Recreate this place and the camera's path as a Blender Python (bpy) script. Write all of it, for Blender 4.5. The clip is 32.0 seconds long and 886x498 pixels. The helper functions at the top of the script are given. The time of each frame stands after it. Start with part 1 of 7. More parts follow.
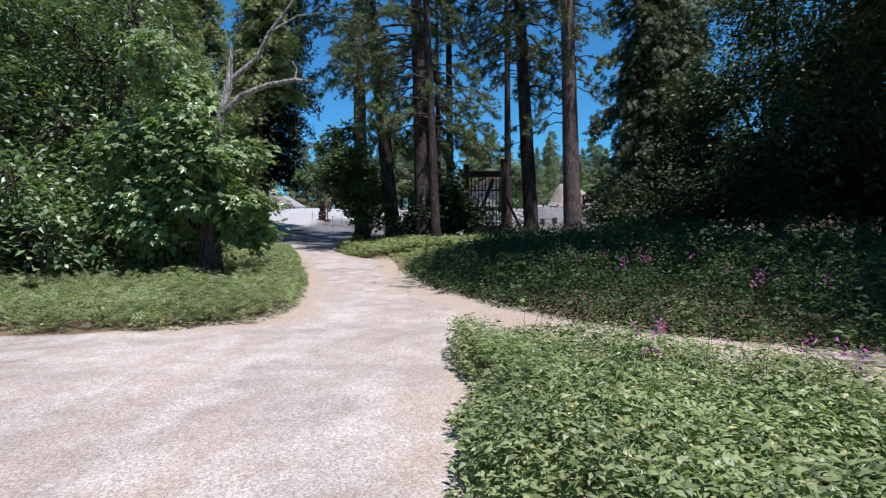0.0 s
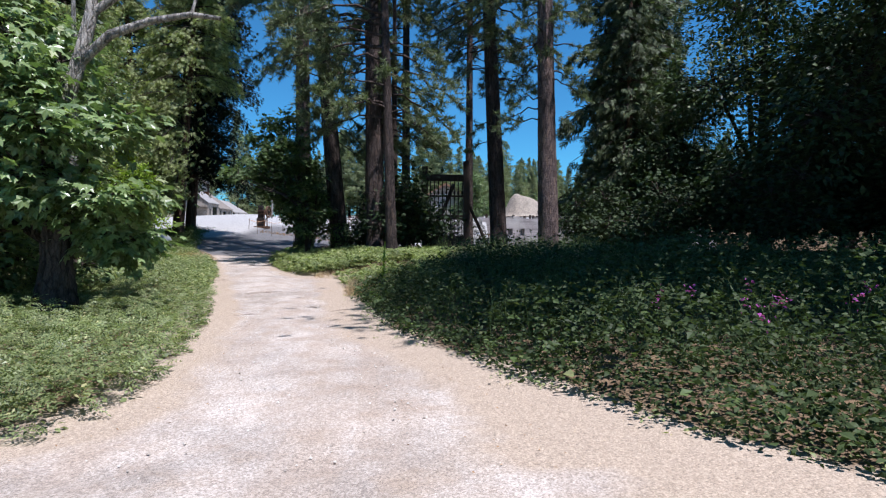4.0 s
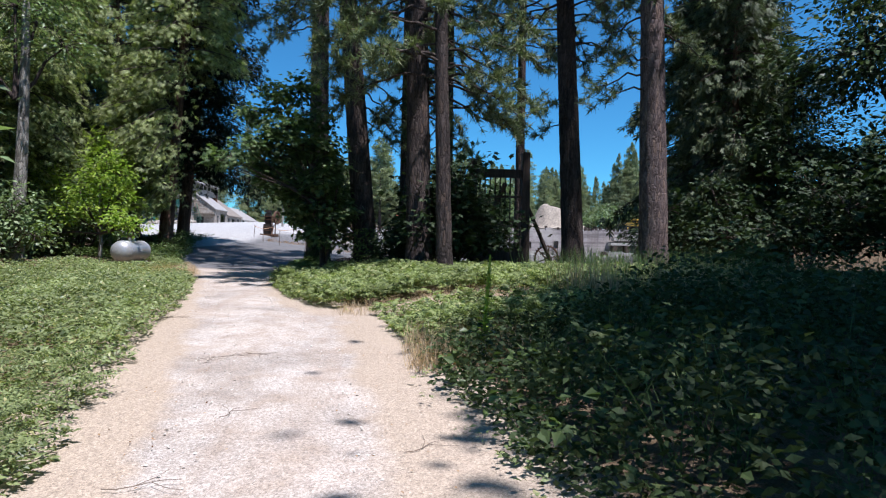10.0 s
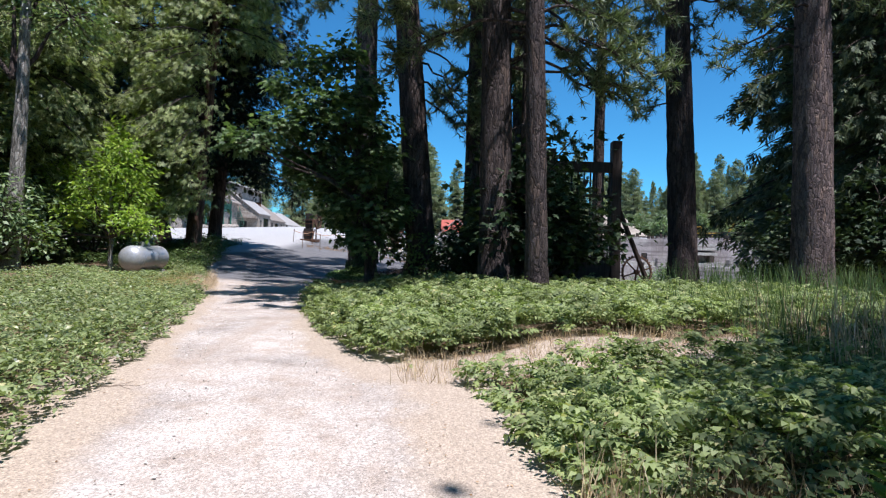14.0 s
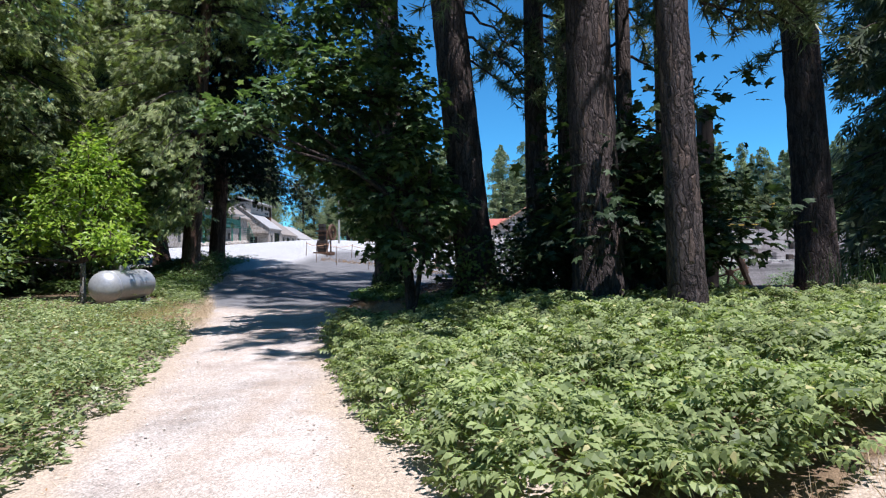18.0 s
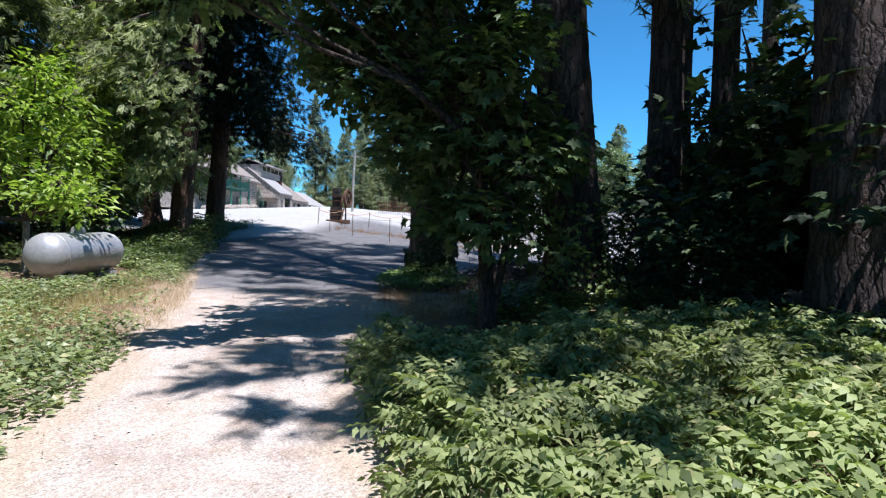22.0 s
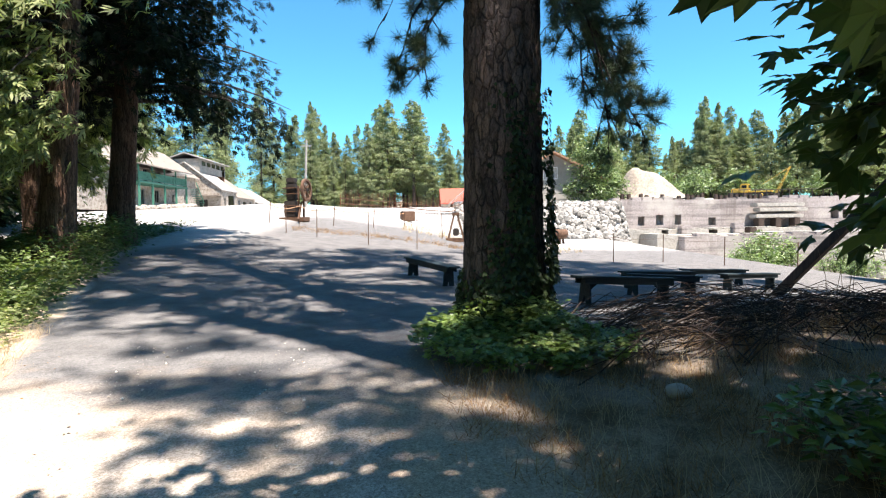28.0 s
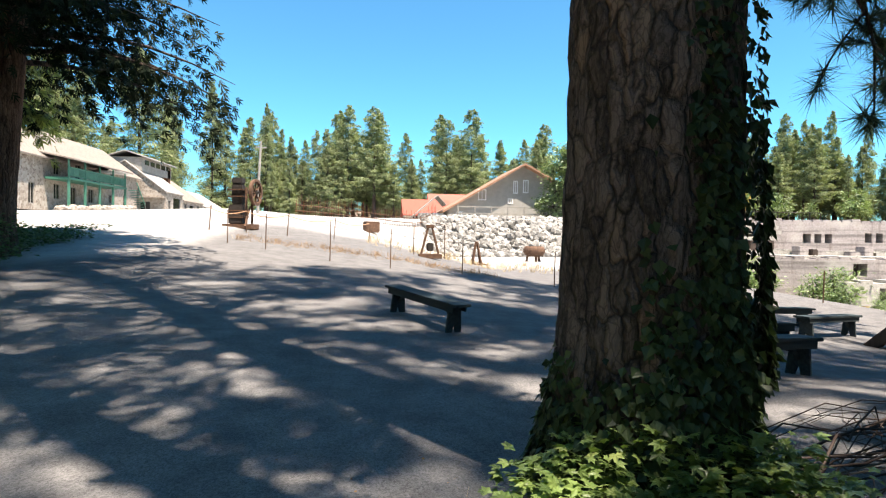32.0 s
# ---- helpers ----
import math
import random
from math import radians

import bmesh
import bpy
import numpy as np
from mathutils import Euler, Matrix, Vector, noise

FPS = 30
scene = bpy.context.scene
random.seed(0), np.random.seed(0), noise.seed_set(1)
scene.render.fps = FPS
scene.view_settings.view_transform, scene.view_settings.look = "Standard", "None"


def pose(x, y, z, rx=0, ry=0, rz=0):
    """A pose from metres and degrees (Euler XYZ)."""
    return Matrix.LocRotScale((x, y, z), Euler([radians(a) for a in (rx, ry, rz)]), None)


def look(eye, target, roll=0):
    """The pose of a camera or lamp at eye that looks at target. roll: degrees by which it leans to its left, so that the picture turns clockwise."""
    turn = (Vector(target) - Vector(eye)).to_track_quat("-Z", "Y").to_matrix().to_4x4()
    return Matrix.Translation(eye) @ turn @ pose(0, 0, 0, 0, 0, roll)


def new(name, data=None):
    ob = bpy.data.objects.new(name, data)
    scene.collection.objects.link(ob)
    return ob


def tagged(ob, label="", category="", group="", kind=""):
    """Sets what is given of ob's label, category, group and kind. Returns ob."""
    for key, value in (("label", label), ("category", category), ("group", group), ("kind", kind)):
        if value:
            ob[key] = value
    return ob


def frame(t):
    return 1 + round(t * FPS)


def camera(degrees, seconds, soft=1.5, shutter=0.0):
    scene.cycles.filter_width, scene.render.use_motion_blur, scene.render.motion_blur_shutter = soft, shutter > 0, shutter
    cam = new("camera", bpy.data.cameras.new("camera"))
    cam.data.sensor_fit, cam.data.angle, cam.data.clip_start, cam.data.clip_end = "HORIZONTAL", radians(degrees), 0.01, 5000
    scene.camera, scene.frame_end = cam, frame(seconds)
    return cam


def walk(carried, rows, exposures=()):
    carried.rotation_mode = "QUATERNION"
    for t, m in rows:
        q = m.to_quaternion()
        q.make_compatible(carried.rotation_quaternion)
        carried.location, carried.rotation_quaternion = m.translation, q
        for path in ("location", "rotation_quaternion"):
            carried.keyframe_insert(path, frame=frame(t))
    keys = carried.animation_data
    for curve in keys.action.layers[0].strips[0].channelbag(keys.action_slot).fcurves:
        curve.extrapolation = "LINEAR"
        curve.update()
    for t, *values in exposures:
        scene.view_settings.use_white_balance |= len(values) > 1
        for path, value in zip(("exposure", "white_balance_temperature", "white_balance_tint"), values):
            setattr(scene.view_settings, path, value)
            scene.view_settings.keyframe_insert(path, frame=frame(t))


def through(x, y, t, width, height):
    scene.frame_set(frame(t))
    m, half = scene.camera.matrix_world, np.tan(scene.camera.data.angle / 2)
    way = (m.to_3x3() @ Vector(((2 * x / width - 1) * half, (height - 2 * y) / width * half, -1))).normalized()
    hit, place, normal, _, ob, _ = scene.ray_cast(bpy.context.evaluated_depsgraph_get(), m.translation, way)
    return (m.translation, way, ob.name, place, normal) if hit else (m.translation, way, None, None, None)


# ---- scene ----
cam = camera(75.0, 32.0, 1.2)
METRES, EYE, TILT, LEAN, TURN = 40.0, 1.6, -3.0, 0.0, 0.0
ROWS = [
    (0.0, 0.0, 0.0, 0.0, 0.0, 0.42, 0.64),
    (0.5, 0.0003, 0.0156, 0.0024, -0.89, 0.92, 0.7),
    (1.0, -0.0027, 0.031, 0.0031, -0.36, 1.42, -1.96),
    (1.5, -0.003, 0.0471, 0.0024, -3.83, 1.38, -1.02),
    (2.0, -0.004, 0.0628, 0.0043, -6.52, 2.54, -1.24),
    (2.5, -0.0058, 0.0793, 0.0048, -8.27, 2.17, -0.77),
    (3.0, -0.0066, 0.0952, 0.0052, -8.58, 1.33, 0.68),
    (3.5, -0.0081, 0.1102, 0.0061, -5.17, 1.23, -0.4),
    (5.5, -0.0165, 0.1777, 0.0092, -6.23, 2.15, 1.55),
    (6.0, -0.019, 0.1955, 0.0098, -5.7, 2.77, -0.59),
    (6.5, -0.0228, 0.2129, 0.0099, -6.06, 3.62, -0.39),
    (7.0, -0.0254, 0.2318, 0.0096, -6.31, 1.81, 1.29),
    (7.5, -0.03, 0.2485, 0.0099, -6.43, 1.95, -1.06),
    (8.0, -0.0337, 0.2637, 0.0105, -6.51, 1.4, 0.09),
    (8.5, -0.0367, 0.2818, 0.012, -4.98, 1.75, 1.15),
    (9.0, -0.0412, 0.2967, 0.0131, -3.88, 2.04, 0.43),
    (9.5, -0.0419, 0.3128, 0.0131, -4.09, 1.65, 0.75),
    (10.0, -0.0426, 0.329, 0.0142, -4.11, 2.56, -0.79),
    (10.5, -0.0446, 0.3442, 0.0158, -4.17, 2.33, -1.18),
    (11.0, -0.0439, 0.3624, 0.0166, -4.59, 2.07, 0.62),
    (11.5, -0.0463, 0.3782, 0.0167, -0.92, 2.38, -0.98),
    (12.0, -0.0497, 0.3933, 0.0186, 0.19, 1.56, -0.24),
    (12.5, -0.0502, 0.4103, 0.02, -0.02, 1.47, 0.23),
    (13.0, -0.0553, 0.4255, 0.0202, -0.58, 1.28, -3.56),
    (13.5, -0.0588, 0.4395, 0.021, -1.59, 1.57, -1.58),
    (14.0, -0.0621, 0.4559, 0.0226, 0.0, 3.12, -1.55),
    (14.5, -0.0685, 0.4696, 0.0234, 1.55, 2.94, -1.84),
    (15.0, -0.072, 0.4852, 0.0233, 2.27, 2.39, -0.19),
    (15.5, -0.0759, 0.4995, 0.0247, 3.68, 3.07, -0.94),
    (17.5, -0.091, 0.5549, 0.0285, 1.45, 2.66, 2.04),
    (18.0, -0.0928, 0.5719, 0.0299, 1.36, 3.78, 1.22),
    (18.5, -0.0971, 0.5858, 0.0302, 2.21, 2.22, -1.75),
    (19.0, -0.1009, 0.5992, 0.0317, 0.66, 2.24, -0.12),
    (19.5, -0.1031, 0.6159, 0.0331, 0.9, 3.18, 0.75),
    (20.0, -0.1083, 0.6298, 0.0337, 1.84, 2.61, -1.3),
    (20.5, -0.1123, 0.644, 0.0346, 1.06, 1.93, 0.3),
    (21.0, -0.1153, 0.6612, 0.0363, 1.39, 3.0, -0.81),
    (21.5, -0.1211, 0.6754, 0.0368, 1.96, 1.38, -1.39),
    (22.0, -0.1256, 0.6893, 0.0369, 2.23, 1.08, -1.13),
    (22.5, -0.1303, 0.7039, 0.0385, 2.95, 1.6, -0.55),
    (23.0, -0.1369, 0.7163, 0.0396, 2.74, 0.85, -1.69),
    (23.5, -0.1413, 0.7311, 0.0392, 2.62, -0.1, 0.36),
    (24.0, -0.1453, 0.7451, 0.0406, 3.45, 1.24, -1.91),
    (24.5, -0.1498, 0.7588, 0.0419, 4.0, 1.9, -1.33),
    (26.5, -0.1674, 0.8252, 0.0447, 4.28, 1.6, -0.03),
    (27.0, -0.1723, 0.8391, 0.0454, 3.94, 1.09, -3.12),
    (27.5, -0.1756, 0.8528, 0.0466, -0.93, 0.25, -0.86),
    (28.0, -0.177, 0.8682, 0.0484, -2.52, 0.46, 1.04),
    (28.5, -0.1804, 0.8819, 0.0491, -2.9, 0.66, -1.85),
    (29.0, -0.1813, 0.8938, 0.05, -4.38, 2.06, 0.26),
    (29.5, -0.181, 0.9079, 0.0517, -4.21, 3.28, 1.0),
    (30.0, -0.1837, 0.9214, 0.052, -4.96, 2.45, -1.88),
    (30.5, -0.1848, 0.9341, 0.053, -6.42, 2.2, -0.82),
    (31.0, -0.1852, 0.9469, 0.0549, -6.4, 4.09, 0.22),
    (31.5, -0.1892, 0.9599, 0.0552, -6.6, 2.0, -1.17),
    (32.0, -0.191, 0.9728, 0.0558, -6.9, 1.64, -0.5),
]
walk(cam, [(t, pose(0, 0, EYE, TILT, LEAN, TURN) @ pose(METRES * x, METRES * y, METRES * z, 90 + pitch, roll, yaw)) for t, x, y, z, yaw, pitch, roll in ROWS],
     [(0, 0.42, 6000, 18), (6, 0.58, 6000, 18), (13, 0.68, 6000, 17), (20, 0.85, 5950, 17), (24, 1.05, 6150, 18), (27, 1.65, 7000, 14), (30, 1.78, 7400, 14), (32, 1.7, 7700, 14)])

# ---- world and sun ----
SUN = Vector((0.22, -0.28, 1.0)).normalized()
world = bpy.data.worlds.new("World")
scene.world = world
world.use_nodes = True
wn = world.node_tree
sky = wn.nodes.new("ShaderNodeTexSky")
sky.sky_type, sky.sun_disc = "NISHITA", False
sky.sun_elevation = math.asin(SUN.z)
sky.sun_rotation = math.atan2(SUN.x, SUN.y)
sky.altitude, sky.air_density, sky.dust_density, sky.ozone_density = 900, 1.0, 0.2, 1.5
tint = wn.nodes.new("ShaderNodeMix")
tint.data_type, tint.blend_type = "RGBA", "MULTIPLY"
tint.inputs[0].default_value, tint.inputs[7].default_value = 1.0, (0.38, 1.06, 1.32, 1)
wn.links.new(sky.outputs[0], tint.inputs[6])
wn.links.new(tint.outputs[2], wn.nodes["Background"].inputs[0])
wn.nodes["Background"].inputs[1].default_value = 0.07
sun = new("sun", bpy.data.lights.new("sun", "SUN"))
sun.data.energy, sun.data.angle, sun.data.color = 5.0, radians(0.6), (1.0, 0.97, 0.935)
sun.matrix_world = look(SUN * 60, (0, 0, 0))


# ---- materials ----
class Mat:
    """A small builder of node materials."""

    def __init__(self, name, rough=0.8, metal=0.0, spec=0.3):
        self.m = bpy.data.materials.new(name)
        self.m.use_nodes = True
        self.t = self.m.node_tree
        self.b = self.t.nodes["Principled BSDF"]
        self.b.inputs["Roughness"].default_value = rough
        self.b.inputs["Metallic"].default_value = metal
        self.b.inputs["Specular IOR Level"].default_value = spec
        self.co = self.n("ShaderNodeTexCoord").outputs["Object"]

    def n(self, kind, **kw):
        node = self.t.nodes.new(kind)
        for k, v in kw.items():
            node.inputs[k].default_value = v
        return node

    def put(self, a, b):
        self.t.links.new(a, b)

    def geo(self):
        return self.n("ShaderNodeNewGeometry").outputs["Position"]

    def scaled(self, v, s):
        node = self.n("ShaderNodeMapping")
        node.inputs["Scale"].default_value = s
        self.put(v, node.inputs["Vector"])
        return node.outputs[0]

    def noise(self, scale, detail=4.0, rough=0.55, v=None):
        node = self.n("ShaderNodeTexNoise", Scale=scale, Detail=detail, Roughness=rough)
        self.put(v or self.co, node.inputs["Vector"])
        return node.outputs["Fac"]

    def voro(self, scale, feature="F1", v=None, out="Distance"):
        node = self.n("ShaderNodeTexVoronoi", Scale=scale)
        node.feature = feature
        self.put(v or self.co, node.inputs["Vector"])
        return node.outputs[out]

    def ramp(self, fac, *stops):
        node = self.n("ShaderNodeValToRGB")
        el = node.color_ramp.elements
        while len(el) < len(stops):
            el.new(0.5)
        for e, (p, c) in zip(el, stops):
            e.position, e.color = p, (*c, 1) if not isinstance(c, (int, float)) else (c, c, c, 1)
        self.put(fac, node.inputs[0])
        return node.outputs[0]

    def mix(self, fac, a, b, mode="MIX"):
        node = self.n("ShaderNodeMix")
        node.data_type, node.blend_type = "RGBA", mode
        for value, i in ((fac, 0), (a, 6), (b, 7)):
            if isinstance(value, (int, float)):
                node.inputs[i].default_value = value
            elif isinstance(value, tuple):
                node.inputs[i].default_value = (*value, 1)
            else:
                self.put(value, node.inputs[i])
        return node.outputs[2]

    def math(self, op, a, b=0.0):
        node = self.n("ShaderNodeMath")
        node.operation = op
        for value, i in ((a, 0), (b, 1)):
            if isinstance(value, (int, float)):
                node.inputs[i].default_value = value
            else:
                self.put(value, node.inputs[i])
        return node.outputs[0]

    def colour(self, c):
        if isinstance(c, tuple):
            self.b.inputs["Base Color"].default_value = (*c, 1)
        else:
            self.put(c, self.b.inputs["Base Color"])
        return self

    def rough(self, r):
        self.put(r, self.b.inputs["Roughness"])
        return self

    def bump(self, h, strength=0.5, dist=0.02):
        node = self.n("ShaderNodeBump", Strength=strength, Distance=dist)
        self.put(h, node.inputs["Height"])
        self.put(node.outputs[0], self.b.inputs["Normal"])
        return self

    def attr(self, name):
        node = self.n("ShaderNodeAttribute")
        node.attribute_name = name
        sep = self.n("ShaderNodeSeparateColor")
        self.put(node.outputs["Color"], sep.inputs[0])
        return sep.outputs

    def island(self):
        return self.n("ShaderNodeNewGeometry").outputs["Random Per Island"]

    def one(self):
        return self.n("ShaderNodeObjectInfo").outputs["Random"]


def leaf_mat(name, dark, light, pale=None, rough=0.5, glow=0.35, spec=0.35, through=(1.1, 1.25, 0.6)):
    """Leaves: varied from leaf to leaf and over the plant, partly translucent."""
    m = Mat(name, rough, 0, spec)
    c = m.ramp(m.island(), (0.0, dark), (0.55, light), (0.93, light), (1.0, pale or light))
    big = m.ramp(m.noise(0.9, 2, 0.5, m.geo()), (0.3, 0.7), (0.7, 1.2))
    c = m.mix(1.0, c, big, "MULTIPLY")
    m.colour(c)
    tr = m.n("ShaderNodeBsdfTranslucent")
    warm = m.mix(1.0, c, through, "MULTIPLY")
    m.put(warm, tr.inputs[0])
    mx = m.n("ShaderNodeMixShader", Fac=glow)
    m.put(m.b.outputs[0], mx.inputs[1])
    m.put(tr.outputs[0], mx.inputs[2])
    m.put(mx.outputs[0], m.t.nodes["Material Output"].inputs[0])
    return m.m


LEAF_COVER = leaf_mat("cover_leaf", (0.055, 0.085, 0.03), (0.285, 0.335, 0.15), (0.55, 0.50, 0.26), 0.4)
LEAF_FROND = leaf_mat("frond_leaf", (0.065, 0.095, 0.034), (0.31, 0.365, 0.15), (0.54, 0.49, 0.24), 0.5, 0.38, 0.22)
LEAF_BRAMBLE = leaf_mat("bramble_leaf", (0.04, 0.066, 0.022), (0.13, 0.185, 0.065), (0.25, 0.27, 0.11), 0.45)
LEAF_MAPLE = leaf_mat("maple_leaf", (0.08, 0.13, 0.045), (0.235, 0.32, 0.13), (0.44, 0.48, 0.26), 0.33, 0.32, 0.6)
# Maple leaf darkened so the tree over the track looks shaded.
LEAF_MAPLE_SHADED = leaf_mat("shaded_maple_leaf", (0.032, 0.06, 0.022), (0.12, 0.18, 0.066), (0.30, 0.36, 0.17), 0.45, 0.36, 0.3)
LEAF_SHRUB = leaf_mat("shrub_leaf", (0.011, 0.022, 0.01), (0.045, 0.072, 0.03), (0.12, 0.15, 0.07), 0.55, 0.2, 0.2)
# Bramble leaf lowered in colour to stand for the mound's deep shade.
LEAF_MOUND_SHADED = leaf_mat("shaded_mound_leaf", (0.026, 0.044, 0.016), (0.068, 0.10, 0.038), (0.12, 0.14, 0.06), 0.55, 0.3, 0.2)
LEAF_BRIGHT = leaf_mat("sapling_leaf", (0.11, 0.19, 0.022), (0.30, 0.405, 0.062), (0.45, 0.50, 0.11), 0.45, 0.45)
LEAF_OAK = leaf_mat("oak_leaf", (0.02, 0.038, 0.016), (0.075, 0.115, 0.048), (0.19, 0.23, 0.10), 0.5, 0.18, 0.3)
LEAF_FOREST = leaf_mat("forest_leaf", (0.05, 0.085, 0.035), (0.20, 0.275, 0.12), (0.40, 0.46, 0.25), 0.4, 0.3, 0.5)
LEAF_WOOD = leaf_mat("wood_leaf", (0.035, 0.06, 0.026), (0.145, 0.205, 0.09), (0.37, 0.43, 0.23), 0.42, 0.28, 0.5)
LEAF_CEDAR = leaf_mat("cedar_spray", (0.09, 0.115, 0.05), (0.33, 0.375, 0.16), (0.50, 0.50, 0.24), 0.6, 0.42)
# Cedar spray taken near black: the second crown's shade is in this colour.
LEAF_CEDAR_SHADED = leaf_mat("shaded_cedar_spray", (0.007, 0.012, 0.007), (0.02, 0.03, 0.015), (0.045, 0.052, 0.026), 0.7, 0.08, 0.1)
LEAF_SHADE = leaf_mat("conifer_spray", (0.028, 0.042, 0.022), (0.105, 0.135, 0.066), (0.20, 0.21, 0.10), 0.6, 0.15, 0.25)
NEEDLE = leaf_mat("pine_needle", (0.06, 0.088, 0.045), (0.19, 0.23, 0.11), (0.34, 0.34, 0.17), 0.5, 0.2)
# Darker, cooler copy of the needles with the low boughs' shade coloured in.
NEEDLE_SHADED = leaf_mat("shaded_pine_needle", (0.03, 0.052, 0.034), (0.10, 0.14, 0.082), (0.2, 0.22, 0.12), 0.5, 0.15, 0.25)
# Distant conifers: haze is mixed into the leaf colour, paler and greyer.
LEAF_FAR_HAZY = leaf_mat("hazy_far_conifer", (0.14, 0.165, 0.10), (0.29, 0.325, 0.195), (0.37, 0.38, 0.23), 0.8, 0.42, 0.05)
# Ivy colour raised to bring sun onto the bed at the pine's foot.
LEAF_IVY = leaf_mat("ivy_leaf", (0.055, 0.095, 0.03), (0.20, 0.285, 0.085), (0.36, 0.42, 0.15), 0.35, 0.28)
# Same ivy darkened, with shade on the trunk put into the leaf colour.
LEAF_IVY_SHADED = leaf_mat("shaded_ivy_leaf", (0.014, 0.026, 0.012), (0.055, 0.085, 0.035), (0.13, 0.16, 0.07), 0.45, 0.2, 0.25)
BROWN_STRAW = leaf_mat("brown_dry_grass", (0.12, 0.06, 0.028), (0.42, 0.26, 0.13), (0.76, 0.62, 0.42), 0.7, 0.3, 0.2, (1.0, 0.85, 0.6))
STRAW = leaf_mat("dry_grass", (0.30, 0.22, 0.13), (0.64, 0.51, 0.33), (0.78, 0.66, 0.48), 0.7, 0.35, 0.2, (1.0, 0.9, 0.7))
GREEN_GRASS = leaf_mat("green_grass", (0.06, 0.11, 0.035), (0.15, 0.22, 0.08), (0.30, 0.32, 0.14), 0.55, 0.3)
YELLOW_GRASS = leaf_mat("yellowing_grass", (0.20, 0.19, 0.06), (0.42, 0.38, 0.15), (0.62, 0.54, 0.30), 0.6, 0.35, 0.2)
PETAL = leaf_mat("sweet_pea_petal", (0.35, 0.05, 0.30), (0.60, 0.14, 0.52), (0.78, 0.4, 0.72), 0.6, 0.4)


def bark_mat(name, dark, light, plate=7.0, squash=0.32, rich=None, crack=0.72):
    m = Mat(name, 0.9, 0, 0.15)
    rich = rich or light
    warp = m.n("ShaderNodeVectorMath")
    warp.operation = "MULTIPLY_ADD"
    nz = m.n("ShaderNodeTexNoise", Scale=6.5, Detail=5)
    m.put(m.co, nz.inputs["Vector"])
    m.put(nz.outputs["Color"], warp.inputs[0])
    warp.inputs[1].default_value = (0.10, 0.10, 0.26)
    m.put(m.co, warp.inputs[2])
    v = m.scaled(warp.outputs[0], (plate, plate, plate * squash))
    edge = m.voro(1.0, "DISTANCE_TO_EDGE", v)
    cell = m.voro(1.0, "F1", v, "Color")
    bw = m.n("ShaderNodeRGBToBW")
    m.put(cell, bw.inputs[0])
    fine = m.noise(60, 5, 0.65, m.scaled(m.co, (1, 1, 0.3)))
    c = m.ramp(bw.outputs[0], (0.2, dark), (0.55, light), (0.72, light), (0.85, rich))
    c = m.mix(m.ramp(fine, (0.35, 0), (0.7, 0.4)), c, tuple(min(1, k * 1.5 + 0.03) for k in light))
    furrow = m.noise(1.0, 4, 0.6, m.scaled(warp.outputs[0], (plate * 1.6, plate * 1.6, plate * squash * .5)))
    c = m.mix(m.ramp(furrow, (0.36, 0.4), (0.48, 0.0)), c, tuple(k * 0.28 for k in dark))
    c = m.mix(m.math("MULTIPLY", m.ramp(edge, (0.0, crack), (0.11, 0.0)), m.ramp(m.noise(5.0, 3, .6), (0.35, .25), (0.6, 1.0))), c, tuple(k * 0.35 for k in dark))
    m.colour(c)
    flake = m.voro(2.7, "DISTANCE_TO_EDGE", v)
    c = m.mix(m.ramp(flake, (0.0, 0.5), (0.12, 0.0)), c, tuple(k * 0.45 for k in dark))
    c = m.mix(1.0, c, m.ramp(m.noise(1.6, 4, .6), (0.3, 0.75), (0.7, 1.2)), "MULTIPLY")
    m.colour(c)
    h = m.math("ADD", m.math("ADD", m.ramp(edge, (0.0, 0), (0.16, 1.0)), m.ramp(furrow, (0.34, 0), (0.55, .5))), m.math("MULTIPLY", fine, 0.35))
    return m.bump(h, 0.9, 0.03).m


BARK_PINE = bark_mat("pine_bark", (0.042, 0.032, 0.03), (0.10, 0.077, 0.07), 14.0, 0.18, (0.14, 0.096, 0.075))
BARK_GREAT = bark_mat("great_pine_bark", (0.058, 0.044, 0.04), (0.16, 0.122, 0.108), 9.5, 0.36, (0.225, 0.155, 0.118), 0.95)
# Reddish bark, lightened from the pine bark to carry sun on one trunk.
BARK_RED_SUNLIT = bark_mat("sunlit_red_pine_bark", (0.09, 0.067, 0.066), (0.23, 0.172, 0.158), 13.0, 0.24, (0.29, 0.20, 0.155))
BARK_DARK = bark_mat("dark_bark", (0.045, 0.033, 0.029), (0.11, 0.082, 0.07), 9.0, 0.25)
BARK_CEDAR = bark_mat("cedar_bark", (0.085, 0.045, 0.032), (0.21, 0.13, 0.09), 13.0, 0.10)
BARK_GREY = bark_mat("grey_bark", (0.17, 0.155, 0.135), (0.40, 0.37, 0.33), 11.0, 0.22)
TWIG = Mat("twig", 0.85).colour((0.045, 0.031, 0.025)).m
PALE_TWIG = Mat("pale_twig", 0.85).colour((0.16, 0.12, 0.09)).m


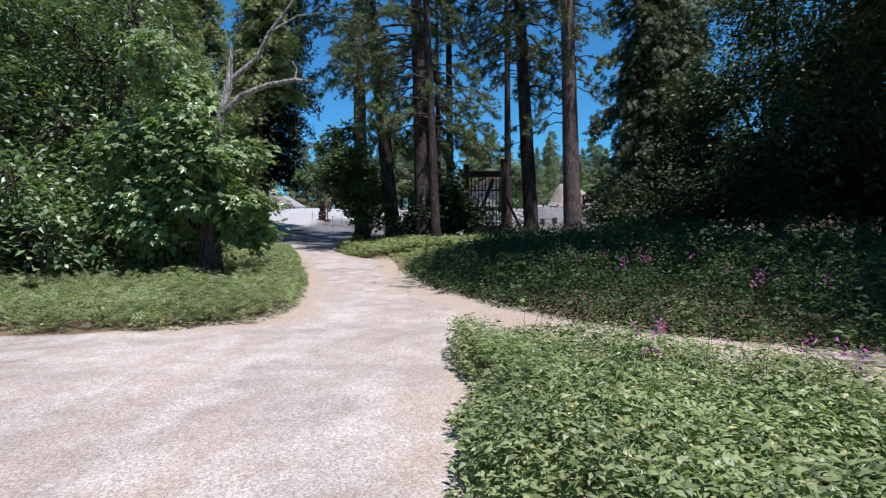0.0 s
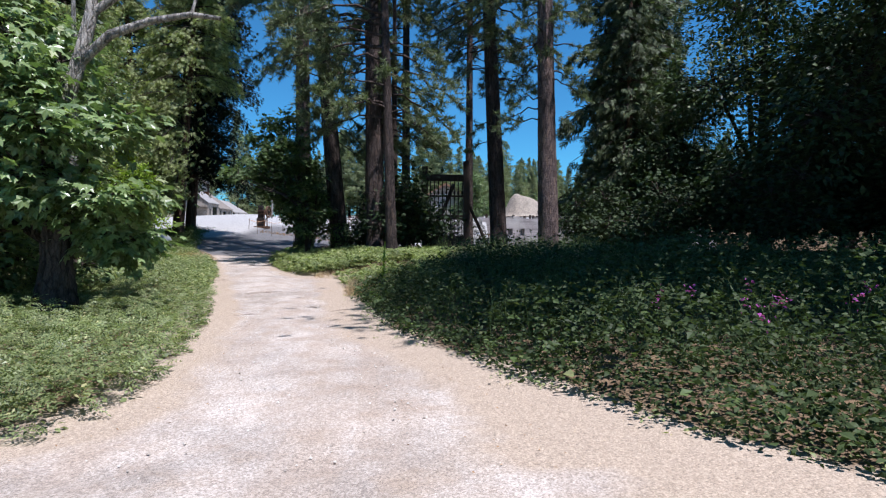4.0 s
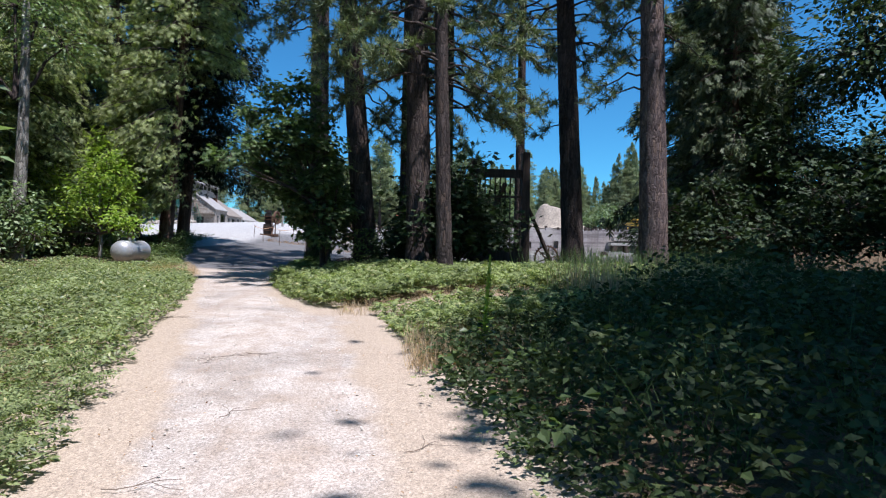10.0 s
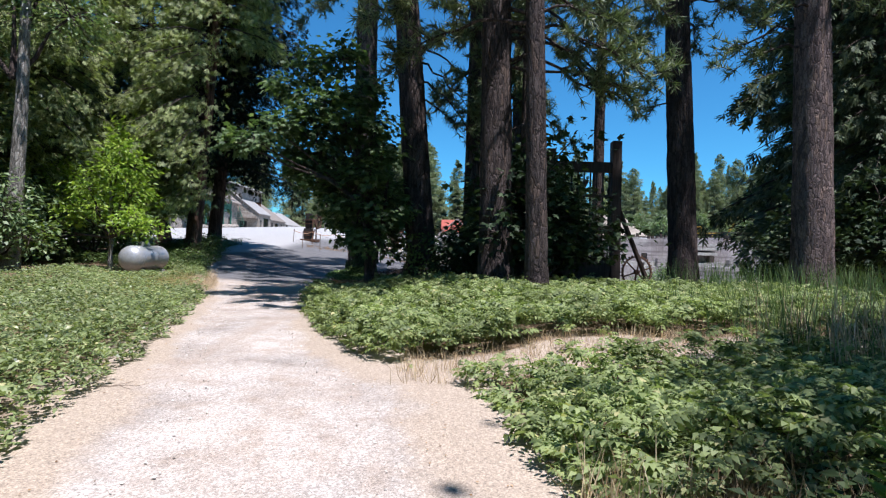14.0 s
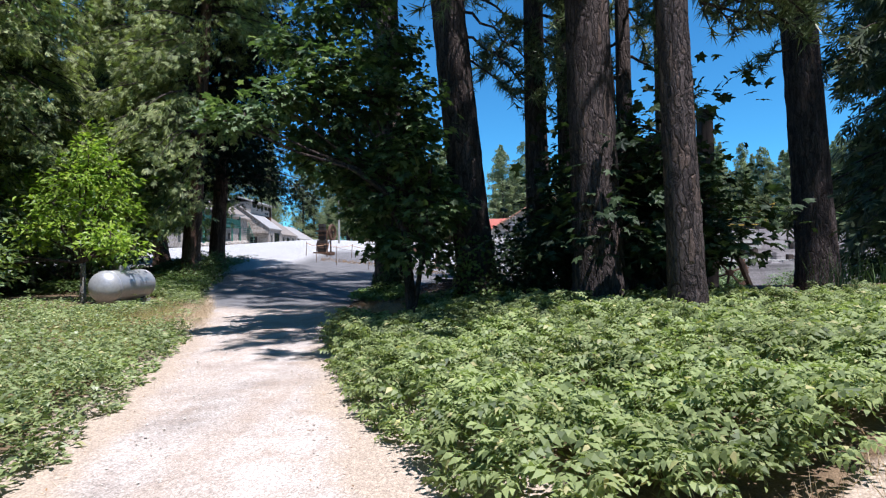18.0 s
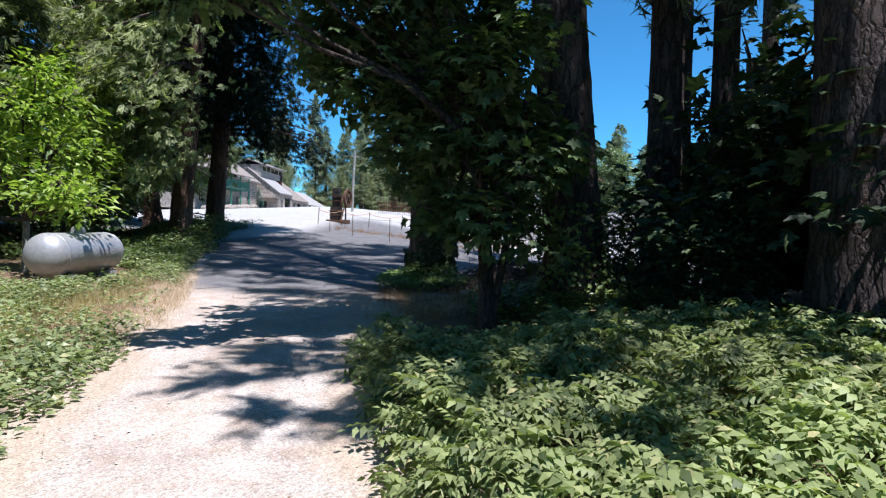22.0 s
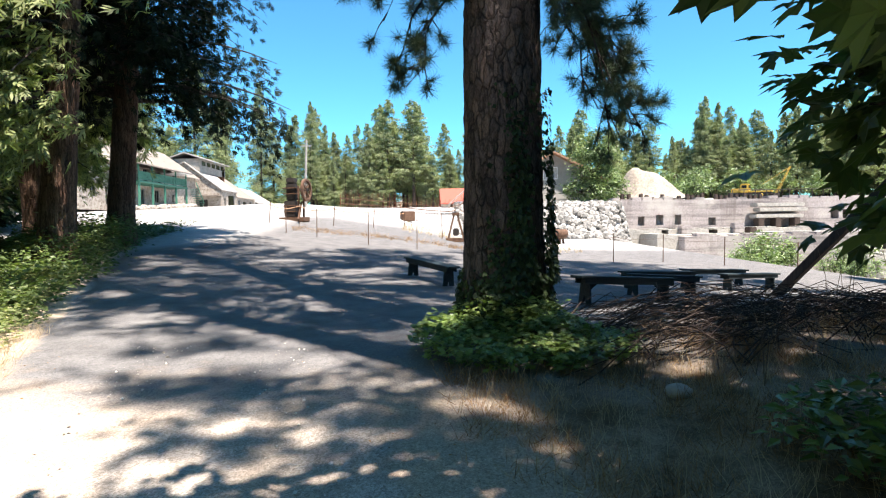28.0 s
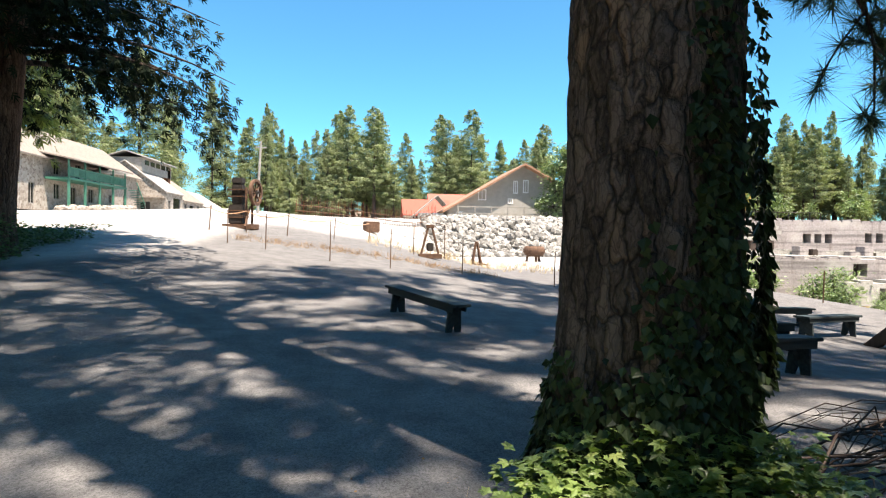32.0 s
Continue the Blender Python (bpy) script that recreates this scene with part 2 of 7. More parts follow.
def plain(name, c, rough=0.7, metal=0.0, grain=30.0, vary=0.25, spec=0.3, bump=0.2, stain=2.0):
    """A surface of one colour with grain, stains and fine relief."""
    m = Mat(name, rough, metal, spec)
    f, g = m.noise(grain, 5, 0.6), m.noise(stain, 4, 0.6)
    lo, hi = tuple(k * (1 - vary) for k in c), tuple(min(1, k * (1 + vary)) for k in c)
    col = m.mix(m.ramp(f, (0.3, 0), (0.7, 1)), lo, hi)
    col = m.mix(1.0, col, m.ramp(g, (0.3, 1 - vary), (0.65, 1.0)), "MULTIPLY")
    return m.colour(col).bump(f, bump, 0.01).m


def wood_mat(name, c, vary=0.35, axis=0):
    m = Mat(name, 0.8, 0, 0.25)
    s = [22.0, 22.0, 22.0]
    s[axis] = 1.2
    v = m.scaled(m.co, tuple(s))
    g = m.noise(1.0, 5, 0.65, v)
    col = m.mix(m.ramp(g, (0.3, 0), (0.7, 1)), tuple(k * (1 - vary) for k in c), tuple(min(1, k * (1 + vary)) for k in c))
    col = m.mix(1.0, col, m.ramp(m.noise(1.5), (0.3, 0.75), (0.7, 1.1)), "MULTIPLY")
    return m.colour(col).bump(g, 0.4, 0.01).m


def rust_mat(name, c=(0.13, 0.075, 0.05)):
    m = Mat(name, 0.85, 0.25, 0.3)
    g = m.noise(9, 6, 0.7)
    col = m.ramp(g, (0.3, (0.06, 0.04, 0.032)), (0.5, c), (0.7, tuple(min(1, k * 1.7) for k in c)))
    return m.colour(col).bump(g, 0.4, 0.01).m


RUST = rust_mat("rust")
RUST_RED = rust_mat("rust_red", (0.25, 0.095, 0.05))
IRON = plain("dark_iron", (0.06, 0.052, 0.048), 0.7, 0.5)
BENCH = wood_mat("bench_paint", (0.035, 0.05, 0.055), 0.4)
TIMBER = wood_mat("dark_timber", (0.075, 0.055, 0.045), 0.4, 2)
GREY_WOOD = wood_mat("grey_wood", (0.30, 0.28, 0.25), 0.3, 0)
GREEN_PAINT = plain("green_paint", (0.06, 0.21, 0.15), 0.6)
DARK_GLASS = Mat("dark_window_glass", 0.08, 0, 0.6).colour((0.015, 0.018, 0.02)).m
CREAM = plain("cream_stucco", (0.66, 0.60, 0.50), 0.9, 0, 25, 0.12)
GREY_STUCCO = plain("grey_boards", (0.34, 0.325, 0.295), 0.9, 0, 18, 0.15)
WHITE_PAINT = plain("white_paint", (0.74, 0.74, 0.74), 0.6, 0, 40, 0.08)
RED_ROOF = plain("red_metal_roof", (0.36, 0.085, 0.055), 0.5, 0, 6, 0.12)
BROWN_ROOF = plain("rusty_brown_roof", (0.36, 0.20, 0.13), 0.7, 0, 6, 0.25)
SHINGLE = plain("weathered_shingle_roof", (0.25, 0.215, 0.185), 0.9, 0, 9, 0.25)
TIN = plain("pale_tin_roof", (0.36, 0.34, 0.32), 0.6, 0.1, 5, 0.15)
def cast_concrete(name, c):
    """Old board-cast concrete: level board courses, running stains and worn patches."""
    m = Mat(name, 0.95, 0, 0.2)
    course = m.noise(1.0, 3, .6, m.scaled(m.co, (.12, .12, 3.2)))
    runs = m.noise(1.0, 4, .6, m.scaled(m.co, (1.6, 1.6, .16)))
    fine, big = m.noise(5.0, 5, .65), m.noise(.3, 4, .6)
    col = m.mix(m.ramp(fine, (0.3, 0), (0.7, 1)), tuple(k * .72 for k in c), tuple(k * 1.25 for k in c))
    col = m.mix(1.0, col, m.ramp(course, (0.36, 0.62), (0.5, 1.0), (0.64, 1.14)), "MULTIPLY")
    col = m.mix(m.ramp(runs, (0.30, .55), (0.46, 0.0)), col, (0.14, 0.115, 0.105))
    col = m.mix(m.ramp(big, (0.5, 0.0), (0.66, .6)), col, (0.50, 0.47, 0.43))
    return m.colour(col).bump(m.math("ADD", fine, course), .5, .03).m


CONCRETE = cast_concrete("old_concrete", (0.32, 0.285, 0.275))
CONCRETE_PALE = plain("pale_concrete", (0.40, 0.38, 0.345), 0.95, 0, 6.0, 0.25, 0.2, 0.4)
YELLOW = plain("yellow_paint", (0.52, 0.33, 0.055), 0.5, 0, 8, 0.2)
ROPE = plain("warning_rope", (0.62, 0.36, 0.22), 0.8, 0, 20, 0.3)
PALE_STONE = plain("pale_stone", (0.50, 0.47, 0.43), 0.9, 0, 12, 0.2)
RUBBER = plain("rubber", (0.03, 0.03, 0.03), 0.85)
TANK_PAINT = plain("aluminium_tank_paint", (0.40, 0.40, 0.40), 0.38, 0.35, 14, 0.14, 0.4, 0.08, 1.6)
SOIL_HEAP = plain("heap_soil", (0.33, 0.28, 0.225), 0.95, 0, 4, 0.35, 0.2, 0.8, 0.8)


def stone_mat(name):
    m = Mat(name, 0.9, 0, 0.2)
    e = m.voro(3.4, "DISTANCE_TO_EDGE")
    bw = m.n("ShaderNodeRGBToBW")
    m.put(m.voro(3.4, "F1", None, "Color"), bw.inputs[0])
    c = m.ramp(bw.outputs[0], (0.2, (0.25, 0.205, 0.17)), (0.5, (0.35, 0.30, 0.255)), (0.8, (0.44, 0.395, 0.34)))
    c = m.mix(m.ramp(e, (0.02, 1), (0.07, 0)), c, (0.42, 0.38, 0.33))
    c = m.mix(1.0, c, m.ramp(m.noise(.5, 4, .6), (0.3, 0.8), (0.7, 1.1)), "MULTIPLY")
    return m.colour(c).bump(m.ramp(e, (0.0, 0), (0.1, 1)), 0.7, 0.06).m


STONE_WALL = stone_mat("field_stone")


def ground_mat():
    """Pale trodden gravel on the track, dry soil and straw beside it, leaf duff under the plants."""
    m = Mat("ground_soil", 0.95, 0, 0.15)
    g = m.geo()
    gravel, straw, lot = m.attr("cover")[0:3]
    big, mid, fine = m.noise(0.35, 4, 0.55, g), m.noise(2.2, 5, 0.6, g), m.noise(38, 4, 0.7, g)
    bits = m.voro(55, "F1", g, "Color")
    bw = m.n("ShaderNodeRGBToBW")
    m.put(bits, bw.inputs[0])
    pebble = m.ramp(bw.outputs[0], (0.15, (0.38, 0.33, 0.285)), (0.5, (0.45, 0.40, 0.355)), (0.9, (0.53, 0.485, 0.44)))
    dust = m.mix(m.ramp(mid, (0.3, 0), (0.7, 1)), (0.34, 0.275, 0.222), (0.50, 0.44, 0.386))
    road = m.mix(m.ramp(m.math("ADD", m.math("MULTIPLY", fine, 0.5), m.math("MULTIPLY", mid, 0.5)), (0.40, 0.0), (0.62, 0.9)), dust, pebble)
    road = m.mix(1.0, road, m.ramp(m.math("ADD", m.math("MULTIPLY", big, .55), m.math("MULTIPLY", m.noise(.9, 3, .55, g), .45)), (0.36, 0.68), (0.52, 1.0), (0.62, 1.12)), "MULTIPLY")
    turn = m.n("ShaderNodeMapping")
    turn.inputs["Rotation"].default_value, turn.inputs["Scale"].default_value = (0, 0, -.26), (1.5, .11, 1)
    m.put(g, turn.inputs["Vector"])
    road = m.mix(m.ramp(m.noise(1.0, 4, .6, turn.outputs[0]), (0.35, .62), (0.56, 0.0)), road, (0.365, 0.29, 0.228))
    soil = m.mix(m.ramp(mid, (0.3, 0), (0.7, 1)), (0.10, 0.066, 0.04), (0.24, 0.17, 0.105))
    dry = m.mix(m.ramp(fine, (0.3, 0), (0.75, 1)), (0.32, 0.25, 0.19), (0.49, 0.405, 0.315))
    white = m.mix(m.ramp(mid, (0.3, 0), (0.7, 1)), (0.32, 0.312, 0.30), (0.43, 0.42, 0.405))
    warp = m.math("MULTIPLY", m.math("SUBTRACT", mid, 0.5), 0.7)
    c = m.mix(m.ramp(m.math("ADD", straw, warp), (0.35, 0), (0.65, 1)), soil, dry)
    c = m.mix(m.ramp(m.math("ADD", gravel, warp), (0.3, 0), (0.75, 1)), c, road)
    c = m.mix(m.ramp(m.math("ADD", lot, warp), (0.35, 0), (0.65, 1)), c, white)
    # Grey gravel of the near yard, darkened to include the pines' shade.
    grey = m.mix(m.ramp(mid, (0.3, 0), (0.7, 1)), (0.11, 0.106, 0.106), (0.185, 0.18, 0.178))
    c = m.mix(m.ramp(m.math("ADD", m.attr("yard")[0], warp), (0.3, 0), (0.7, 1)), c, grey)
    grit = m.voro(120, "F1", g, "Color")
    gb = m.n("ShaderNodeRGBToBW")
    m.put(grit, gb.inputs[0])
    c = m.mix(1.0, c, m.ramp(m.math("ADD", m.math("MULTIPLY", gb.outputs[0], .6), m.math("MULTIPLY", bw.outputs[0], .4)), (0.22, 0.64), (0.5, 1.0), (0.8, 1.34)), "MULTIPLY")
    m.colour(c)
    h = m.math("ADD", m.math("MULTIPLY", fine, 0.6), m.math("ADD", bw.outputs[0], m.math("MULTIPLY", mid, 1.2)))
    return m.bump(h, 0.65, 0.022).m


GROUND = ground_mat()
PEBBLE = Mat("pebble", 0.9, 0, 0.2)
PEBBLE.colour(PEBBLE.ramp(PEBBLE.island(), (0, (0.30, 0.26, 0.22)), (0.5, (0.52, 0.47, 0.41)), (1, (0.72, 0.68, 0.62))))
PEBBLE = PEBBLE.m
ROCK = Mat("pale_rock", 0.9, 0, 0.2)
ROCK.colour(ROCK.mix(1.0, ROCK.ramp(ROCK.island(), (0, (0.13, 0.125, 0.115)), (0.5, (0.27, 0.26, 0.245)), (1, (0.42, 0.40, 0.37))),
                     ROCK.ramp(ROCK.noise(6), (0.3, 0.7), (0.7, 1.1)), "MULTIPLY")).bump(ROCK.noise(12), 0.5, 0.03)
ROCK = ROCK.m


# ---- building helpers ----
def np_mesh(name, V, F, mat=None, smooth=False):
    """A mesh from arrays: V (n, 3), F (m, 3 or 4)."""
    me = bpy.data.meshes.new(name)
    V, F = np.asarray(V, np.float32), np.asarray(F, np.int32)
    me.vertices.add(len(V))
    me.vertices.foreach_set("co", V.ravel())
    me.loops.add(F.size)
    me.loops.foreach_set("vertex_index", F.ravel())
    me.polygons.add(len(F))
    me.polygons.foreach_set("loop_start", np.arange(0, F.size, F.shape[1], dtype=np.int32))
    me.polygons.foreach_set("loop_total", np.full(len(F), F.shape[1], np.int32))
    me.polygons.foreach_set("use_smooth", np.full(len(F), smooth))
    me.update(calc_edges=True)
    if mat:
        me.materials.append(mat)
    return me


def thing(name, label, category, group="", kind="", at=None, mesh=None):
    ob = new(name, mesh)
    if at is not None:
        ob.matrix_world = at
    return tagged(ob, label, category, group, kind)


def part(name, data, mat, parent, label=""):
    """A bmesh or a mesh as one mesh object under a thing or a part."""
    if isinstance(data, bmesh.types.BMesh):
        me = bpy.data.meshes.new(name)
        data.to_mesh(me)
        data.free()
    else:
        me = data
    if mat and not me.materials:
        me.materials.append(mat)
    ob = new(name, me)
    ob.parent = parent
    if label:
        ob["label"] = label
    return ob


def box(bm, lo, hi, bevel=0.0, m=None):
    """A box between two corners, its edges rounded."""
    r = bmesh.ops.create_cube(bm, size=1)
    vs = r["verts"]
    c, s = (Vector(lo) + Vector(hi)) / 2, Vector(hi) - Vector(lo)
    for v in vs:
        v.co = Vector((v.co.x * s.x, v.co.y * s.y, v.co.z * s.z)) + c
        if m:
            v.co = m @ v.co
    if bevel:
        es = {e for v in vs for e in v.link_edges}
        bmesh.ops.bevel(bm, geom=list(es), offset=bevel, segments=2, affect="EDGES")
    return bm


def boxes(*pairs, bevel=0.0, m=None):
    bm = bmesh.new()
    for lo, hi in pairs:
        box(bm, lo, hi, bevel, m)
    return bm


def beam(bm, a, b, w, h, bevel=0.01, up=(0, 0, 1)):
    """A squared timber from a to b."""
    a, b = Vector(a), Vector(b)
    d = b - a
    z = d.normalized()
    x = Vector(up).cross(z)
    x = x.normalized() if x.length > 1e-3 else Vector((1, 0, 0))
    y = z.cross(x)
    m = Matrix((x, y, z)).transposed().to_4x4()
    m.translation = a
    return box(bm, (-w / 2, -h / 2, 0), (w / 2, h / 2, d.length), bevel, m)


def tube(points, radii, sides=8, caps=True):
    """A round limb along points: arrays of vertices and quads."""
    P, R = np.asarray(points, float), np.asarray(radii, float)
    T = np.gradient(P, axis=0)
    T /= np.linalg.norm(T, axis=1)[:, None] + 1e-9
    ref = np.where(np.abs(T[:, 2:3]) < 0.9, [[0, 0, 1.0]], [[1.0, 0, 0]])
    X = np.cross(ref, T)
    X /= np.linalg.norm(X, axis=1)[:, None] + 1e-9
    Y = np.cross(T, X)
    a = np.linspace(0, 2 * np.pi, sides, endpoint=False)
    V = (P[:, None] + R[:, None, None] * (np.cos(a)[None, :, None] * X[:, None] + np.sin(a)[None, :, None] * Y[:, None])).reshape(-1, 3)
    i, j = np.meshgrid(np.arange(len(P) - 1), np.arange(sides), indexing="ij")
    k = (j + 1) % sides
    F = np.stack([i * sides + j, i * sides + k, (i + 1) * sides + k, (i + 1) * sides + j], -1).reshape(-1, 4)
    return V, F


def joined(pieces):
    """Many (V, F) joined into one."""
    Vs, Fs, n = [], [], 0
    for V, F in pieces:
        Vs.append(V)
        Fs.append(np.asarray(F) + n)
        n += len(V)
    return np.concatenate(Vs), np.concatenate(Fs)


def pipe_mesh(name, runs, mat, sides=8):
    return np_mesh(name, *joined([tube(p, r if np.ndim(r) else [r] * len(p), sides) for p, r in runs]), mat, True)


def unit(v):
    return v / (np.linalg.norm(v, axis=-1, keepdims=True) + 1e-9)


def scatter(tv, tf, pos, ahead, up, size):
    """Copies of a leaf (tv, tf): its y along ahead, its z near up."""
    f = unit(ahead)
    s = unit(np.cross(f, up))
    n = np.cross(s, f)
    size = np.broadcast_to(np.asarray(size, float), (len(pos),))
    V = pos[:, None] + size[:, None, None] * (tv[None, :, 0:1] * s[:, None] + tv[None, :, 1:2] * f[:, None] + tv[None, :, 2:3] * n[:, None])
    F = tf[None] + (np.arange(len(pos)) * len(tv))[:, None, None]
    return V.reshape(-1, 3), F.reshape(-1, tf.shape[1])


OVATE = (np.array([(0, 0, 0), (-.27, .4, .07), (0, .45, -.03), (.27, .4, .07), (0, 1, -.1)], float), np.array([(0, 2, 1), (0, 3, 2), (1, 2, 4), (2, 3, 4)]))
SLIM = (np.array([(0, 0, 0), (-.13, .45, .02), (.13, .45, .02), (0, 1, -.06)], float), np.array([(0, 2, 1), (1, 2, 3)]))
RHOMB = (np.array([(0, 0, 0), (-.26, .45, .05), (.26, .45, .05), (0, 1, -.1)], float), np.array([(0, 2, 1), (1, 2, 3)]))
BLADE = (np.array([(-.012, 0, 0), (.012, 0, 0), (-.008, .55, .05), (.008, .55, .05), (0, 1, .2)], float), np.array([(0, 1, 3), (0, 3, 2), (2, 3, 4)]))


def maple_leaf():
    tips = [(90, 1.0), (62, .55), (38, .88), (8, .48), (-22, .62), (-62, .30), (-90, .12), (-118, .30), (-158, .62), (172, .48), (142, .88), (118, .55)]
    pts = [(0, .35, 0)] + [(r * .55 * math.cos(radians(a)), .35 + r * .6 * math.sin(radians(a)), -.09 * r * r + .03 * (i % 2)) for i, (a, r) in enumerate(tips)]
    return np.array(pts, float), np.array([(0, 1 + i, 1 + (i + 1) % 12) for i in range(12)])


def frond_leaf(pairs=5):
    V, F = [], []
    for i in range(pairs):
        t = (i + .6) / pairs
        y, z, w = t, .3 * t - .55 * t * t, .32 * math.sin(math.pi * min(1, .3 + .6 * t)) + .05
        for sgn in (-1, 1):
            k = len(V)
            V += [(0, y - .05, z), (sgn * w * .5, y - .045, z + .05), (sgn * w * .45, y + .085, z + .03), (sgn * w, y + .12, z - .06)]
            F += [(k, k + 1, k + 2), (k + 1, k + 3, k + 2)]
    k = len(V)
    V += [(-.012, 0, 0), (.012, 0, 0), (0, 1, -.24)]
    F += [(k, k + 1, k + 2)]
    return np.array(V, float), np.array(F)


def sprig_leaf(pairs=4):
    """An arching shoot with pairs of lance-shaped leaves that hang from it."""
    V, F = [], []
    for i in range(pairs + 1):
        t = (i + .5) / (pairs + .5)
        y, z, w = t, .42 * t - .62 * t * t, .36 * math.sin(math.pi * (.22 + .62 * t)) + .06
        for sgn in ((-1, 1) if i < pairs else (0,)):
            k, a = len(V), .75 if sgn else 1.6
            dx, dy = sgn * w, w * a * (.55 if sgn else .8)
            px, py = dy * .25, -dx * .25
            V += [(0, y, z), (dx * .5 + px, y + dy * .5 + py, z - .02 - .1 * w), (dx * .5 - px, y + dy * .5 - py, z + .02 - .1 * w), (dx * .9, y + dy, z - .62 * w)]
            F += [(k, k + 1, k + 2), (k + 1, k + 3, k + 2)]
    k = len(V)
    V += [(-.012, -.2, -.3), (.012, -.2, -.3), (0, .9, -.1)]
    F += [(k, k + 1, k + 2)]
    return np.array(V, float), np.array(F)


def fan_leaf():
    """A flat feathery spray of a cedar: narrow blades spread like a fan."""
    V, F = [], []
    for i, (a, b, l) in enumerate(((0, 0, 1.0), (34, .14, .62), (-32, .24, .62), (36, .44, .46), (-48, .08, .42))):
        u = np.array([math.sin(radians(a)), math.cos(radians(a)), -.12 + .05 * (i % 3)])
        v = np.array([u[1], -u[0], 0]) * .068
        o = np.array([0, b, 0])
        V += [o, o + u * l * .5 + v, o + u * l * .5 - v, o + u * l]
        F += [(4 * i, 4 * i + 1, 4 * i + 2), (4 * i + 1, 4 * i + 3, 4 * i + 2)]
    return np.array(V, float), np.array(F)


OVATE_WIDE = (OVATE[0] * [1.7, 1, 1.2], OVATE[1])
MAPLE, FERN, SPRIG, FAN = maple_leaf(), frond_leaf(4), sprig_leaf(), fan_leaf()
LANCE = (RHOMB[0] * [.95, 1.1, 1.6], RHOMB[1])
RNG = np.random.default_rng(7)


def sphere_dirs(n):
    return unit(RNG.normal(size=(n, 3)))


def smooth(a, b, v):
    t = np.clip((v - a) / (b - a), 0, 1)
    return t * t * (3 - 2 * t)


def wobble(x, y, s=1.0):
    return np.sin(1.7 * s * x + 0.6 * s * y) * 0.5 + np.sin(0.9 * s * y - 1.3 * s * x + 1.0) * 0.3 + np.sin(3.1 * s * x + 2.3 * s * y + 2.0) * 0.2


# ---- ground ----
def road_left(y):
    return np.interp(y, [9.2, 10, 11, 14.3, 17.5, 24.4, 29, 33.7, 38, 43.6, 47.7, 56], [-4.6, -3.2, -2.75, -3.4, -3.95, -5.95, -7.3, -8.75, -10.4, -12.7, -14.4, -17.5])


def road_right(y):
    return np.interp(y, [-5, 4, 7.6, 8, 10.2, 12, 13.3, 15.3, 17.2, 20.6, 22, 24.7, 26.2, 29.2, 33.2, 37, 40, 43], [.35, .3, 0, 1.2, .95, .55, -.1, -1.0, -1.3, -1.75, -1.95, -2.6, -3.7, -4.75, -5.9, -6.7, -7.0, -7.0])


def patch_top(x):
    return np.interp(x, [0, 1, 2, 3, 4, 6, 9], [7.6, 7.1, 6.1, 5.1, 4.3, 3.2, 2.0])


def bare_spot(x, y):
    """The dry bare patch among the ground cover, with its tongue to the track."""
    return np.exp(-(((x - .2) / 2.3) ** 2 + ((y - 25.9 - .1 * x) / .95) ** 2)) + .8 * np.exp(-(((x - 4.2) / 1.7) ** 2 + ((y - 26.8) / .9) ** 2)) + .8 * np.exp(-(((x + 2.9) / .8) ** 2 + ((y - 25.3) / .6) ** 2)) + .1 * wobble(x, y, 2.3)


def mound_foot(x):
    return np.interp(x, [-2, 1.4, 1.9, 2.45, 3.5, 4.15, 6, 10], [12.6, 11.2, 10.3, 9.3, 8.2, 7.6, 6.6, 5.2])


def height(x, y):
    """The ground's height."""
    x, y = np.asarray(x, float), np.asarray(y, float)
    near = np.interp(y, [0, 5, 10.5, 15.7, 20.5, 25, 30, 35, 39, 44], [0, 0, -.13, -.08, -.05, .03, .06, .12, .19, .3])
    off = x - road_right(y)
    near = near + .3 * smooth(.2, 4, off) * smooth(8.5, 12, y) + .22 * smooth(1.5, 6, road_left(y) - x) * smooth(20, 36, y)
    base = np.interp(x, [-45, -14, -8, 2, 10, 40], [1.5, .65, .43, -.25, -.8, -.8])
    rise = np.interp(x, [-60, -42, -14, -8, -1, 10, 20, 33, 60], [.04, .042, .07, .045, .0, .022, 0, -.03, -.03])
    ye = np.where(y < 120, y - 48, 72 + .1 * (y - 120))
    far = base + rise * np.maximum(ye, -4)
    far = far - 2.0 * smooth(9.5, 19, x) * smooth(50, 60, y)
    begin = np.interp(x, [-16, -3, 13, 15], [56, 88.5, 88.5, 94.3])
    step = smooth(begin, begin + np.interp(x, [-16, -3, 13, 15], [40, 3.5, 3.5, .8]), y) * smooth(-30, -12, x)
    plain_top, raised = 3.3 + .035 * np.maximum(0, y - 105), np.minimum(3.7 + .042 * np.maximum(0, y - 94), 5.6 + .01 * np.maximum(0, y - 130))
    up = smooth(15, 20, x)
    far = far * (1 - step) + step * (plain_top * (1 - up) + raised * up)
    w = smooth(40, 48, y)
    z = near * (1 - w) + far * w
    return z + .02 * wobble(x, y, 1.3) + 5 * smooth(150, 420, np.hypot(x, y - 60))


def hz(x, y):
    return float(height(x, y))


def axis_steps(lo, a, b, c, hi, fine):
    mid = np.arange(a, b, fine)
    up, down = [b], [a]
    while up[-1] < c:
        up.append(up[-1] + .8)
    s = .8
    while up[-1] < hi:
        s *= 1.22
        up.append(up[-1] + s)
    s = fine
    while down[-1] > lo:
        s *= 1.22
        down.append(down[-1] - s)
    return np.array(down[:0:-1] + list(mid) + up)


gx, gy = axis_steps(-900, -17, 12, 50, 900, .22), axis_steps(-700, -4, 58, 100, 1100, .22)
GX, GY = np.meshgrid(gx, gy)
nx, ny = len(gx), len(gy)
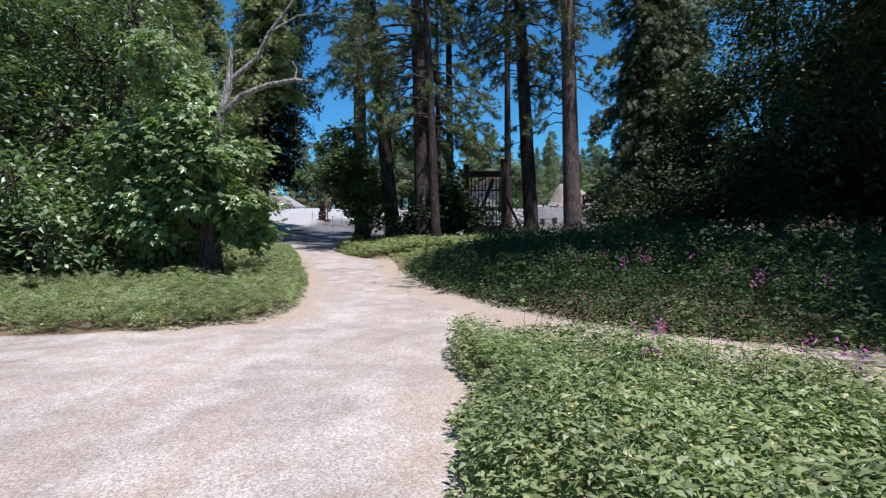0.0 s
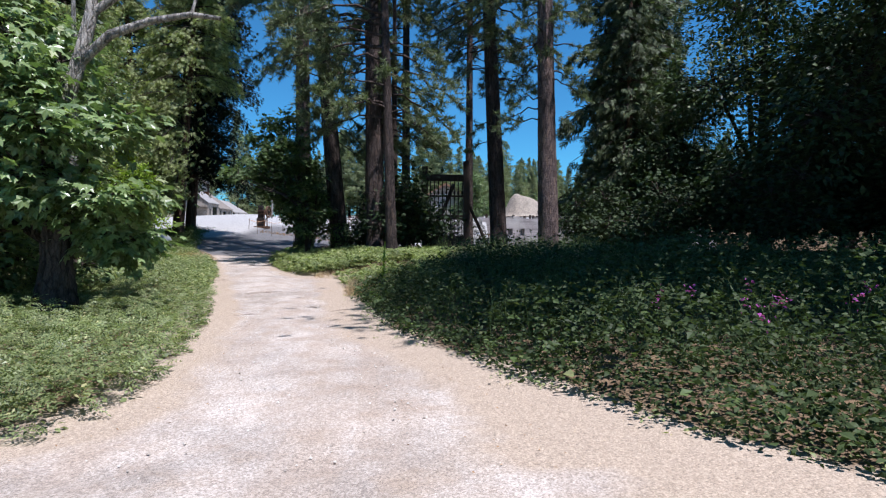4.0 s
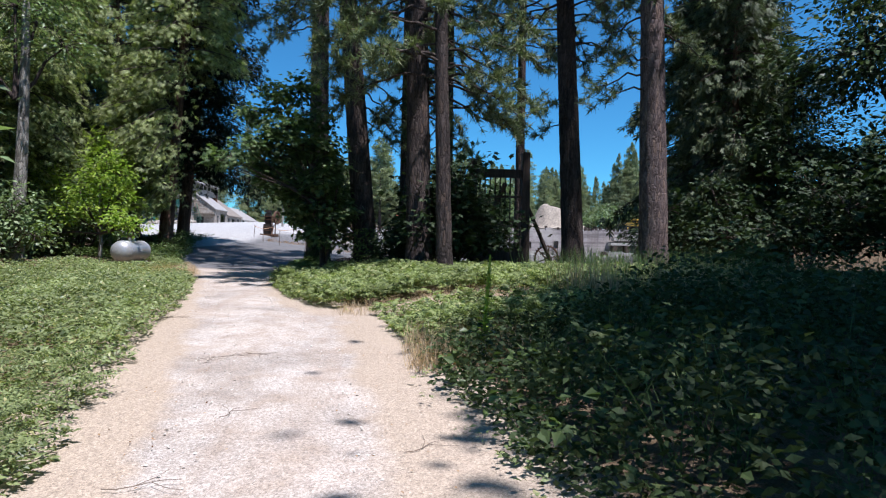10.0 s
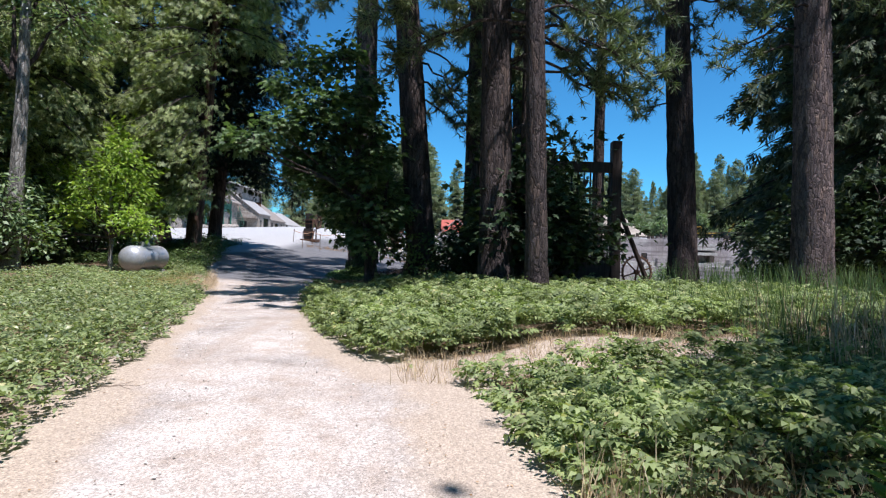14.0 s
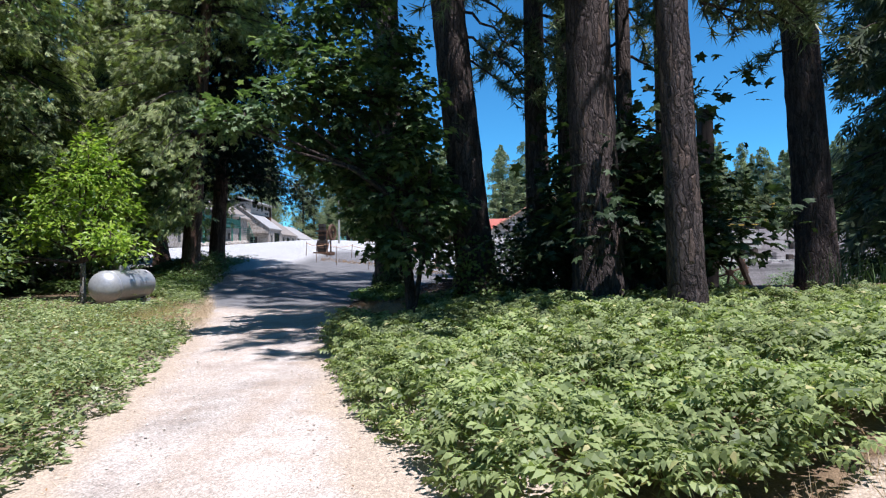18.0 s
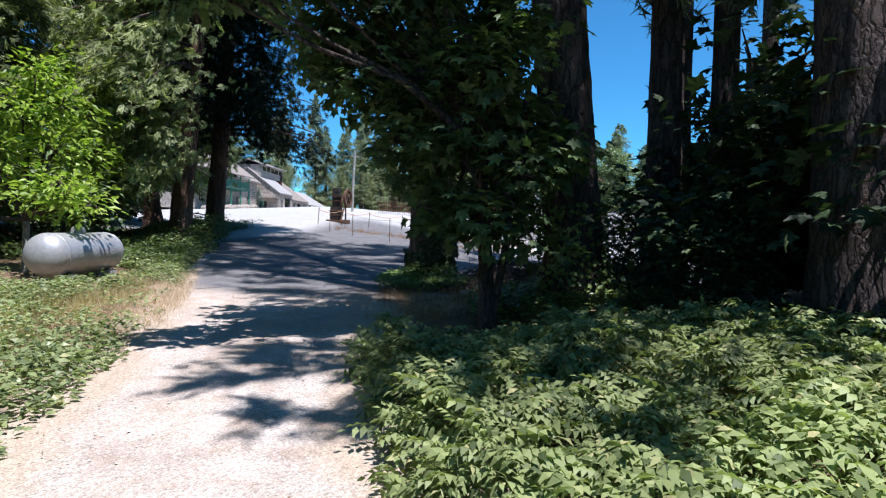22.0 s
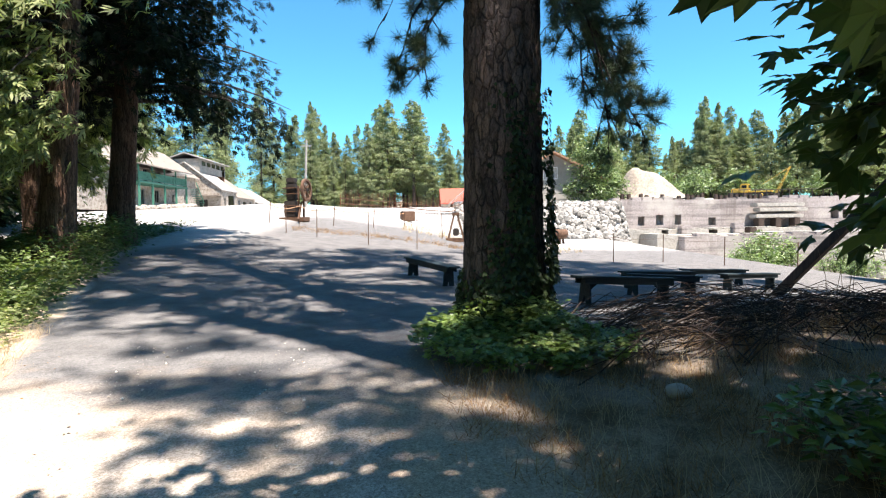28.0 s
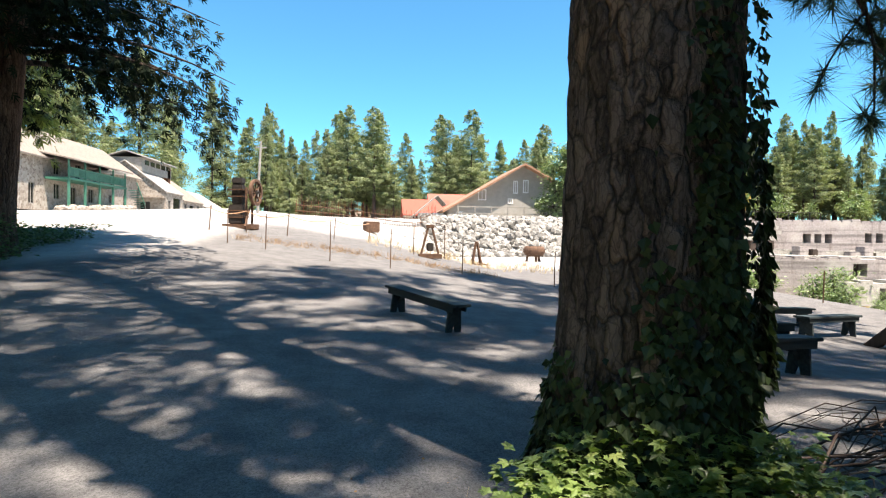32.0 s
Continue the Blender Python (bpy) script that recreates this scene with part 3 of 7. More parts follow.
ii, jj = np.meshgrid(np.arange(nx - 1), np.arange(ny - 1))
gf = np.stack([jj * nx + ii, jj * nx + ii + 1, (jj + 1) * nx + ii + 1, (jj + 1) * nx + ii], -1).reshape(-1, 4)
X, Y = GX.ravel(), GY.ravel()
wl, wr = road_left(Y) + .25 * wobble(X, Y, 2), road_right(Y) + .25 * wobble(X, Y, 2)
inside = smooth(.0, .65, X - wl) * smooth(.0, .8 + .35 * smooth(22, 14, Y), wr - X) * (Y > 9.2) + (Y <= 9.2) * smooth(-.4, .5, wr - X) * smooth(-.5, .4, 9.2 - Y)
fork = smooth(-.3, .4, X - wr) * smooth(-.6, .2, Y - patch_top(X)) * smooth(.7, -.1, Y - mound_foot(X)) * smooth(14, 8, X)
apron = smooth(42, 46, Y) * smooth(-.5, .8, X - wl) * (1 - smooth(6, 12, X)) * (1 - smooth(58, 66, Y))
gravel = np.clip(inside * (1 - smooth(41, 45, Y)) + .3 * fork, 0, 1)
lane = road_left(Y) * .5 + road_right(Y) * .5
ruts = np.exp(-((X - lane + .75) / .38) ** 2) + np.exp(-((X - lane - .75) / .38) ** 2)
verge = np.clip(smooth(-1.5, 0, X - wl) * smooth(-1.0, 0, wr - X + .3) + .8 * fork, 0, 1)
verge = np.maximum(verge, smooth(36, 38, Y) * smooth(46, 43, Y) * smooth(-11, -9, X) * smooth(3, 0, X) * (1 - .58 * smooth(.1, .7, X - wr)))
verge = np.maximum(verge, .95 * smooth(.2, .55, bare_spot(X, Y)))
lot = np.maximum(smooth(51, 56, Y + .12 * X), smooth(41, 46.5, Y) * smooth(-.3, .6, X - wl) * smooth(-4.6, -7.6, X - .25 * (Y - 46))) * smooth(230, 200, Y) * smooth(-70, -50, X) * smooth(52, 38, X)
GZ = height(X, Y) - .035 * ruts * inside * (Y > 9) * (Y < 42)
ground = np_mesh("ground", np.stack([X, Y, GZ], 1), gf, GROUND, True)
att = ground.color_attributes.new("cover", "FLOAT_COLOR", "POINT")
att.data.foreach_set("color", np.stack([gravel * (.75 + .25 * np.clip(ruts, 0, 1)), verge, lot, np.ones_like(X)], 1).astype(np.float32).ravel())
# Mask of the near yard whose ground colour is lowered for tree shade.
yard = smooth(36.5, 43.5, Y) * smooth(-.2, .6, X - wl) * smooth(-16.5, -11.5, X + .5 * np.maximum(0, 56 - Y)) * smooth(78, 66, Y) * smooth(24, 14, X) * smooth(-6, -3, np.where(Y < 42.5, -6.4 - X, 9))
shade_att = ground.color_attributes.new("yard", "FLOAT_COLOR", "POINT")
shade_att.data.foreach_set("color", np.stack([yard, yard, yard, np.ones_like(X)], 1).astype(np.float32).ravel())
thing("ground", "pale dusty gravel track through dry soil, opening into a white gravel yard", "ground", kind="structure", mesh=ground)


# ---- trees ----
def trunk_mesh(h, r0, r1, lean=(0, 0), flare=1.35, sides=20, rings=24, plates=0.0, mat=None, bend=0.0, cut=None):
    """A tapered trunk with a flared foot; plates: depth of the bark's plates."""
    t = np.linspace(0, 1, rings) ** 1.25
    z = t * h
    z[0] = -.35
    r = r1 + (r0 - r1) * (1 - t) ** 1.1
    r = r * (1 + (flare - 1) * np.exp(-np.maximum(z, 0) / .45))
    P = np.stack([lean[0] * z + bend * np.sin(z / h * 3.0), lean[1] * z + bend * np.cos(z / h * 2.3), z], 1)
    V, F = tube(P, r, sides)
    if plates:
        C = np.repeat(P, sides, 0)
        out = unit(V - C)
        d = np.empty(len(V))
        for i, p in enumerate(V):
            q = Vector((p[0] * 7.5, p[1] * 7.5, p[2] * 2.6))
            w = noise.noise_vector(q * .7)
            near = noise.voronoi(q + w * .5)[0]
            d[i] = min(1.0, (near[1] - near[0]) * 2.6) - .45 + .35 * noise.noise(q * 2.5)
        a = np.tile(np.arange(sides) / sides * 2 * np.pi, rings)
        V = V + out * (plates * d)[:, None] + out * (.06 * r0 * np.sin(3 * a + 1) + .04 * r0 * np.sin(5 * a))[:, None] * np.exp(-np.maximum(V[:, 2:3], 0) / .8)
    return np_mesh("trunk", V, F, mat, True)


def needles(ends, dirs, per, length, width=.042):
    """Tufts of needles at the twigs' ends."""
    n = len(ends)
    tv, tf = np.array([(-width, 0, 0), (width, 0, 0), (0, 1, 0)], float), np.array([(0, 1, 2)])
    pos = np.repeat(ends, per, 0)
    ax = np.repeat(dirs, per, 0)
    pos = pos - ax * RNG.uniform(0, .6, (n * per, 1)) * length
    d = unit(ax * .75 + sphere_dirs(n * per) + [0, 0, .1])
    return scatter(tv, tf, pos, d, sphere_dirs(n * per), length * RNG.uniform(.7, 1.15, n * per))


def bough(a, b, sag, n=9):
    t = np.linspace(0, 1, n)[:, None]
    a, b = np.asarray(a, float), np.asarray(b, float)
    return a + (b - a) * t + np.array([0, 0, 1.0]) * sag * np.sin(np.pi * t)


def pine_crown(z0, H, R, branches, lean=(0, 0), tufts=16, per=22, needle=.22, low=None, width=None):
    """Limbs and needles of a tall pine; low: boughs named one by one as (z, azimuth, length, drop)."""
    runs, ends, dirs = [], [], []
    plan = list(low or [])
    for i in range(branches):
        t = (i + RNG.random()) / branches
        z = z0 + (H - z0) * t ** .9
        L = R * min(1, .36 + 2.0 * t) * (1 - t) ** .65 * RNG.uniform(.55, 1.1) + .5
        plan.append((z, RNG.uniform(0, 360), L, L * (RNG.uniform(.15, .6) if t < .4 else RNG.uniform(-.3, .25))))
    for z, az, L, drop in plan:
        u = np.array([math.cos(radians(az)), math.sin(radians(az)), 0])
        a = np.array([lean[0] * z, lean[1] * z, z])
        P = bough(a, a + u * L - [0, 0, drop], .12 * L)
        P[1:] += RNG.normal(0, .035 * L, P[1:].shape) * np.linspace(.3, 1, len(P) - 1)[:, None]
        runs.append((P, np.linspace(.02 + .012 * L, .01, len(P))))
        side = np.array([-u[1], u[0], 0])
        for k in range(max(7, int(1.8 * tufts * L / R))):
            s = RNG.uniform(.25, 1) ** .6
            j = s * (len(P) - 1)
            q = P[int(j)] + (P[min(int(j) + 1, len(P) - 1)] - P[int(j)]) * (j % 1)
            d = unit(u * .55 + side * RNG.uniform(-1, 1) + np.array([0, 0, RNG.uniform(-1.0, .55)]))
            l = RNG.uniform(.25, .8) * (1.3 - .5 * s) * (L / 3) ** .5
            e = q + d * l
            runs.append((np.stack([q, (q + e) / 2 + [0, 0, -.03], e]), np.array([.014, .01, .007])))
            ends += [e, q + d * l * .5]
            dirs += [d, d]
    V, F = joined([tube(p, r, 5) for p, r in runs])
    N = needles(np.array(ends), np.array(dirs), per if width else per + 3, needle * 1.2, width or .06)
    return np_mesh("branchwork", V, F, BARK_DARK, True), np_mesh("crown", *N, NEEDLE)


def spray_crown(z0, H, R, whorls, sprays, size=.34, hang=.5, mat=None, tip=.6, lean=(0, 0), leaf=SLIM, inner=.25, bare=None, sides=5, joints=6, shag=.14, low=.55):
    """Limbs and drooping sprays of a cedar or fir."""
    runs, pos, ah = [], [], []
    for i in range(whorls):
        t = (i + RNG.random()) / whorls
        z = z0 + (H - z0) * t
        L = (R * (1 - t) ** tip * RNG.uniform(.6, 1.12)) * min(1, low + 3 * t) + .25
        az = RNG.uniform(0, 2 * math.pi)
        if bare and z < bare[2]:
            az = radians(RNG.uniform(bare[0], bare[1]))
        u = np.array([math.cos(az), math.sin(az), 0])
        side = np.array([-u[1], u[0], 0])
        a = np.array([lean[0] * z, lean[1] * z, z])
        P = bough(a, a + u * L - [0, 0, hang * L * RNG.uniform(.5, 1.2) * (1 - .8 * t)], .1 * L, joints)
        runs.append((P, np.linspace(.015 + .014 * L, .008, joints)))
        n = max(6, int(sprays * (.35 + L / R)))
        s = RNG.uniform(inner, 1, n)
        k = s * (joints - 1)
        i0 = k.astype(int).clip(0, joints - 2)
        q = P[i0] + (P[i0 + 1] - P[i0]) * (k - i0)[:, None]
        w = RNG.normal(0, .24, n) * L * (1.15 - s)
        q = q + side * w[:, None] + np.stack([np.zeros(n), np.zeros(n), -np.abs(RNG.normal(0, shag, n)) - .2 * np.abs(w)], 1)
        pos.append(q)
        ah.append(u * RNG.uniform(.1, .9, (n, 1)) + side * RNG.normal(0, .55, (n, 1)) + np.array([0, 0, -1.0]) * RNG.uniform(.1, 1.1, (n, 1)))
    pos, ah = np.concatenate(pos), np.concatenate(ah)
    V, F = joined([tube(p, r, sides) for p, r in runs])
    L = scatter(*leaf, pos, ah, sphere_dirs(len(pos)) + [0, 0, .8], size * RNG.uniform(.6, 1.3, len(pos)))
    return np_mesh("branchwork", V, F, BARK_DARK, True), np_mesh("crown", *L, mat)


def leafy_crown(centres, radii, leaves, leaf, size, mat, foot=(0, 0, 0), limb_r=.07, clump=.42, flat=.6, bark=None, droop=.25, twigs=9, keep=None):
    """Limbs that reach to clumps of leaves; centres and radii of the crown's lobes; keep: which places may hold a leaf."""
    runs, pos, out = [], [], []
    foot = np.asarray(foot, float)
    total = sum(r ** 2 for r in radii)
    for c, r in zip(centres, radii):
        c = np.asarray(c, float)
        mid = foot * .4 + c * .6 + np.array([0, 0, .15 * r])
        runs.append((np.stack([foot, (foot + mid) / 2 + RNG.normal(0, .1, 3), mid, c]), np.array([limb_r, limb_r * .8, limb_r * .55, limb_r * .3])))
        n = int(leaves * r ** 2 / total)
        k = max(5, int(twigs * r / clump ** .5))
        d = sphere_dirs(k)
        d[:, 2] = d[:, 2] * .8 + .08
        cc = c + d * r * RNG.uniform(.45, 1.0, (k, 1))
        for q in cc:
            runs.append((np.stack([c, (c + q) / 2 + [0, 0, .06 * r], q]), np.array([limb_r * .28, .014, .007])))
        w = RNG.integers(0, k, n)
        p = cc[w] + RNG.normal(0, clump, (n, 3)) * [1, 1, flat]
        pos.append(p)
        out.append(unit(p - c) + d[w] * .4)
    pos, out = np.concatenate(pos), np.concatenate(out)
    if keep:
        ok = keep(pos)
        pos, out = pos[ok], out[ok]
    n = len(pos)
    ah = out * [1, 1, .3] + RNG.normal(0, .55, (n, 3)) - [0, 0, droop]
    L = scatter(*leaf, pos, ah, np.array([0, 0, 1.0]) + RNG.normal(0, .38, (n, 3)) + out * .35, size * RNG.uniform(.55, 1.2, n))
    V, F = joined([tube(p, r, 6) for p, r in runs])
    return np_mesh("branchwork", V, F, bark or BARK_DARK, True), np_mesh("crown", *L, mat)


def tree(name, label, x, y, trunk, limbs, crown, group="", turn=0.0, scale=1.0, category="tree", broad=1.0):
    ob = thing(name, label, category, group, at=pose(x, y, hz(x, y), 0, 0, turn) @ Matrix.Diagonal((scale * broad, scale * broad, scale, 1)))
    for nm, me in (("trunk", trunk), ("branchwork", limbs), ("crown", crown)):
        if me:
            tagged(part(nm, me, None, ob), kind="stuff" if nm != "trunk" else "")
    return ob


PINES = "tall pines beside the track"
low1 = [(6.0, -8, 1.45, 3.4), (6.2, -2, 1.75, 3.7), (5.8, -14, 1.2, 2.9), (6.4, 184, 1.5, 2.4), (6.3, -15, 1.6, 3.3), (6.6, 15, 1.5, 3.3), (6.2, -60, 1.2, 2.6), (5.2, 200, 1.3, 2.1), (5.6, 185, 1.5, 2.3),
        (6.4, 215, 1.9, 2.2), (6.6, 170, 2.0, 2.0), (7.2, 200, 2.4, 2.4), (7.8, 230, 2.6, 2.2), (6.2, -5, 1.7, 3.5), (5.9, -50, 1.6, 3.0)]
tree("pine_tree", "huge pine with plated red-brown bark and an ivy-covered foot", -5.93, 42.4,
     trunk_mesh(42, .53, .12, (.0, .0), 1.25, 80, 210, .03, BARK_GREAT), *pine_crown(11, 43, 6.6, 170, (0, 0), 18, 17, .22, None, .07), PINES)
great = list(scene.collection.objects)[-4]


def hanging_spray(z, az, L, drop):
    """A drooping bough: side twigs, each with brushes of needles along its end."""
    u = np.array([math.cos(radians(az)), math.sin(radians(az)), 0])
    side = np.array([-u[1], u[0], 0])
    a = np.array([0, 0, z])
    P = bough(a, a + u * L - [0, 0, drop], .25 * L, 10)
    P[1:] += RNG.normal(0, .04, P[1:].shape)
    runs, ends, dirs = [(P, np.linspace(.028, .008, 10))], [], []
    for k in range(20):
        j = RNG.uniform(2.5, 8.99)
        q = P[int(j)] + (P[int(j) + 1] - P[int(j)]) * (j % 1)
        d = unit(u * RNG.uniform(-.2, .8) + side * RNG.uniform(-1, 1) - np.array([0, 0, RNG.uniform(-.2, .9)]))
        l = RNG.uniform(.2, .6)
        e = q + d * l - [0, 0, .15 * l]
        runs.append((np.stack([q, (q + e) / 2 + [0, 0, .05 * l], e]), np.array([.009, .007, .005])))
        ends.append(e)
        dirs.append(unit(e - q))
        for f in RNG.uniform(.35, .9, 2):
            b = q + (e - q) * f
            g = unit(d + RNG.normal(0, .7, 3))
            t = b + g * RNG.uniform(.1, .22)
            runs.append((np.stack([b, (b + t) / 2, t]), np.array([.006, .005, .004])))
            ends.append(t)
            dirs.append(g)
    V, F = joined([tube(p, r, 5) for p, r in runs])
    n, per = len(ends), 95
    pos, ax = np.repeat(np.array(ends), per, 0), np.repeat(np.array(dirs), per, 0)
    pos = pos - ax * RNG.uniform(0, .09, (n * per, 1))
    tv, tf = np.array([(-.016, 0, 0), (.016, 0, 0), (0, 1, 0)], float), np.array([(0, 1, 2)])
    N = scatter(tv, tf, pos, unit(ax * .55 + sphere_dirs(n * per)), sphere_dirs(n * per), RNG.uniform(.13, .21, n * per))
    return np_mesh("bough", V, F, BARK_DARK, True), np_mesh("needle_spray", *N, NEEDLE_SHADED)


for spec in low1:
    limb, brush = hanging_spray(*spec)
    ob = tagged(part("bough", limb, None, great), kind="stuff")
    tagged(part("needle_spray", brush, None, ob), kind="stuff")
tree("pine_tree", "dark leaning pine trunk wound in maple leaves", -3.15, 37.3, trunk_mesh(40, .48, .12, (-.085, .01), 1.3, 48, 110, .03, BARK_DARK),
     *pine_crown(12.5, 40, 4.4, 27, (-.085, .01), 15, 16, .24, [(6.8, -5, 2.2, 1.8), (7.4, -25, 2.4, 2.0), (6.2, 10, 1.8, 1.2), (8.0, 0, 2.6, 2.0)]), PINES)
tree("pine_tree", "broad dark pine with furrowed bark", -1.1, 33.45, trunk_mesh(33, .45, .12, (-.02, .01), 1.35, 48, 100, .03, BARK_PINE),
     *pine_crown(7.5, 34, 5.4, 46, (-.02, .01), 16, 16, .24, [(6.8, 345, 3.6, 1.6), (7.5, 320, 3.8, 2.2), (8.2, 340, 4.2, 2.4), (9.4, 350, 4.6, 2.4), (7.2, 15, 3.4, 1.6), (10, 330, 4.6, 2.6), (6.2, 335, 3.4, 1.4), (6.0, 350, 3.4, 1.2), (7.0, 330, 3.9, 1.5), (8.6, 5, 4.2, 2.0), (9.0, 325, 4.0, 2.2), (8.0, 230, 2.2, .8), (9.0, 180, 2.6, 1.0), (10.5, 160, 4.2, .8), (11.5, 175, 4.6, .6), (13.5, 156, 4.6, .6), (12.5, 150, 4.4, .5), (14.5, 162, 4.8, .6), (15.5, 150, 4.6, .4), (13, 172, 4.6, .5)]), PINES)
tree("pine_tree", "slender pine trunk beside a broad one", -.35, 31.35, trunk_mesh(27, .255, .07, (-.03, .0), 1.35, 36, 80, .02, BARK_PINE),
     *pine_crown(6.5, 27, 3.4, 36, (-.03, 0), 18, 16, .24, [(6.4, 165, 3.4, .7), (7.0, 190, 3.6, .8), (7.8, 210, 3.4, .9), (8.4, 175, 3.8, 1.0), (9.0, 200, 3.8, 1.1), (9.6, 155, 3.4, 1.0), (6.8, 225, 3.0, .6), (9.5, 180, 4.7, 1.0), (10.5, 170, 4.7, .8), (11, 192, 4.9, 1.0), (10, 204, 4.4, 1.0), (11.6, 180, 4.6, .6)]), PINES)
tree("pine_tree", "tall straight pine with a dark trunk", 5.95, 38.5, trunk_mesh(42, .49, .13, (-.05, .0), 1.25, 40, 90, .028, BARK_PINE),
     *pine_crown(9.5, 42, 6.8, 225, (-.05, 0), 17, 16, .24, [(6.5, 200, 1.8, .9), (7.5, 230, 2.2, 1.0)]), PINES)
tree("pine_tree", "tall sunlit pine with reddish plated bark", 7.72, 34.2, trunk_mesh(34, .53, .13, (-.025, .0), 1.2, 48, 100, .03, BARK_RED_SUNLIT),
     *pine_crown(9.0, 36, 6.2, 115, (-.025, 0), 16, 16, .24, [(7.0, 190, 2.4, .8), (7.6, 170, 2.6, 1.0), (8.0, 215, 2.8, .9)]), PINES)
thin_trunk = trunk_mesh(26, .3, .06, (.0, .0), 1.2, 24, 50, .015, BARK_DARK)
thin_crown = pine_crown(10.0, 26, 2.6, 21, (0, 0), 11, 16, .24, [(5.6 + .45 * i, 137 * i % 360, 1.9 + .25 * (i % 4), .9 + .2 * (i % 3)) for i in range(11)])
for x, y, a, k, w in ((-1.55, 38.0, 0, 1.2, .9), (-.97, 37.0, 120, 1.0, .75), (-.22, 34.7, 220, .85, .72)):
    tree("pine_tree", "thin dark pine among bushes", x, y, thin_trunk, *thin_crown, PINES, a, k, broad=w)
tree("pine_tree", "tall dark pine beyond the bushes", .6, 43.3, trunk_mesh(42, .3, .08, (0, 0), 1.25, 24, 40, .02, BARK_DARK), *pine_crown(13, 43, 6.0, 85, (0, 0), 18, 16, .24), PINES)
tree("pine_tree", "tall dark pine beyond the timber frame", 5.5, 48.5, trunk_mesh(42, .32, .08, (0, 0), 1.25, 24, 40, .02, BARK_DARK), *pine_crown(14, 43, 6.4, 170, (0, 0), 18, 16, .24), PINES)

# Cedars by the yard's corner, and the dark conifers on both sides.
CEDARS = "cedars at the edge of the yard"
cedar = spray_crown(3.4, 26, 5.0, 290, 95, .4, .5, LEAF_CEDAR, .6, (.08, 0), FAN, bare=(140, 280, 12.0), shag=.42)
cedar_trunk = trunk_mesh(26, .42, .08, (.08, 0), 1.5, 28, 50, .02, BARK_CEDAR)
tree("cedar_tree", "shaggy cedar with a red-brown furrowed trunk", -16.35, 50.0, cedar_trunk, *cedar, CEDARS)
tree("cedar_tree", "shaggy cedar with a red-brown furrowed trunk", -16.9, 54.3, cedar_trunk, *spray_crown(4.7, 27, 4.7, 320, 110, .34, .16, LEAF_CEDAR_SHADED, .32, (.08, 0), FAN, shag=.55, low=1.0), CEDARS)
for x, y, a, k in ((-22.5, 44.5, 60, 1.0), (-25.5, 49.5, 150, 1.1), (-21.5, 57.5, 220, 1.0), (-24, 38, 310, .95), (-28, 43, 20, 1.15)):
    tree("cedar_tree", "tall shaggy grey-green cedar at the wood's edge", x, y, cedar_trunk, *cedar, CEDARS, a, k)
dark = spray_crown(1.0, 22, 4.2, 240, 62, .5, .4, LEAF_SHADE, .8, leaf=FAN, shag=.35)
dark_trunk = trunk_mesh(22, .34, .06, (0, 0), 1.3, 16, 20, 0, BARK_CEDAR)
for x, y, a, s, lab in ((14.8, 41.0, 0, 1.0, "dense dark cone-shaped cedar"), (-24, 45.5, 50, 1.25, "tall dark conifer at the wood's edge"), (-29, 52, 160, 1.3, "tall dark conifer at the wood's edge"),
                        (-27.5, 36, 200, 1.2, "tall dark conifer at the wood's edge"), (-27, 61, 250, 1.1, "tall dark conifer at the wood's edge"), (-23, 29, 300, 1.15, "tall dark conifer at the wood's edge"), (17.0, 46.5, 20, 1.5, "tall dark conifer beyond the pines"), (20.5, 51.5, 70, 1.5, "tall dark conifer beyond the pines")):
    tree("conifer_tree", lab, x, y, dark_trunk, *dark, "conifers round the clearing", a, s, broad=.78 if x == 14.8 else 1.0)
tree("tree", "grey bare lower trunk of a leafy tree at the wood's edge", -18.5, 39.4, trunk_mesh(15, .3, .1, (.03, 0), 1.3, 16, 24, 0, BARK_GREY, .15),
     *leafy_crown([(0, 0, 11), (1.8, .5, 9.5), (-1.8, -1, 10), (.5, 1.5, 12.5)], [2.2, 1.7, 1.8, 1.9], 3600, OVATE, .22, LEAF_FOREST, (0, 0, 7), .1))

# Dark leafy trees on the right.
oak = leafy_crown([(0, 0, 9), (3, 1, 7), (-3, -1, 7.5), (0, -3, 5.5), (2.6, -2.4, 4), (-2.8, -2.4, 3.6), (0, 2, 12), (-1, -1.6, 11.5), (3.6, -1, 10), (-3.8, 1.6, 4.5)],
                  [3.2, 2.6, 2.6, 2.6, 2.4, 2.4, 2.8, 2.6, 2.3, 2.4], 24000, RHOMB, .27, LEAF_OAK, (0, 0, 2.5), .16, .55)
oak_trunk = trunk_mesh(9, .4, .15, (0, 0), 1.4, 16, 16, 0, BARK_DARK)
for x, y, a, s in ((21.5, 37.5, 0, 1.25), (25, 32, 100, 1.25), (30, 41, 200, 1.2), (22, 25, 200, 1.5), (20.5, 45, 150, .9)):
    tree("oak_tree", "dense dark-leaved oak beyond the brambles", x, y, oak_trunk, *oak, "dark oaks beyond the brambles", a, s)

tall = leafy_crown([(0, 0, 17), (5, 1, 14), (-5, -1, 14.5), (0, -5, 12), (3, 1, 21), (-2, -2, 22), (-6.5, 0, 11.5), (5.5, -2.5, 19), (-5, 0, 19), (-1, 2, 14)], [4.4, 4.0, 4.0, 4.0, 4.0, 4.0, 3.6, 3.4, 3.8, 3.6],
                   24000, RHOMB, .4, LEAF_OAK, (0, 0, 7), .25, .9, twigs=18)
tall_trunk = trunk_mesh(16, .55, .25, (0, 0), 1.4, 16, 16, 0, BARK_DARK)
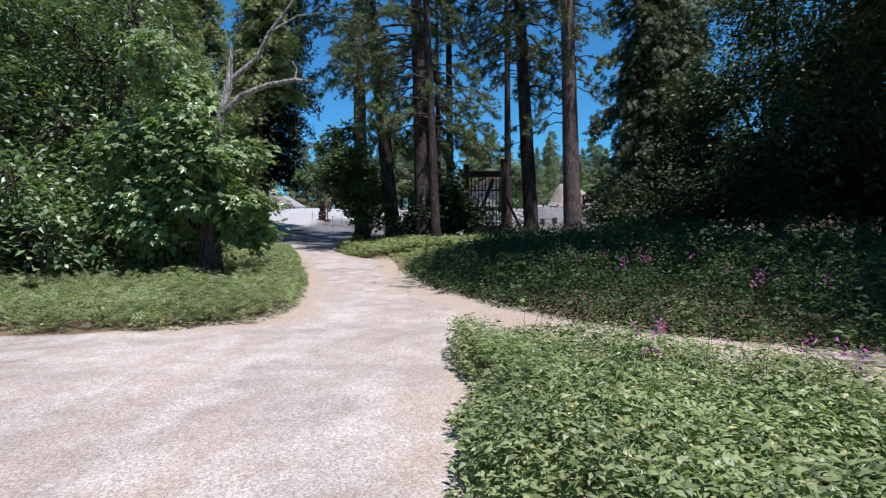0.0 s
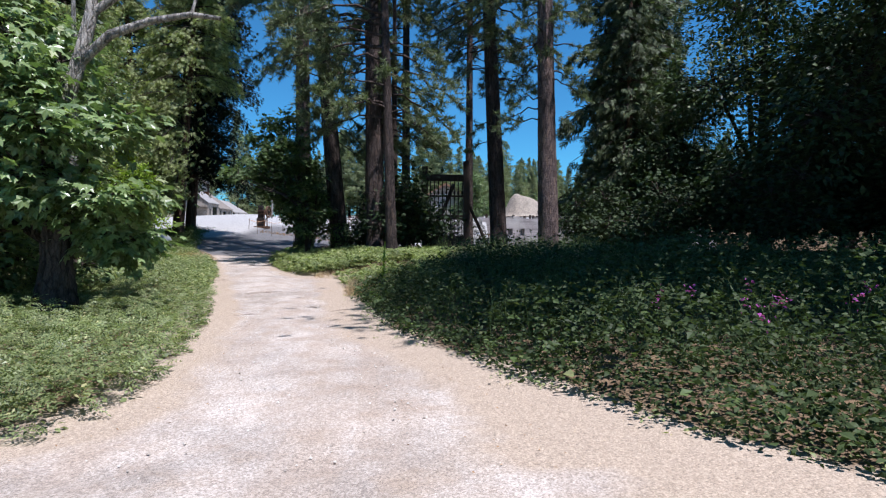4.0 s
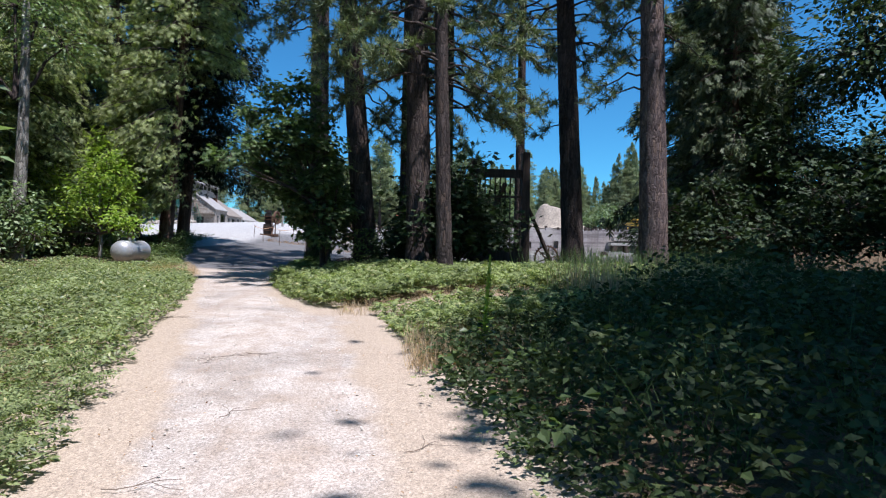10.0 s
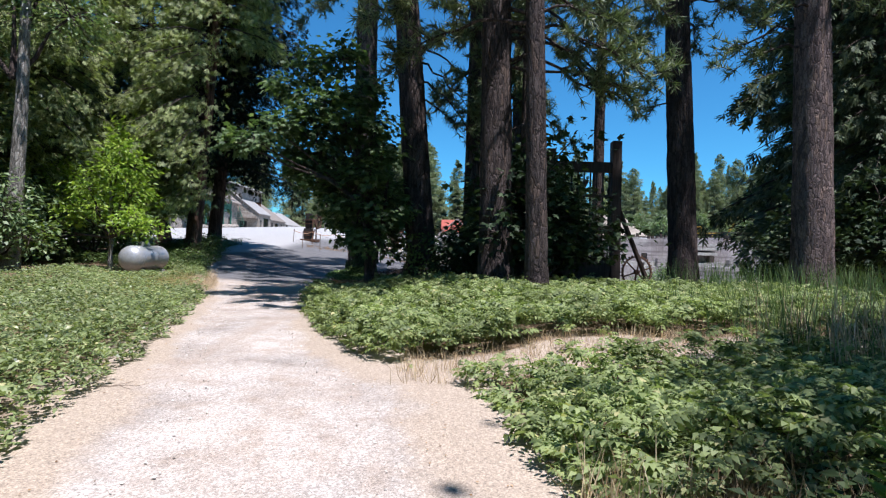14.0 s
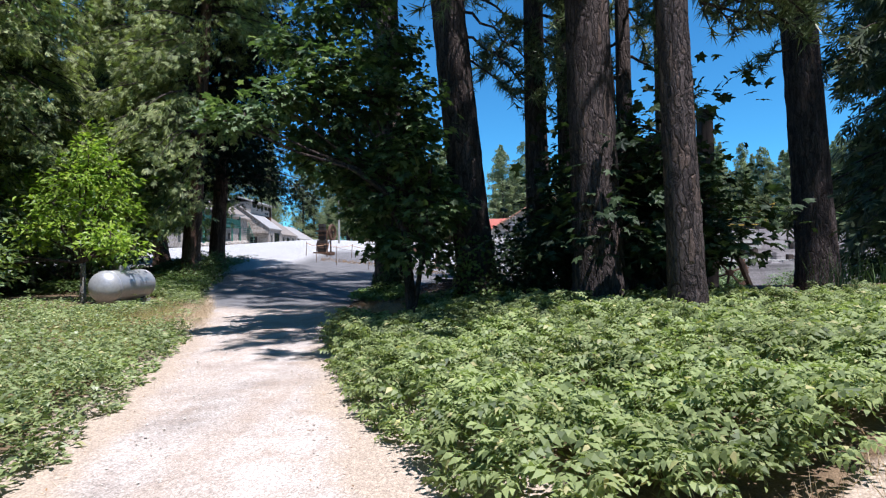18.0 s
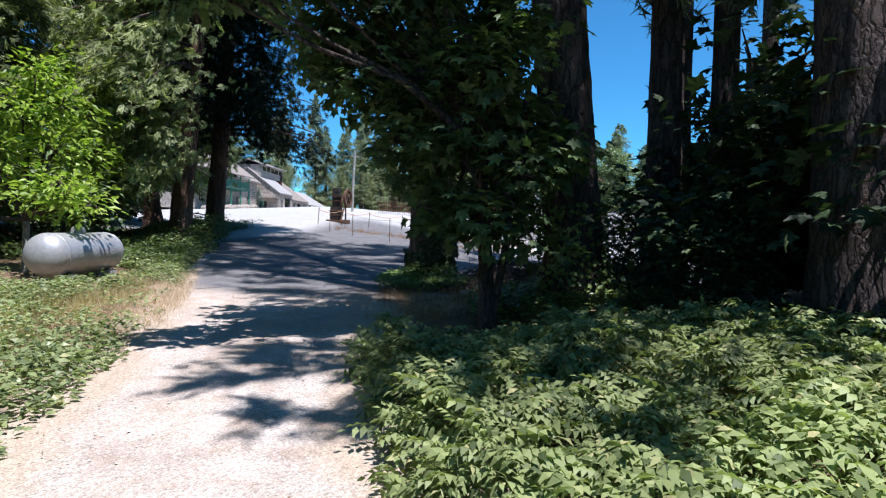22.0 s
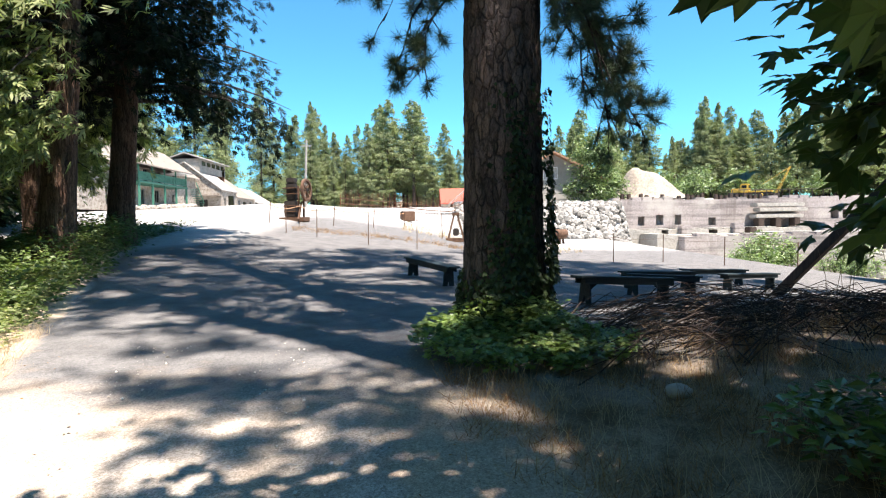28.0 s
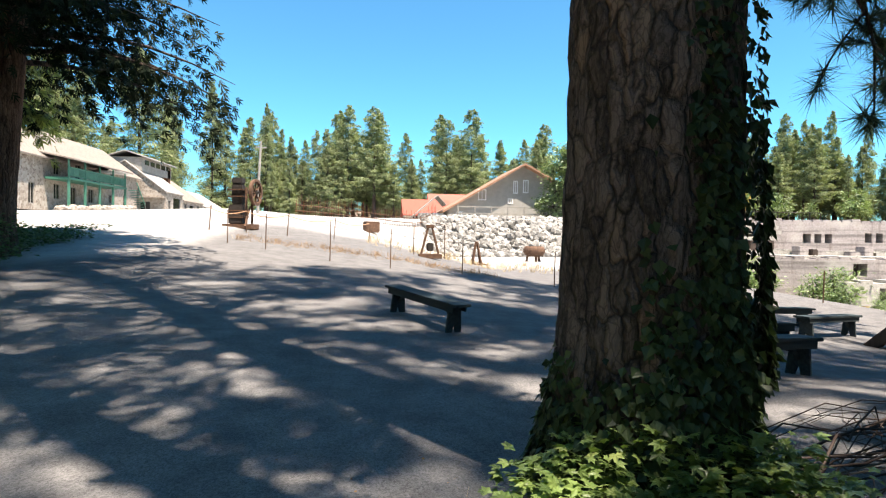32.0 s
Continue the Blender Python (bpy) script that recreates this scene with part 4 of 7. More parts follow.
for x, y, a in ((12.8, 13.4, 0), (16.5, 18.6, 130), (14.5, 6.5, 70)):
    tree("oak_tree", "very tall dark oak shading the brambles", x, y, tall_trunk, *tall, "dark oaks beyond the brambles", a)

over = leafy_crown([(-3, 0, 15), (0, 1, 13), (-5.2, -1.4, 15), (-3, -4, 13), (-2, 3.2, 14), (-4.8, 2.6, 16), (0, -3, 18), (-3, 2, 19), (-1, 3, 17), (-4.5, -3, 18), (-7.4, 1.6, 15), (-7.8, -1.6, 13.5), (-7.0, 4.2, 14.5)], [3.4, 3.2, 3.4, 3.4, 3.2, 3.2, 3.2, 3.4, 3.0, 3.2, 2.9, 2.6, 2.6],
                   26000, RHOMB, .42, LEAF_OAK, (0, 0, 8), .25, .9, twigs=18)
tree("oak_tree", "very tall dark oak leaning over the brambles", 13.4, 15.2, tall_trunk, *over, "dark oaks beyond the brambles")

# The maple over a broken grey snag at the fork.
snag = thing("maple_tree", "young maple grown round a broken grey snag with bare pale branches", "tree", at=pose(-6.7, 16.4, hz(-6.7, 16.4)) @ Matrix.Scale(1.15, 4))
part("trunk", trunk_mesh(2.6, .25, .17, (.02, 0), 1.7, 28, 40, .03, BARK_DARK, .05), None, snag)
S1 = pipe_mesh("snag", [(np.array([(.05, 0, 2.3), (.2, 0, 3.4), (.5, 0, 4.3), (.62, .1, 5.0), (.7, .1, 5.9)]), np.array([.16, .14, .11, .10, .03])),
                        (np.array([(.5, 0, 4.2), (1.0, -.1, 4.62), (1.6, -.1, 4.85), (2.3, -.2, 4.95), (2.75, -.2, 4.9)]), np.array([.085, .075, .06, .045, .03])),
                        (np.array([(2.3, -.2, 4.95), (2.36, -.2, 5.2), (2.25, -.2, 5.4)]), np.array([.03, .022, .01])),
                        (np.array([(.62, .1, 5.0), (1.3, .2, 5.6), (1.6, .2, 6.2), (2.2, .3, 7.0), (2.5, .3, 7.3)]), np.array([.07, .055, .045, .03, .015])),
                        (np.array([(1.6, .2, 6.2), (2.3, .2, 6.6), (3.1, .2, 6.7)]), np.array([.03, .02, .01])),
                        (np.array([(.3, 0, 3.6), (-.5, -.2, 4.6), (-1.2, -.2, 5.2), (-1.5, -.3, 4.4)]), np.array([.04, .025, .018, .008]))], BARK_GREY, 10)
part("snag", S1, None, snag, "broken bare grey snag")
ml, mc = leafy_crown([(-.2, 0, 2.1), (.9, -.2, 2.0), (-1.3, .2, 2.3), (-.5, -.3, 3.3), (.7, .3, 3.2), (-1.5, .3, 3.6), (-.7, .2, 4.6), (1.0, .5, 1.3), (-1.0, -.3, 5.5), (.9, .2, 1.4), (-2.1, .5, 2.6), (.0, .4, 4.3), (0, -.6, 2.3), (.2, -.6, 3.0), (-.2, -.5, 3.8), (-1.2, -.2, 1.5), (-2.0, 0, 3.4)],
                     [.85, .75, .9, .85, .65, .8, .8, .6, .6, .5, .8, .55, .6, .6, .6, .7, .7], 8200, MAPLE, .25, LEAF_MAPLE, (0, 0, 1.2), .045, .2, twigs=12, droop=.75)
part("branchwork", ml, None, snag)
part("crown", mc, None, snag)

# The maple over the track beside the leaning pine.
mt = thing("maple_tree", "shaded big-leaf maple arching over the track", "tree", at=pose(-4.7, 35.4, hz(-4.7, 35.4)))
part("trunk", trunk_mesh(4.4, .11, .06, (-.1, .06), 1.4, 14, 18, .01, BARK_DARK, .08), None, mt)
part("stem", trunk_mesh(3.4, .06, .04, (.14, .03), 1.3, 12, 14, .01, BARK_DARK, .06), None, mt)
lobes = [(-.5, .3, 1.7, .5), (.1, .3, 1.8, .45), (-.8, .2, 2.5, .55), (-.1, 0, 2.7, .6), (-.9, .1, 3.3, .6), (-.1, -.1, 3.6, .65), (.3, .2, 4.2, .5), (-.2, .9, 3.4, .6), (.1, .9, 4.3, .6), (.5, .7, 3.0, .5), (.6, .8, 2.2, .45), (-1.7, .1, 4.5, .75), (-.8, 0, 4.9, .85), (0, .3, 5.0, .6),
         (-1.5, .1, 5.6, .8), (-.5, .3, 6.1, .75), (-1.0, .3, 7.0, .7), (-2.2, -.4, 4.9, .55), (-2.6, -.9, 4.6, .5), (-3.1, -1.3, 4.2, .42), (-3.4, -1.5, 4.1, .35), (-2.6, .4, 6.2, .6), (-2.0, .3, 6.9, .55),
         (-1.35, .1, 2.6, .4), (-1.25, .2, 3.1, .45), (-1.0, .5, 2.2, .4), (-1.9, .0, 3.35, .5), (-1.6, .3, 3.9, .6), (-2.3, .1, 4.0, .5), (-.1, 1.8, 2.7, .45), (.25, 2.0, 3.3, .5), (.2, 2.1, 2.0, .4), (.5, 2.6, 2.5, .45), (.6, 2.3, 1.6, .4),
         (.8, -.1, 2.5, .35), (.6, -.2, 1.2, .3), (-.1, -.3, 1.5, .4), (.4, -.3, 2.1, .4)]
ml, mc = leafy_crown([l[:3] for l in lobes], [l[3] for l in lobes], 11000, MAPLE, .25, LEAF_MAPLE_SHADED, (-.25, .05, 2.6), .05, .2, flat=.45, twigs=11, droop=.45, keep=lambda p: (p[:, 2] > 2.85) | (p[:, 0] > -1.65))
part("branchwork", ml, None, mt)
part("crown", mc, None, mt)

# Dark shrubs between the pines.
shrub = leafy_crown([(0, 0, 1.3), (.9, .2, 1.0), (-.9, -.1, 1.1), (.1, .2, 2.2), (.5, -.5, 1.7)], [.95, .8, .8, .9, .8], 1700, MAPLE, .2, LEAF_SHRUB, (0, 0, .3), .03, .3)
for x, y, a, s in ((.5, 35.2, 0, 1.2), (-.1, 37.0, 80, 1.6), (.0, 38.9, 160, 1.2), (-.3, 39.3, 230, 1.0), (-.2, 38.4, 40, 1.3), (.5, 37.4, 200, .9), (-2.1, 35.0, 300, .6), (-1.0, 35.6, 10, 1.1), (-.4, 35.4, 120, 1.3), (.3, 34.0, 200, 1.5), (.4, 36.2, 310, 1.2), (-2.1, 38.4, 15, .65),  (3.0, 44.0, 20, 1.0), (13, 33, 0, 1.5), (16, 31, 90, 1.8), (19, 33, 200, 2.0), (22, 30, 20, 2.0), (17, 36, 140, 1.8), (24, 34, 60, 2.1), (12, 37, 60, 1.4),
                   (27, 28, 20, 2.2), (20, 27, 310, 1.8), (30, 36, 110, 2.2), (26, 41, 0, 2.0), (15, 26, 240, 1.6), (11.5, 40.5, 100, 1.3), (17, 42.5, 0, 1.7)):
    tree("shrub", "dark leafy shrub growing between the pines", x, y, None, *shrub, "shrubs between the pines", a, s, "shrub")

# The bright sapling over the tank and the leafy bushes on the left.
sap = leafy_crown([(0, 0, 4.0), (.8, 0, 3.0), (-1.0, .1, 3.3), (.2, .2, 5.0), (-.5, -.2, 2.4), (1.3, -.5, 2.2), (-1.5, 0, 2.3), (1.7, -.9, 1.75), (.8, -.8, 1.8), (.7, .4, 4.2), (2.1, -.6, 1.7), (-2.6, .2, 1.5), (-3.4, .2, 1.25)],
                  [.85, .7, .8, .6, .7, .5, .7, .45, .5, .7, .4, .45, .4], 2900, OVATE, .23, LEAF_BRIGHT, (0, 0, 1.3), .05, .24)
tree("sapling", "bright yellow-green leafy young tree over the tank", -15.9, 41.4, trunk_mesh(3.2, .09, .05, (.0, 0), 1.3, 10, 10, 0, BARK_GREY, .05), *sap)
sap_trunk = trunk_mesh(4.0, .1, .05, (.0, 0), 1.3, 10, 10, 0, BARK_GREY, .05)
for x, y, a, s in ((-18.4, 47.6, 120, 1.35), (-20.2, 45.0, 250, .9)):
    tree("sapling", "bright yellow-green leafy young tree beside the cedars", x, y, sap_trunk, *sap, "young leafy trees", a, s)
bush = leafy_crown([(0, 0, 1.2), (1.2, .2, 1.0), (-1.2, -.1, 1.2), (.2, .3, 2.3), (.8, -.4, 1.8), (-.8, .4, 2.4), (0, -.6, .8)], [1.0, .9, .9, .9, .85, .8, .8], 2600, RHOMB, .21, LEAF_FOREST, (0, 0, .3), .04, .3)
BUSHES = "leafy bushes at the wood's edge"
for x, y, a, s in ((-18.5, 38.5, 0, 1.1), (-20.5, 42, 90, 1.3), (-19, 45.5, 180, 1.25), (-21.5, 35, 40, 1.3), (-19, 49, 270, 1.1), (-22, 48.5, 120, 1.5), (-25, 40, 20, 1.6), (-9.0, 17.5, 60, 1.0),
                   (-11.5, 16.0, 140, 1.2), (-10.5, 19.6, 200, 1.4), (-13.5, 17.6, 10, 1.3), (-8.2, 19.8, 300, .9), (-15.5, 20.5, 100, 1.6), (-12.2, 13.2, 30, .9), (-14.5, 14.5, 210, 1.3),
                   (-24, 54, 0, 1.5), (-26, 60, 60, 1.6)):
    tree("bush", "leafy green bush at the wood's edge", x, y, None, *bush, BUSHES, a, s, "bush")
broad = leafy_crown([(0, 0, 7), (2, .5, 5.5), (-2, -.5, 5.8), (.5, 1, 9), (0, -2, 4.5), (1.6, -1, 8), (-1.5, 1, 8.4), (-1.6, -1.6, 3.2), (1.8, 1.2, 3.2)], [2.0, 1.7, 1.7, 1.8, 1.6, 1.6, 1.6, 1.4, 1.4],
                    7000, RHOMB, .24, LEAF_WOOD, (0, 0, 2), .12, .42)
broad_trunk = trunk_mesh(6, .24, .1, (0, 0), 1.3, 14, 14, 0, BARK_DARK)
for x, y, a, s in ((-12.5, 21.5, 0, 1.1), (-16, 17, 80, 1.2), (-17.5, 24, 160, 1.3), (-20, 20, 30, 1.3), (-20.5, 33.5, 260, .95), (-22.5, 39.5, 50, 1.1), (-24, 14, 210, 1.3)):
    tree("tree", "leafy green tree in the wood beside the track", x, y, broad_trunk, *broad, "leafy trees of the wood", a, s)

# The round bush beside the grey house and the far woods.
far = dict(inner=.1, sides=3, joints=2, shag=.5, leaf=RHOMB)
fir = [spray_crown(1.5, 24, 4.4, 120, 170, .28, .35, LEAF_FAR_HAZY, .85, **far), spray_crown(3, 28, 4.0, 120, 160, .28, .2, LEAF_FAR_HAZY, .75, **far), spray_crown(1, 20, 4.2, 105, 170, .28, .35, LEAF_FAR_HAZY, .9, **far),
       spray_crown(6, 27, 4.0, 100, 170, .28, .1, LEAF_FAR_HAZY, .6, **far)]
fir_trunk = trunk_mesh(18.5, .3, .05, (0, 0), 1.2, 8, 8, 0, BARK_DARK)
WOODS = "conifers of the far woods"
rw = random.Random(5)


def woods(n, line, spread, lo, hi):
    """Conifers along a line of the plan, scattered to both sides of it."""
    for i in range(n):
        t = (i + rw.random() * .8) / n * (len(line) - 1)
        k = min(int(t), len(line) - 2)
        x = line[k][0] + (line[k + 1][0] - line[k][0]) * (t - k) + rw.uniform(-spread, spread)
        y = line[k][1] + (line[k + 1][1] - line[k][1]) * (t - k) + rw.uniform(-spread, spread)
        limbs, crown = fir[rw.randrange(4)]
        tree("conifer_tree", "tall green conifer in the far woods", x, y, fir_trunk, limbs, crown, WOODS, rw.uniform(0, 360), rw.uniform(lo * .62, hi), broad=rw.uniform(1.1, 1.9))


woods(99, [(-31, 172), (-18, 170), (0, 172), (25, 178), (50, 176), (75, 168)], 8, .55, .92)
woods(30, [(-45, 185), (-10, 195), (40, 200), (90, 190)], 10, .8, 1.1)
woods(42, [(45, 152), (70, 146), (95, 132), (112, 112), (120, 90)], 7, .6, .9)
woods(13, [(90, 165), (125, 140), (145, 105), (140, 70)], 9, .85, 1.05)
woods(18, [(-58, 100), (-60, 125), (-56, 150), (-46, 172)], 6, .9, 1.25)
woods(18, [(-54, 84), (-48, 70), (-38, 54), (-34, 32), (-32, 12)], 4, .85, 1.15)
# Unseen conifers behind the start, added to hold back open sky light.
woods(11, [(-40, 5), (-30, -25), (0, -35), (30, -25), (42, 5)], 6, .9, 1.2)
woods(40, [(24, 153), (45, 150), (62, 144), (82, 134), (100, 118)], 4, .5, .66)
woods(8, [(72, 156), (84, 152), (94, 148)], 2, .7, .85)
woods(16, [(38, 20), (42, 40), (55, 55), (70, 60)], 5, .8, 1.0)
for x, y, s in ((-45, 179, 1.35), (-50, 168, 1.2)):
    tree("conifer_tree", "tall green conifer in the far woods", x, y, fir_trunk, *fir[0], WOODS, 10, s)
small = leafy_crown([(0, 0, 1.6), (1, 0, 1.2), (-1, .2, 1.3), (.1, .2, 2.6)], [1.0, .9, .9, .8], 900, OVATE, .35, LEAF_FOREST, (0, 0, .4), .04, .35)
for i in range(16):
    x = 24 + i * 3.6 + rw.uniform(-1, 1)
    tree("bush", "pale green young tree below the far woods", x, 128 + rw.uniform(-3, 8) - .2 * i, None, *small, "young trees below the woods", rw.uniform(0, 360), rw.uniform(.9, 1.7), "bush")
tree("tree", "dense round dark-green tree beside the grey house", 12.3, 96.6, None,
     *leafy_crown([(0, 0, 4), (1.5, 0, 3), (-1.5, 0, 3), (.2, 0, 7.2), (0, -.8, 1.6), (1, .3, 5.4), (-1, 0, 5.6), (1.6, -.4, 1.6), (-1.6, .3, 1.6), (0, -.6, 6)], [2.0, 1.7, 1.7, 1.5, 1.8, 1.6, 1.6, 1.5, 1.5, 1.6], 9000, OVATE, .36, LEAF_FOREST, (0, 0, 1), .1, .4))


# ---- low plants ----
def sample(n, x0, x1, y0, y1, keep):
    """Random places in a rectangle where keep(x, y), a chance, allows."""
    x, y = RNG.uniform(x0, x1, n), RNG.uniform(y0, y1, n)
    ok = RNG.random(n) < keep(x, y)
    return x[ok], y[ok]


def plants(name, label, x, y, h, per, leaf, size, mat, lift=.5, spread=.07, category="plants", up=.9, rise=(-.35, .5), jit=.35):
    """Rosettes of leaves on a canopy h above the ground; one joined mass."""
    n = len(x)
    top = height(x, y) + h * RNG.uniform(lift, 1.05, n)
    c = np.repeat(np.stack([x, y, top], 1), per, 0)
    a = RNG.uniform(0, 2 * np.pi, n * per)
    d = np.stack([np.cos(a), np.sin(a), RNG.uniform(*rise, n * per)], 1)
    pos = c + d * spread * RNG.uniform(.2, 1.2, (n * per, 1)) - [0, 0, .02]
    L = scatter(*leaf, pos, d, np.array([0, 0, up]) + RNG.normal(0, jit, (n * per, 3)), size * RNG.uniform(.6, 1.25, n * per))
    return thing(name, label, category, kind="stuff", mesh=np_mesh(name, *L, mat))


def left_edge(x, y):
    return np.minimum(road_left(y) - .18 - x, y - 9.3 + .15 * wobble(x, y, 2))


def tank_spot(x, y):
    return np.hypot((x + 14.1) / 1.1, (y - 40.9) / 2.2) > 1


def straw_spot(x, y):
    return np.clip(1.5 * np.exp(-(((x + 11.2 + .22 * (y - 38.2)) / 1.15) ** 2 + ((y - 38.2) / 3.4) ** 2)), 0, 1)


def cover_left(x, y):
    d = left_edge(x, y) + .16 * wobble(x, y, 3)
    near = np.clip(1.25 - d / 9, .22, 1)
    return (d > 0) * near * tank_spot(x, y) * (1 - .95 * straw_spot(x, y)) * (1 - .5 * smooth(.2, .6, wobble(x, y, .7)) * (d > 2)) * smooth(-17, -13.5, x + 1.2 * wobble(y, x, .6))


for y0, y1, n, per, leaf, size in ((9.2, 19.5, 7000, 4, FERN, .17), (19.5, 30, 24000, 6, (RHOMB[0] * [.7, 1, 1.5], RHOMB[1]), .1)):
    x, y = sample(n, -17, -2.3, y0, y1, cover_left)
    h = .42 * smooth(-.1, .3, left_edge(x, y)) + .14 * wobble(x, y, 1.9) + .05 * wobble(y, x, 5) + .06
    plants("ground_cover", "low green ferny ground cover along the track", x, y, h, per, leaf, size, LEAF_COVER, .3, .04, rise=(-.2, .8))
x, y = sample(7000, -17, -2.3, 9.2, 19.5, cover_left)
plants("ground_cover", "small leaves filling the cover along the track", x, y, .22 * smooth(-.1, .35, left_edge(x, y)) + .04, 6, RHOMB, .09, LEAF_COVER, .3)
x, y = sample(26000, -18, -6, 30, 49, cover_left)
h = .26 * smooth(-.1, .35, left_edge(x, y)) + .06 * wobble(x, y, 1.4) + .04
plants("ground_cover", "low green leafy ground cover between track and tank", x, y, h, 6, RHOMB, .1, LEAF_COVER, .35)


def patch(x, y):
    d = np.minimum(x - road_right(y) + .05, patch_top(x) - y) + .2 * wobble(x, y, 3) + .18 * wobble(y, x, 1.2)
    return d


x, y = sample(27000, .1, 9.0, .8, 8.0, lambda x, y: (patch(x, y) > 0) * np.clip(1.3 - x / 9, .3, 1))
h = .40 * smooth(-.1, .4, patch(x, y)) + .10 * wobble(x, y, 2.1) + .08
plants("ground_cover", "dense green leafy ground cover beside the track", x, y, h, 8, LANCE, .062, LEAF_COVER, .2)
x, y = sample(1500, .3, 7, 1.5, 7.2, lambda x, y: (patch(x, y) > .1) * .8)
plants("weeds", "narrow-leaved pale weeds standing in the leafy cover", x, y, .5 + .12 * wobble(x, y, 2), 9, (SLIM[0] * [.6, 1, 1], SLIM[1]), .1, LEAF_FROND, .6, .09, up=.2)


def mound(x, y):
    """How far inside the bramble mound."""
    return np.minimum.reduce([x - road_right(y) - .45, 21.8 - y + .35 * x, y - mound_foot(x), 14 - x]) + .2 * wobble(x, y, 2)


def mound_h(x, y):
    d = mound(x, y)
    return .25 + .62 * smooth(.0, 1.6, d) + (.44 * wobble(x, y, .9) + .28 * wobble(y, x, 2.3) + .10 * wobble(x, y, 5.5)) * smooth(.2, 1.4, d) + .3 * smooth(2.5, 6, d) + .22 * np.exp(-(((x - 2.2) / .9) ** 2 + ((y - 10.8) / .8) ** 2))


x, y = sample(42000, -2.2, 13, 6.5, 25, lambda x, y: (mound(x, y) > 0) * np.clip(1.25 - mound(x, y) / 8, .3, 1))
plants("brambles", "tall tangled bramble mound in the shade", x, y, mound_h(x, y), 5, RHOMB, .085, LEAF_MOUND_SHADED, .05, .12, "brambles", .5, (-.6, .6), .6)
x, y = sample(4200, -2.2, 13, 6.8, 25, lambda x, y: (mound(x, y) > 0) * smooth(-.1, .3, wobble(x, y, 1.3)))
plants("brambles", "three-part bramble leaves over the mound", x, y, mound_h(x, y) + .05, 3, (OVATE[0] * [1.3, 1, 1.3], OVATE[1]), .11, LEAF_MOUND_SHADED, .55, .04, "brambles", .8, (-.5, .3), .4)
x, y = sample(3400, -.5, 12, 6.8, 22, lambda x, y: (mound(x, y) > .1) * smooth(.0, .4, wobble(y, x, 1.1)) * (y < 14.5 + .3 * x))
plants("weeds", "narrow-leaved weeds standing among the brambles", x, y, mound_h(x, y) + .16, 10, (SLIM[0] * [.6, 1, 1], SLIM[1]), .09, LEAF_MOUND_SHADED, .55, .1, "weeds", .3, (-.2, 1.2), .5)
x, y = sample(4600, -2.2, 11, 6.8, 25, lambda x, y: (mound(x, y) > -.05) * np.exp(-(mound(x, y) / .9) ** 2) * .8)
plants("brambles", "broad three-part bramble leaves along the mound's edge", x, y, mound_h(x, y) * .9 + .08, 3, (OVATE[0] * [1.35, 1, 1.3], OVATE[1]), .125, LEAF_BRAMBLE, .3, .05, "brambles", .8)
x, y = sample(5200, -1.6, 9, 6.6, 20, lambda x, y: np.exp(-((mound(x, y) - .05) / .3) ** 2) * .8)
plants("weeds", "small bright herbs along the mound's foot", x, y, .12 + .1 * np.clip(mound(x, y), 0, 1), 6, RHOMB, .06, LEAF_COVER, .1, .06)


def field(x, y):
    """How far inside the frond field right of the track."""
    return np.minimum.reduce([x - road_right(y) + .12 - .6 * smooth(29, 24, y), y - 20.6 - .42 * (x + 1.9), 34.3 - y, 12 - x]) + .15 * wobble(x, y, 2)


def bare(x, y):
    return smooth(.22, .5, bare_spot(x, y))


x, y = sample(11500, -7, 7, 21.5, 36.5, lambda x, y: (field(x, y) > 0) * (1 - .97 * bare(x, y)) * np.clip(1.35 - (x + 5) / 12, .35, 1))
h = (.38 * smooth(-.1, .45, field(x, y)) + .09 * wobble(x, y, 2.0) + .08) * (1 - .65 * np.exp(-((y - 24.0) / 1.0) ** 2) * (x > -2))
plants("ground_cover", "sunlit green bushy cover with drooping lance leaves", x, y, h, 4, SPRIG, .205, LEAF_FROND, .4, .03, rise=(-.15, .75), jit=.3)
x, y = sample(5000, -7.2, 11, 20.5, 37, lambda x, y: (field(x, y) > 0) * (1 - .97 * bare(x, y)))
plants("ground_cover", "small leaves filling the ferny ground cover", x, y, .3 * smooth(-.1, .3, field(x, y)) + .05, 6, RHOMB, .10, LEAF_FROND, .4)


def blades(name, label, x, y, lo, hi, mat, per=5, lean=.35, category="grass", width=1.0):
    n = len(x) * per
    p = np.repeat(np.stack([x, y, height(x, y) - .02], 1), per, 0) + RNG.normal(0, .05, (n, 3)) * [1, 1, 0]
    d = np.array([0, 0, 1.0]) + RNG.normal(0, lean, (n, 3))
    d[:, 2] = np.abs(d[:, 2]) + .05
    tv = BLADE[0] * [width, 1, 1]
    return thing(name, label, category, kind="stuff", mesh=np_mesh(name, *scatter(tv, BLADE[1], p, d, sphere_dirs(n), RNG.uniform(lo, hi, n)), mat))


def verge_line(x, y):
    dl, dr = road_left(y) - x, x - road_right(y)
    return np.maximum(np.exp(-((dl + .1) / .35) ** 2), np.exp(-((dr - .2) / .45) ** 2)) * (y > 9)


x, y = sample(34000, -16, 2, 8.5, 43, lambda x, y: .5 * verge_line(x, y))
blades("dry_grass", "short dry straw along the track's verges", x, y, .03, .1, STRAW, 3, .8, width=.8)
x, y = sample(15000, -14.5, -8.5, 33, 44, lambda x, y: straw_spot(x, y) * (road_left(y) - x > -.2))
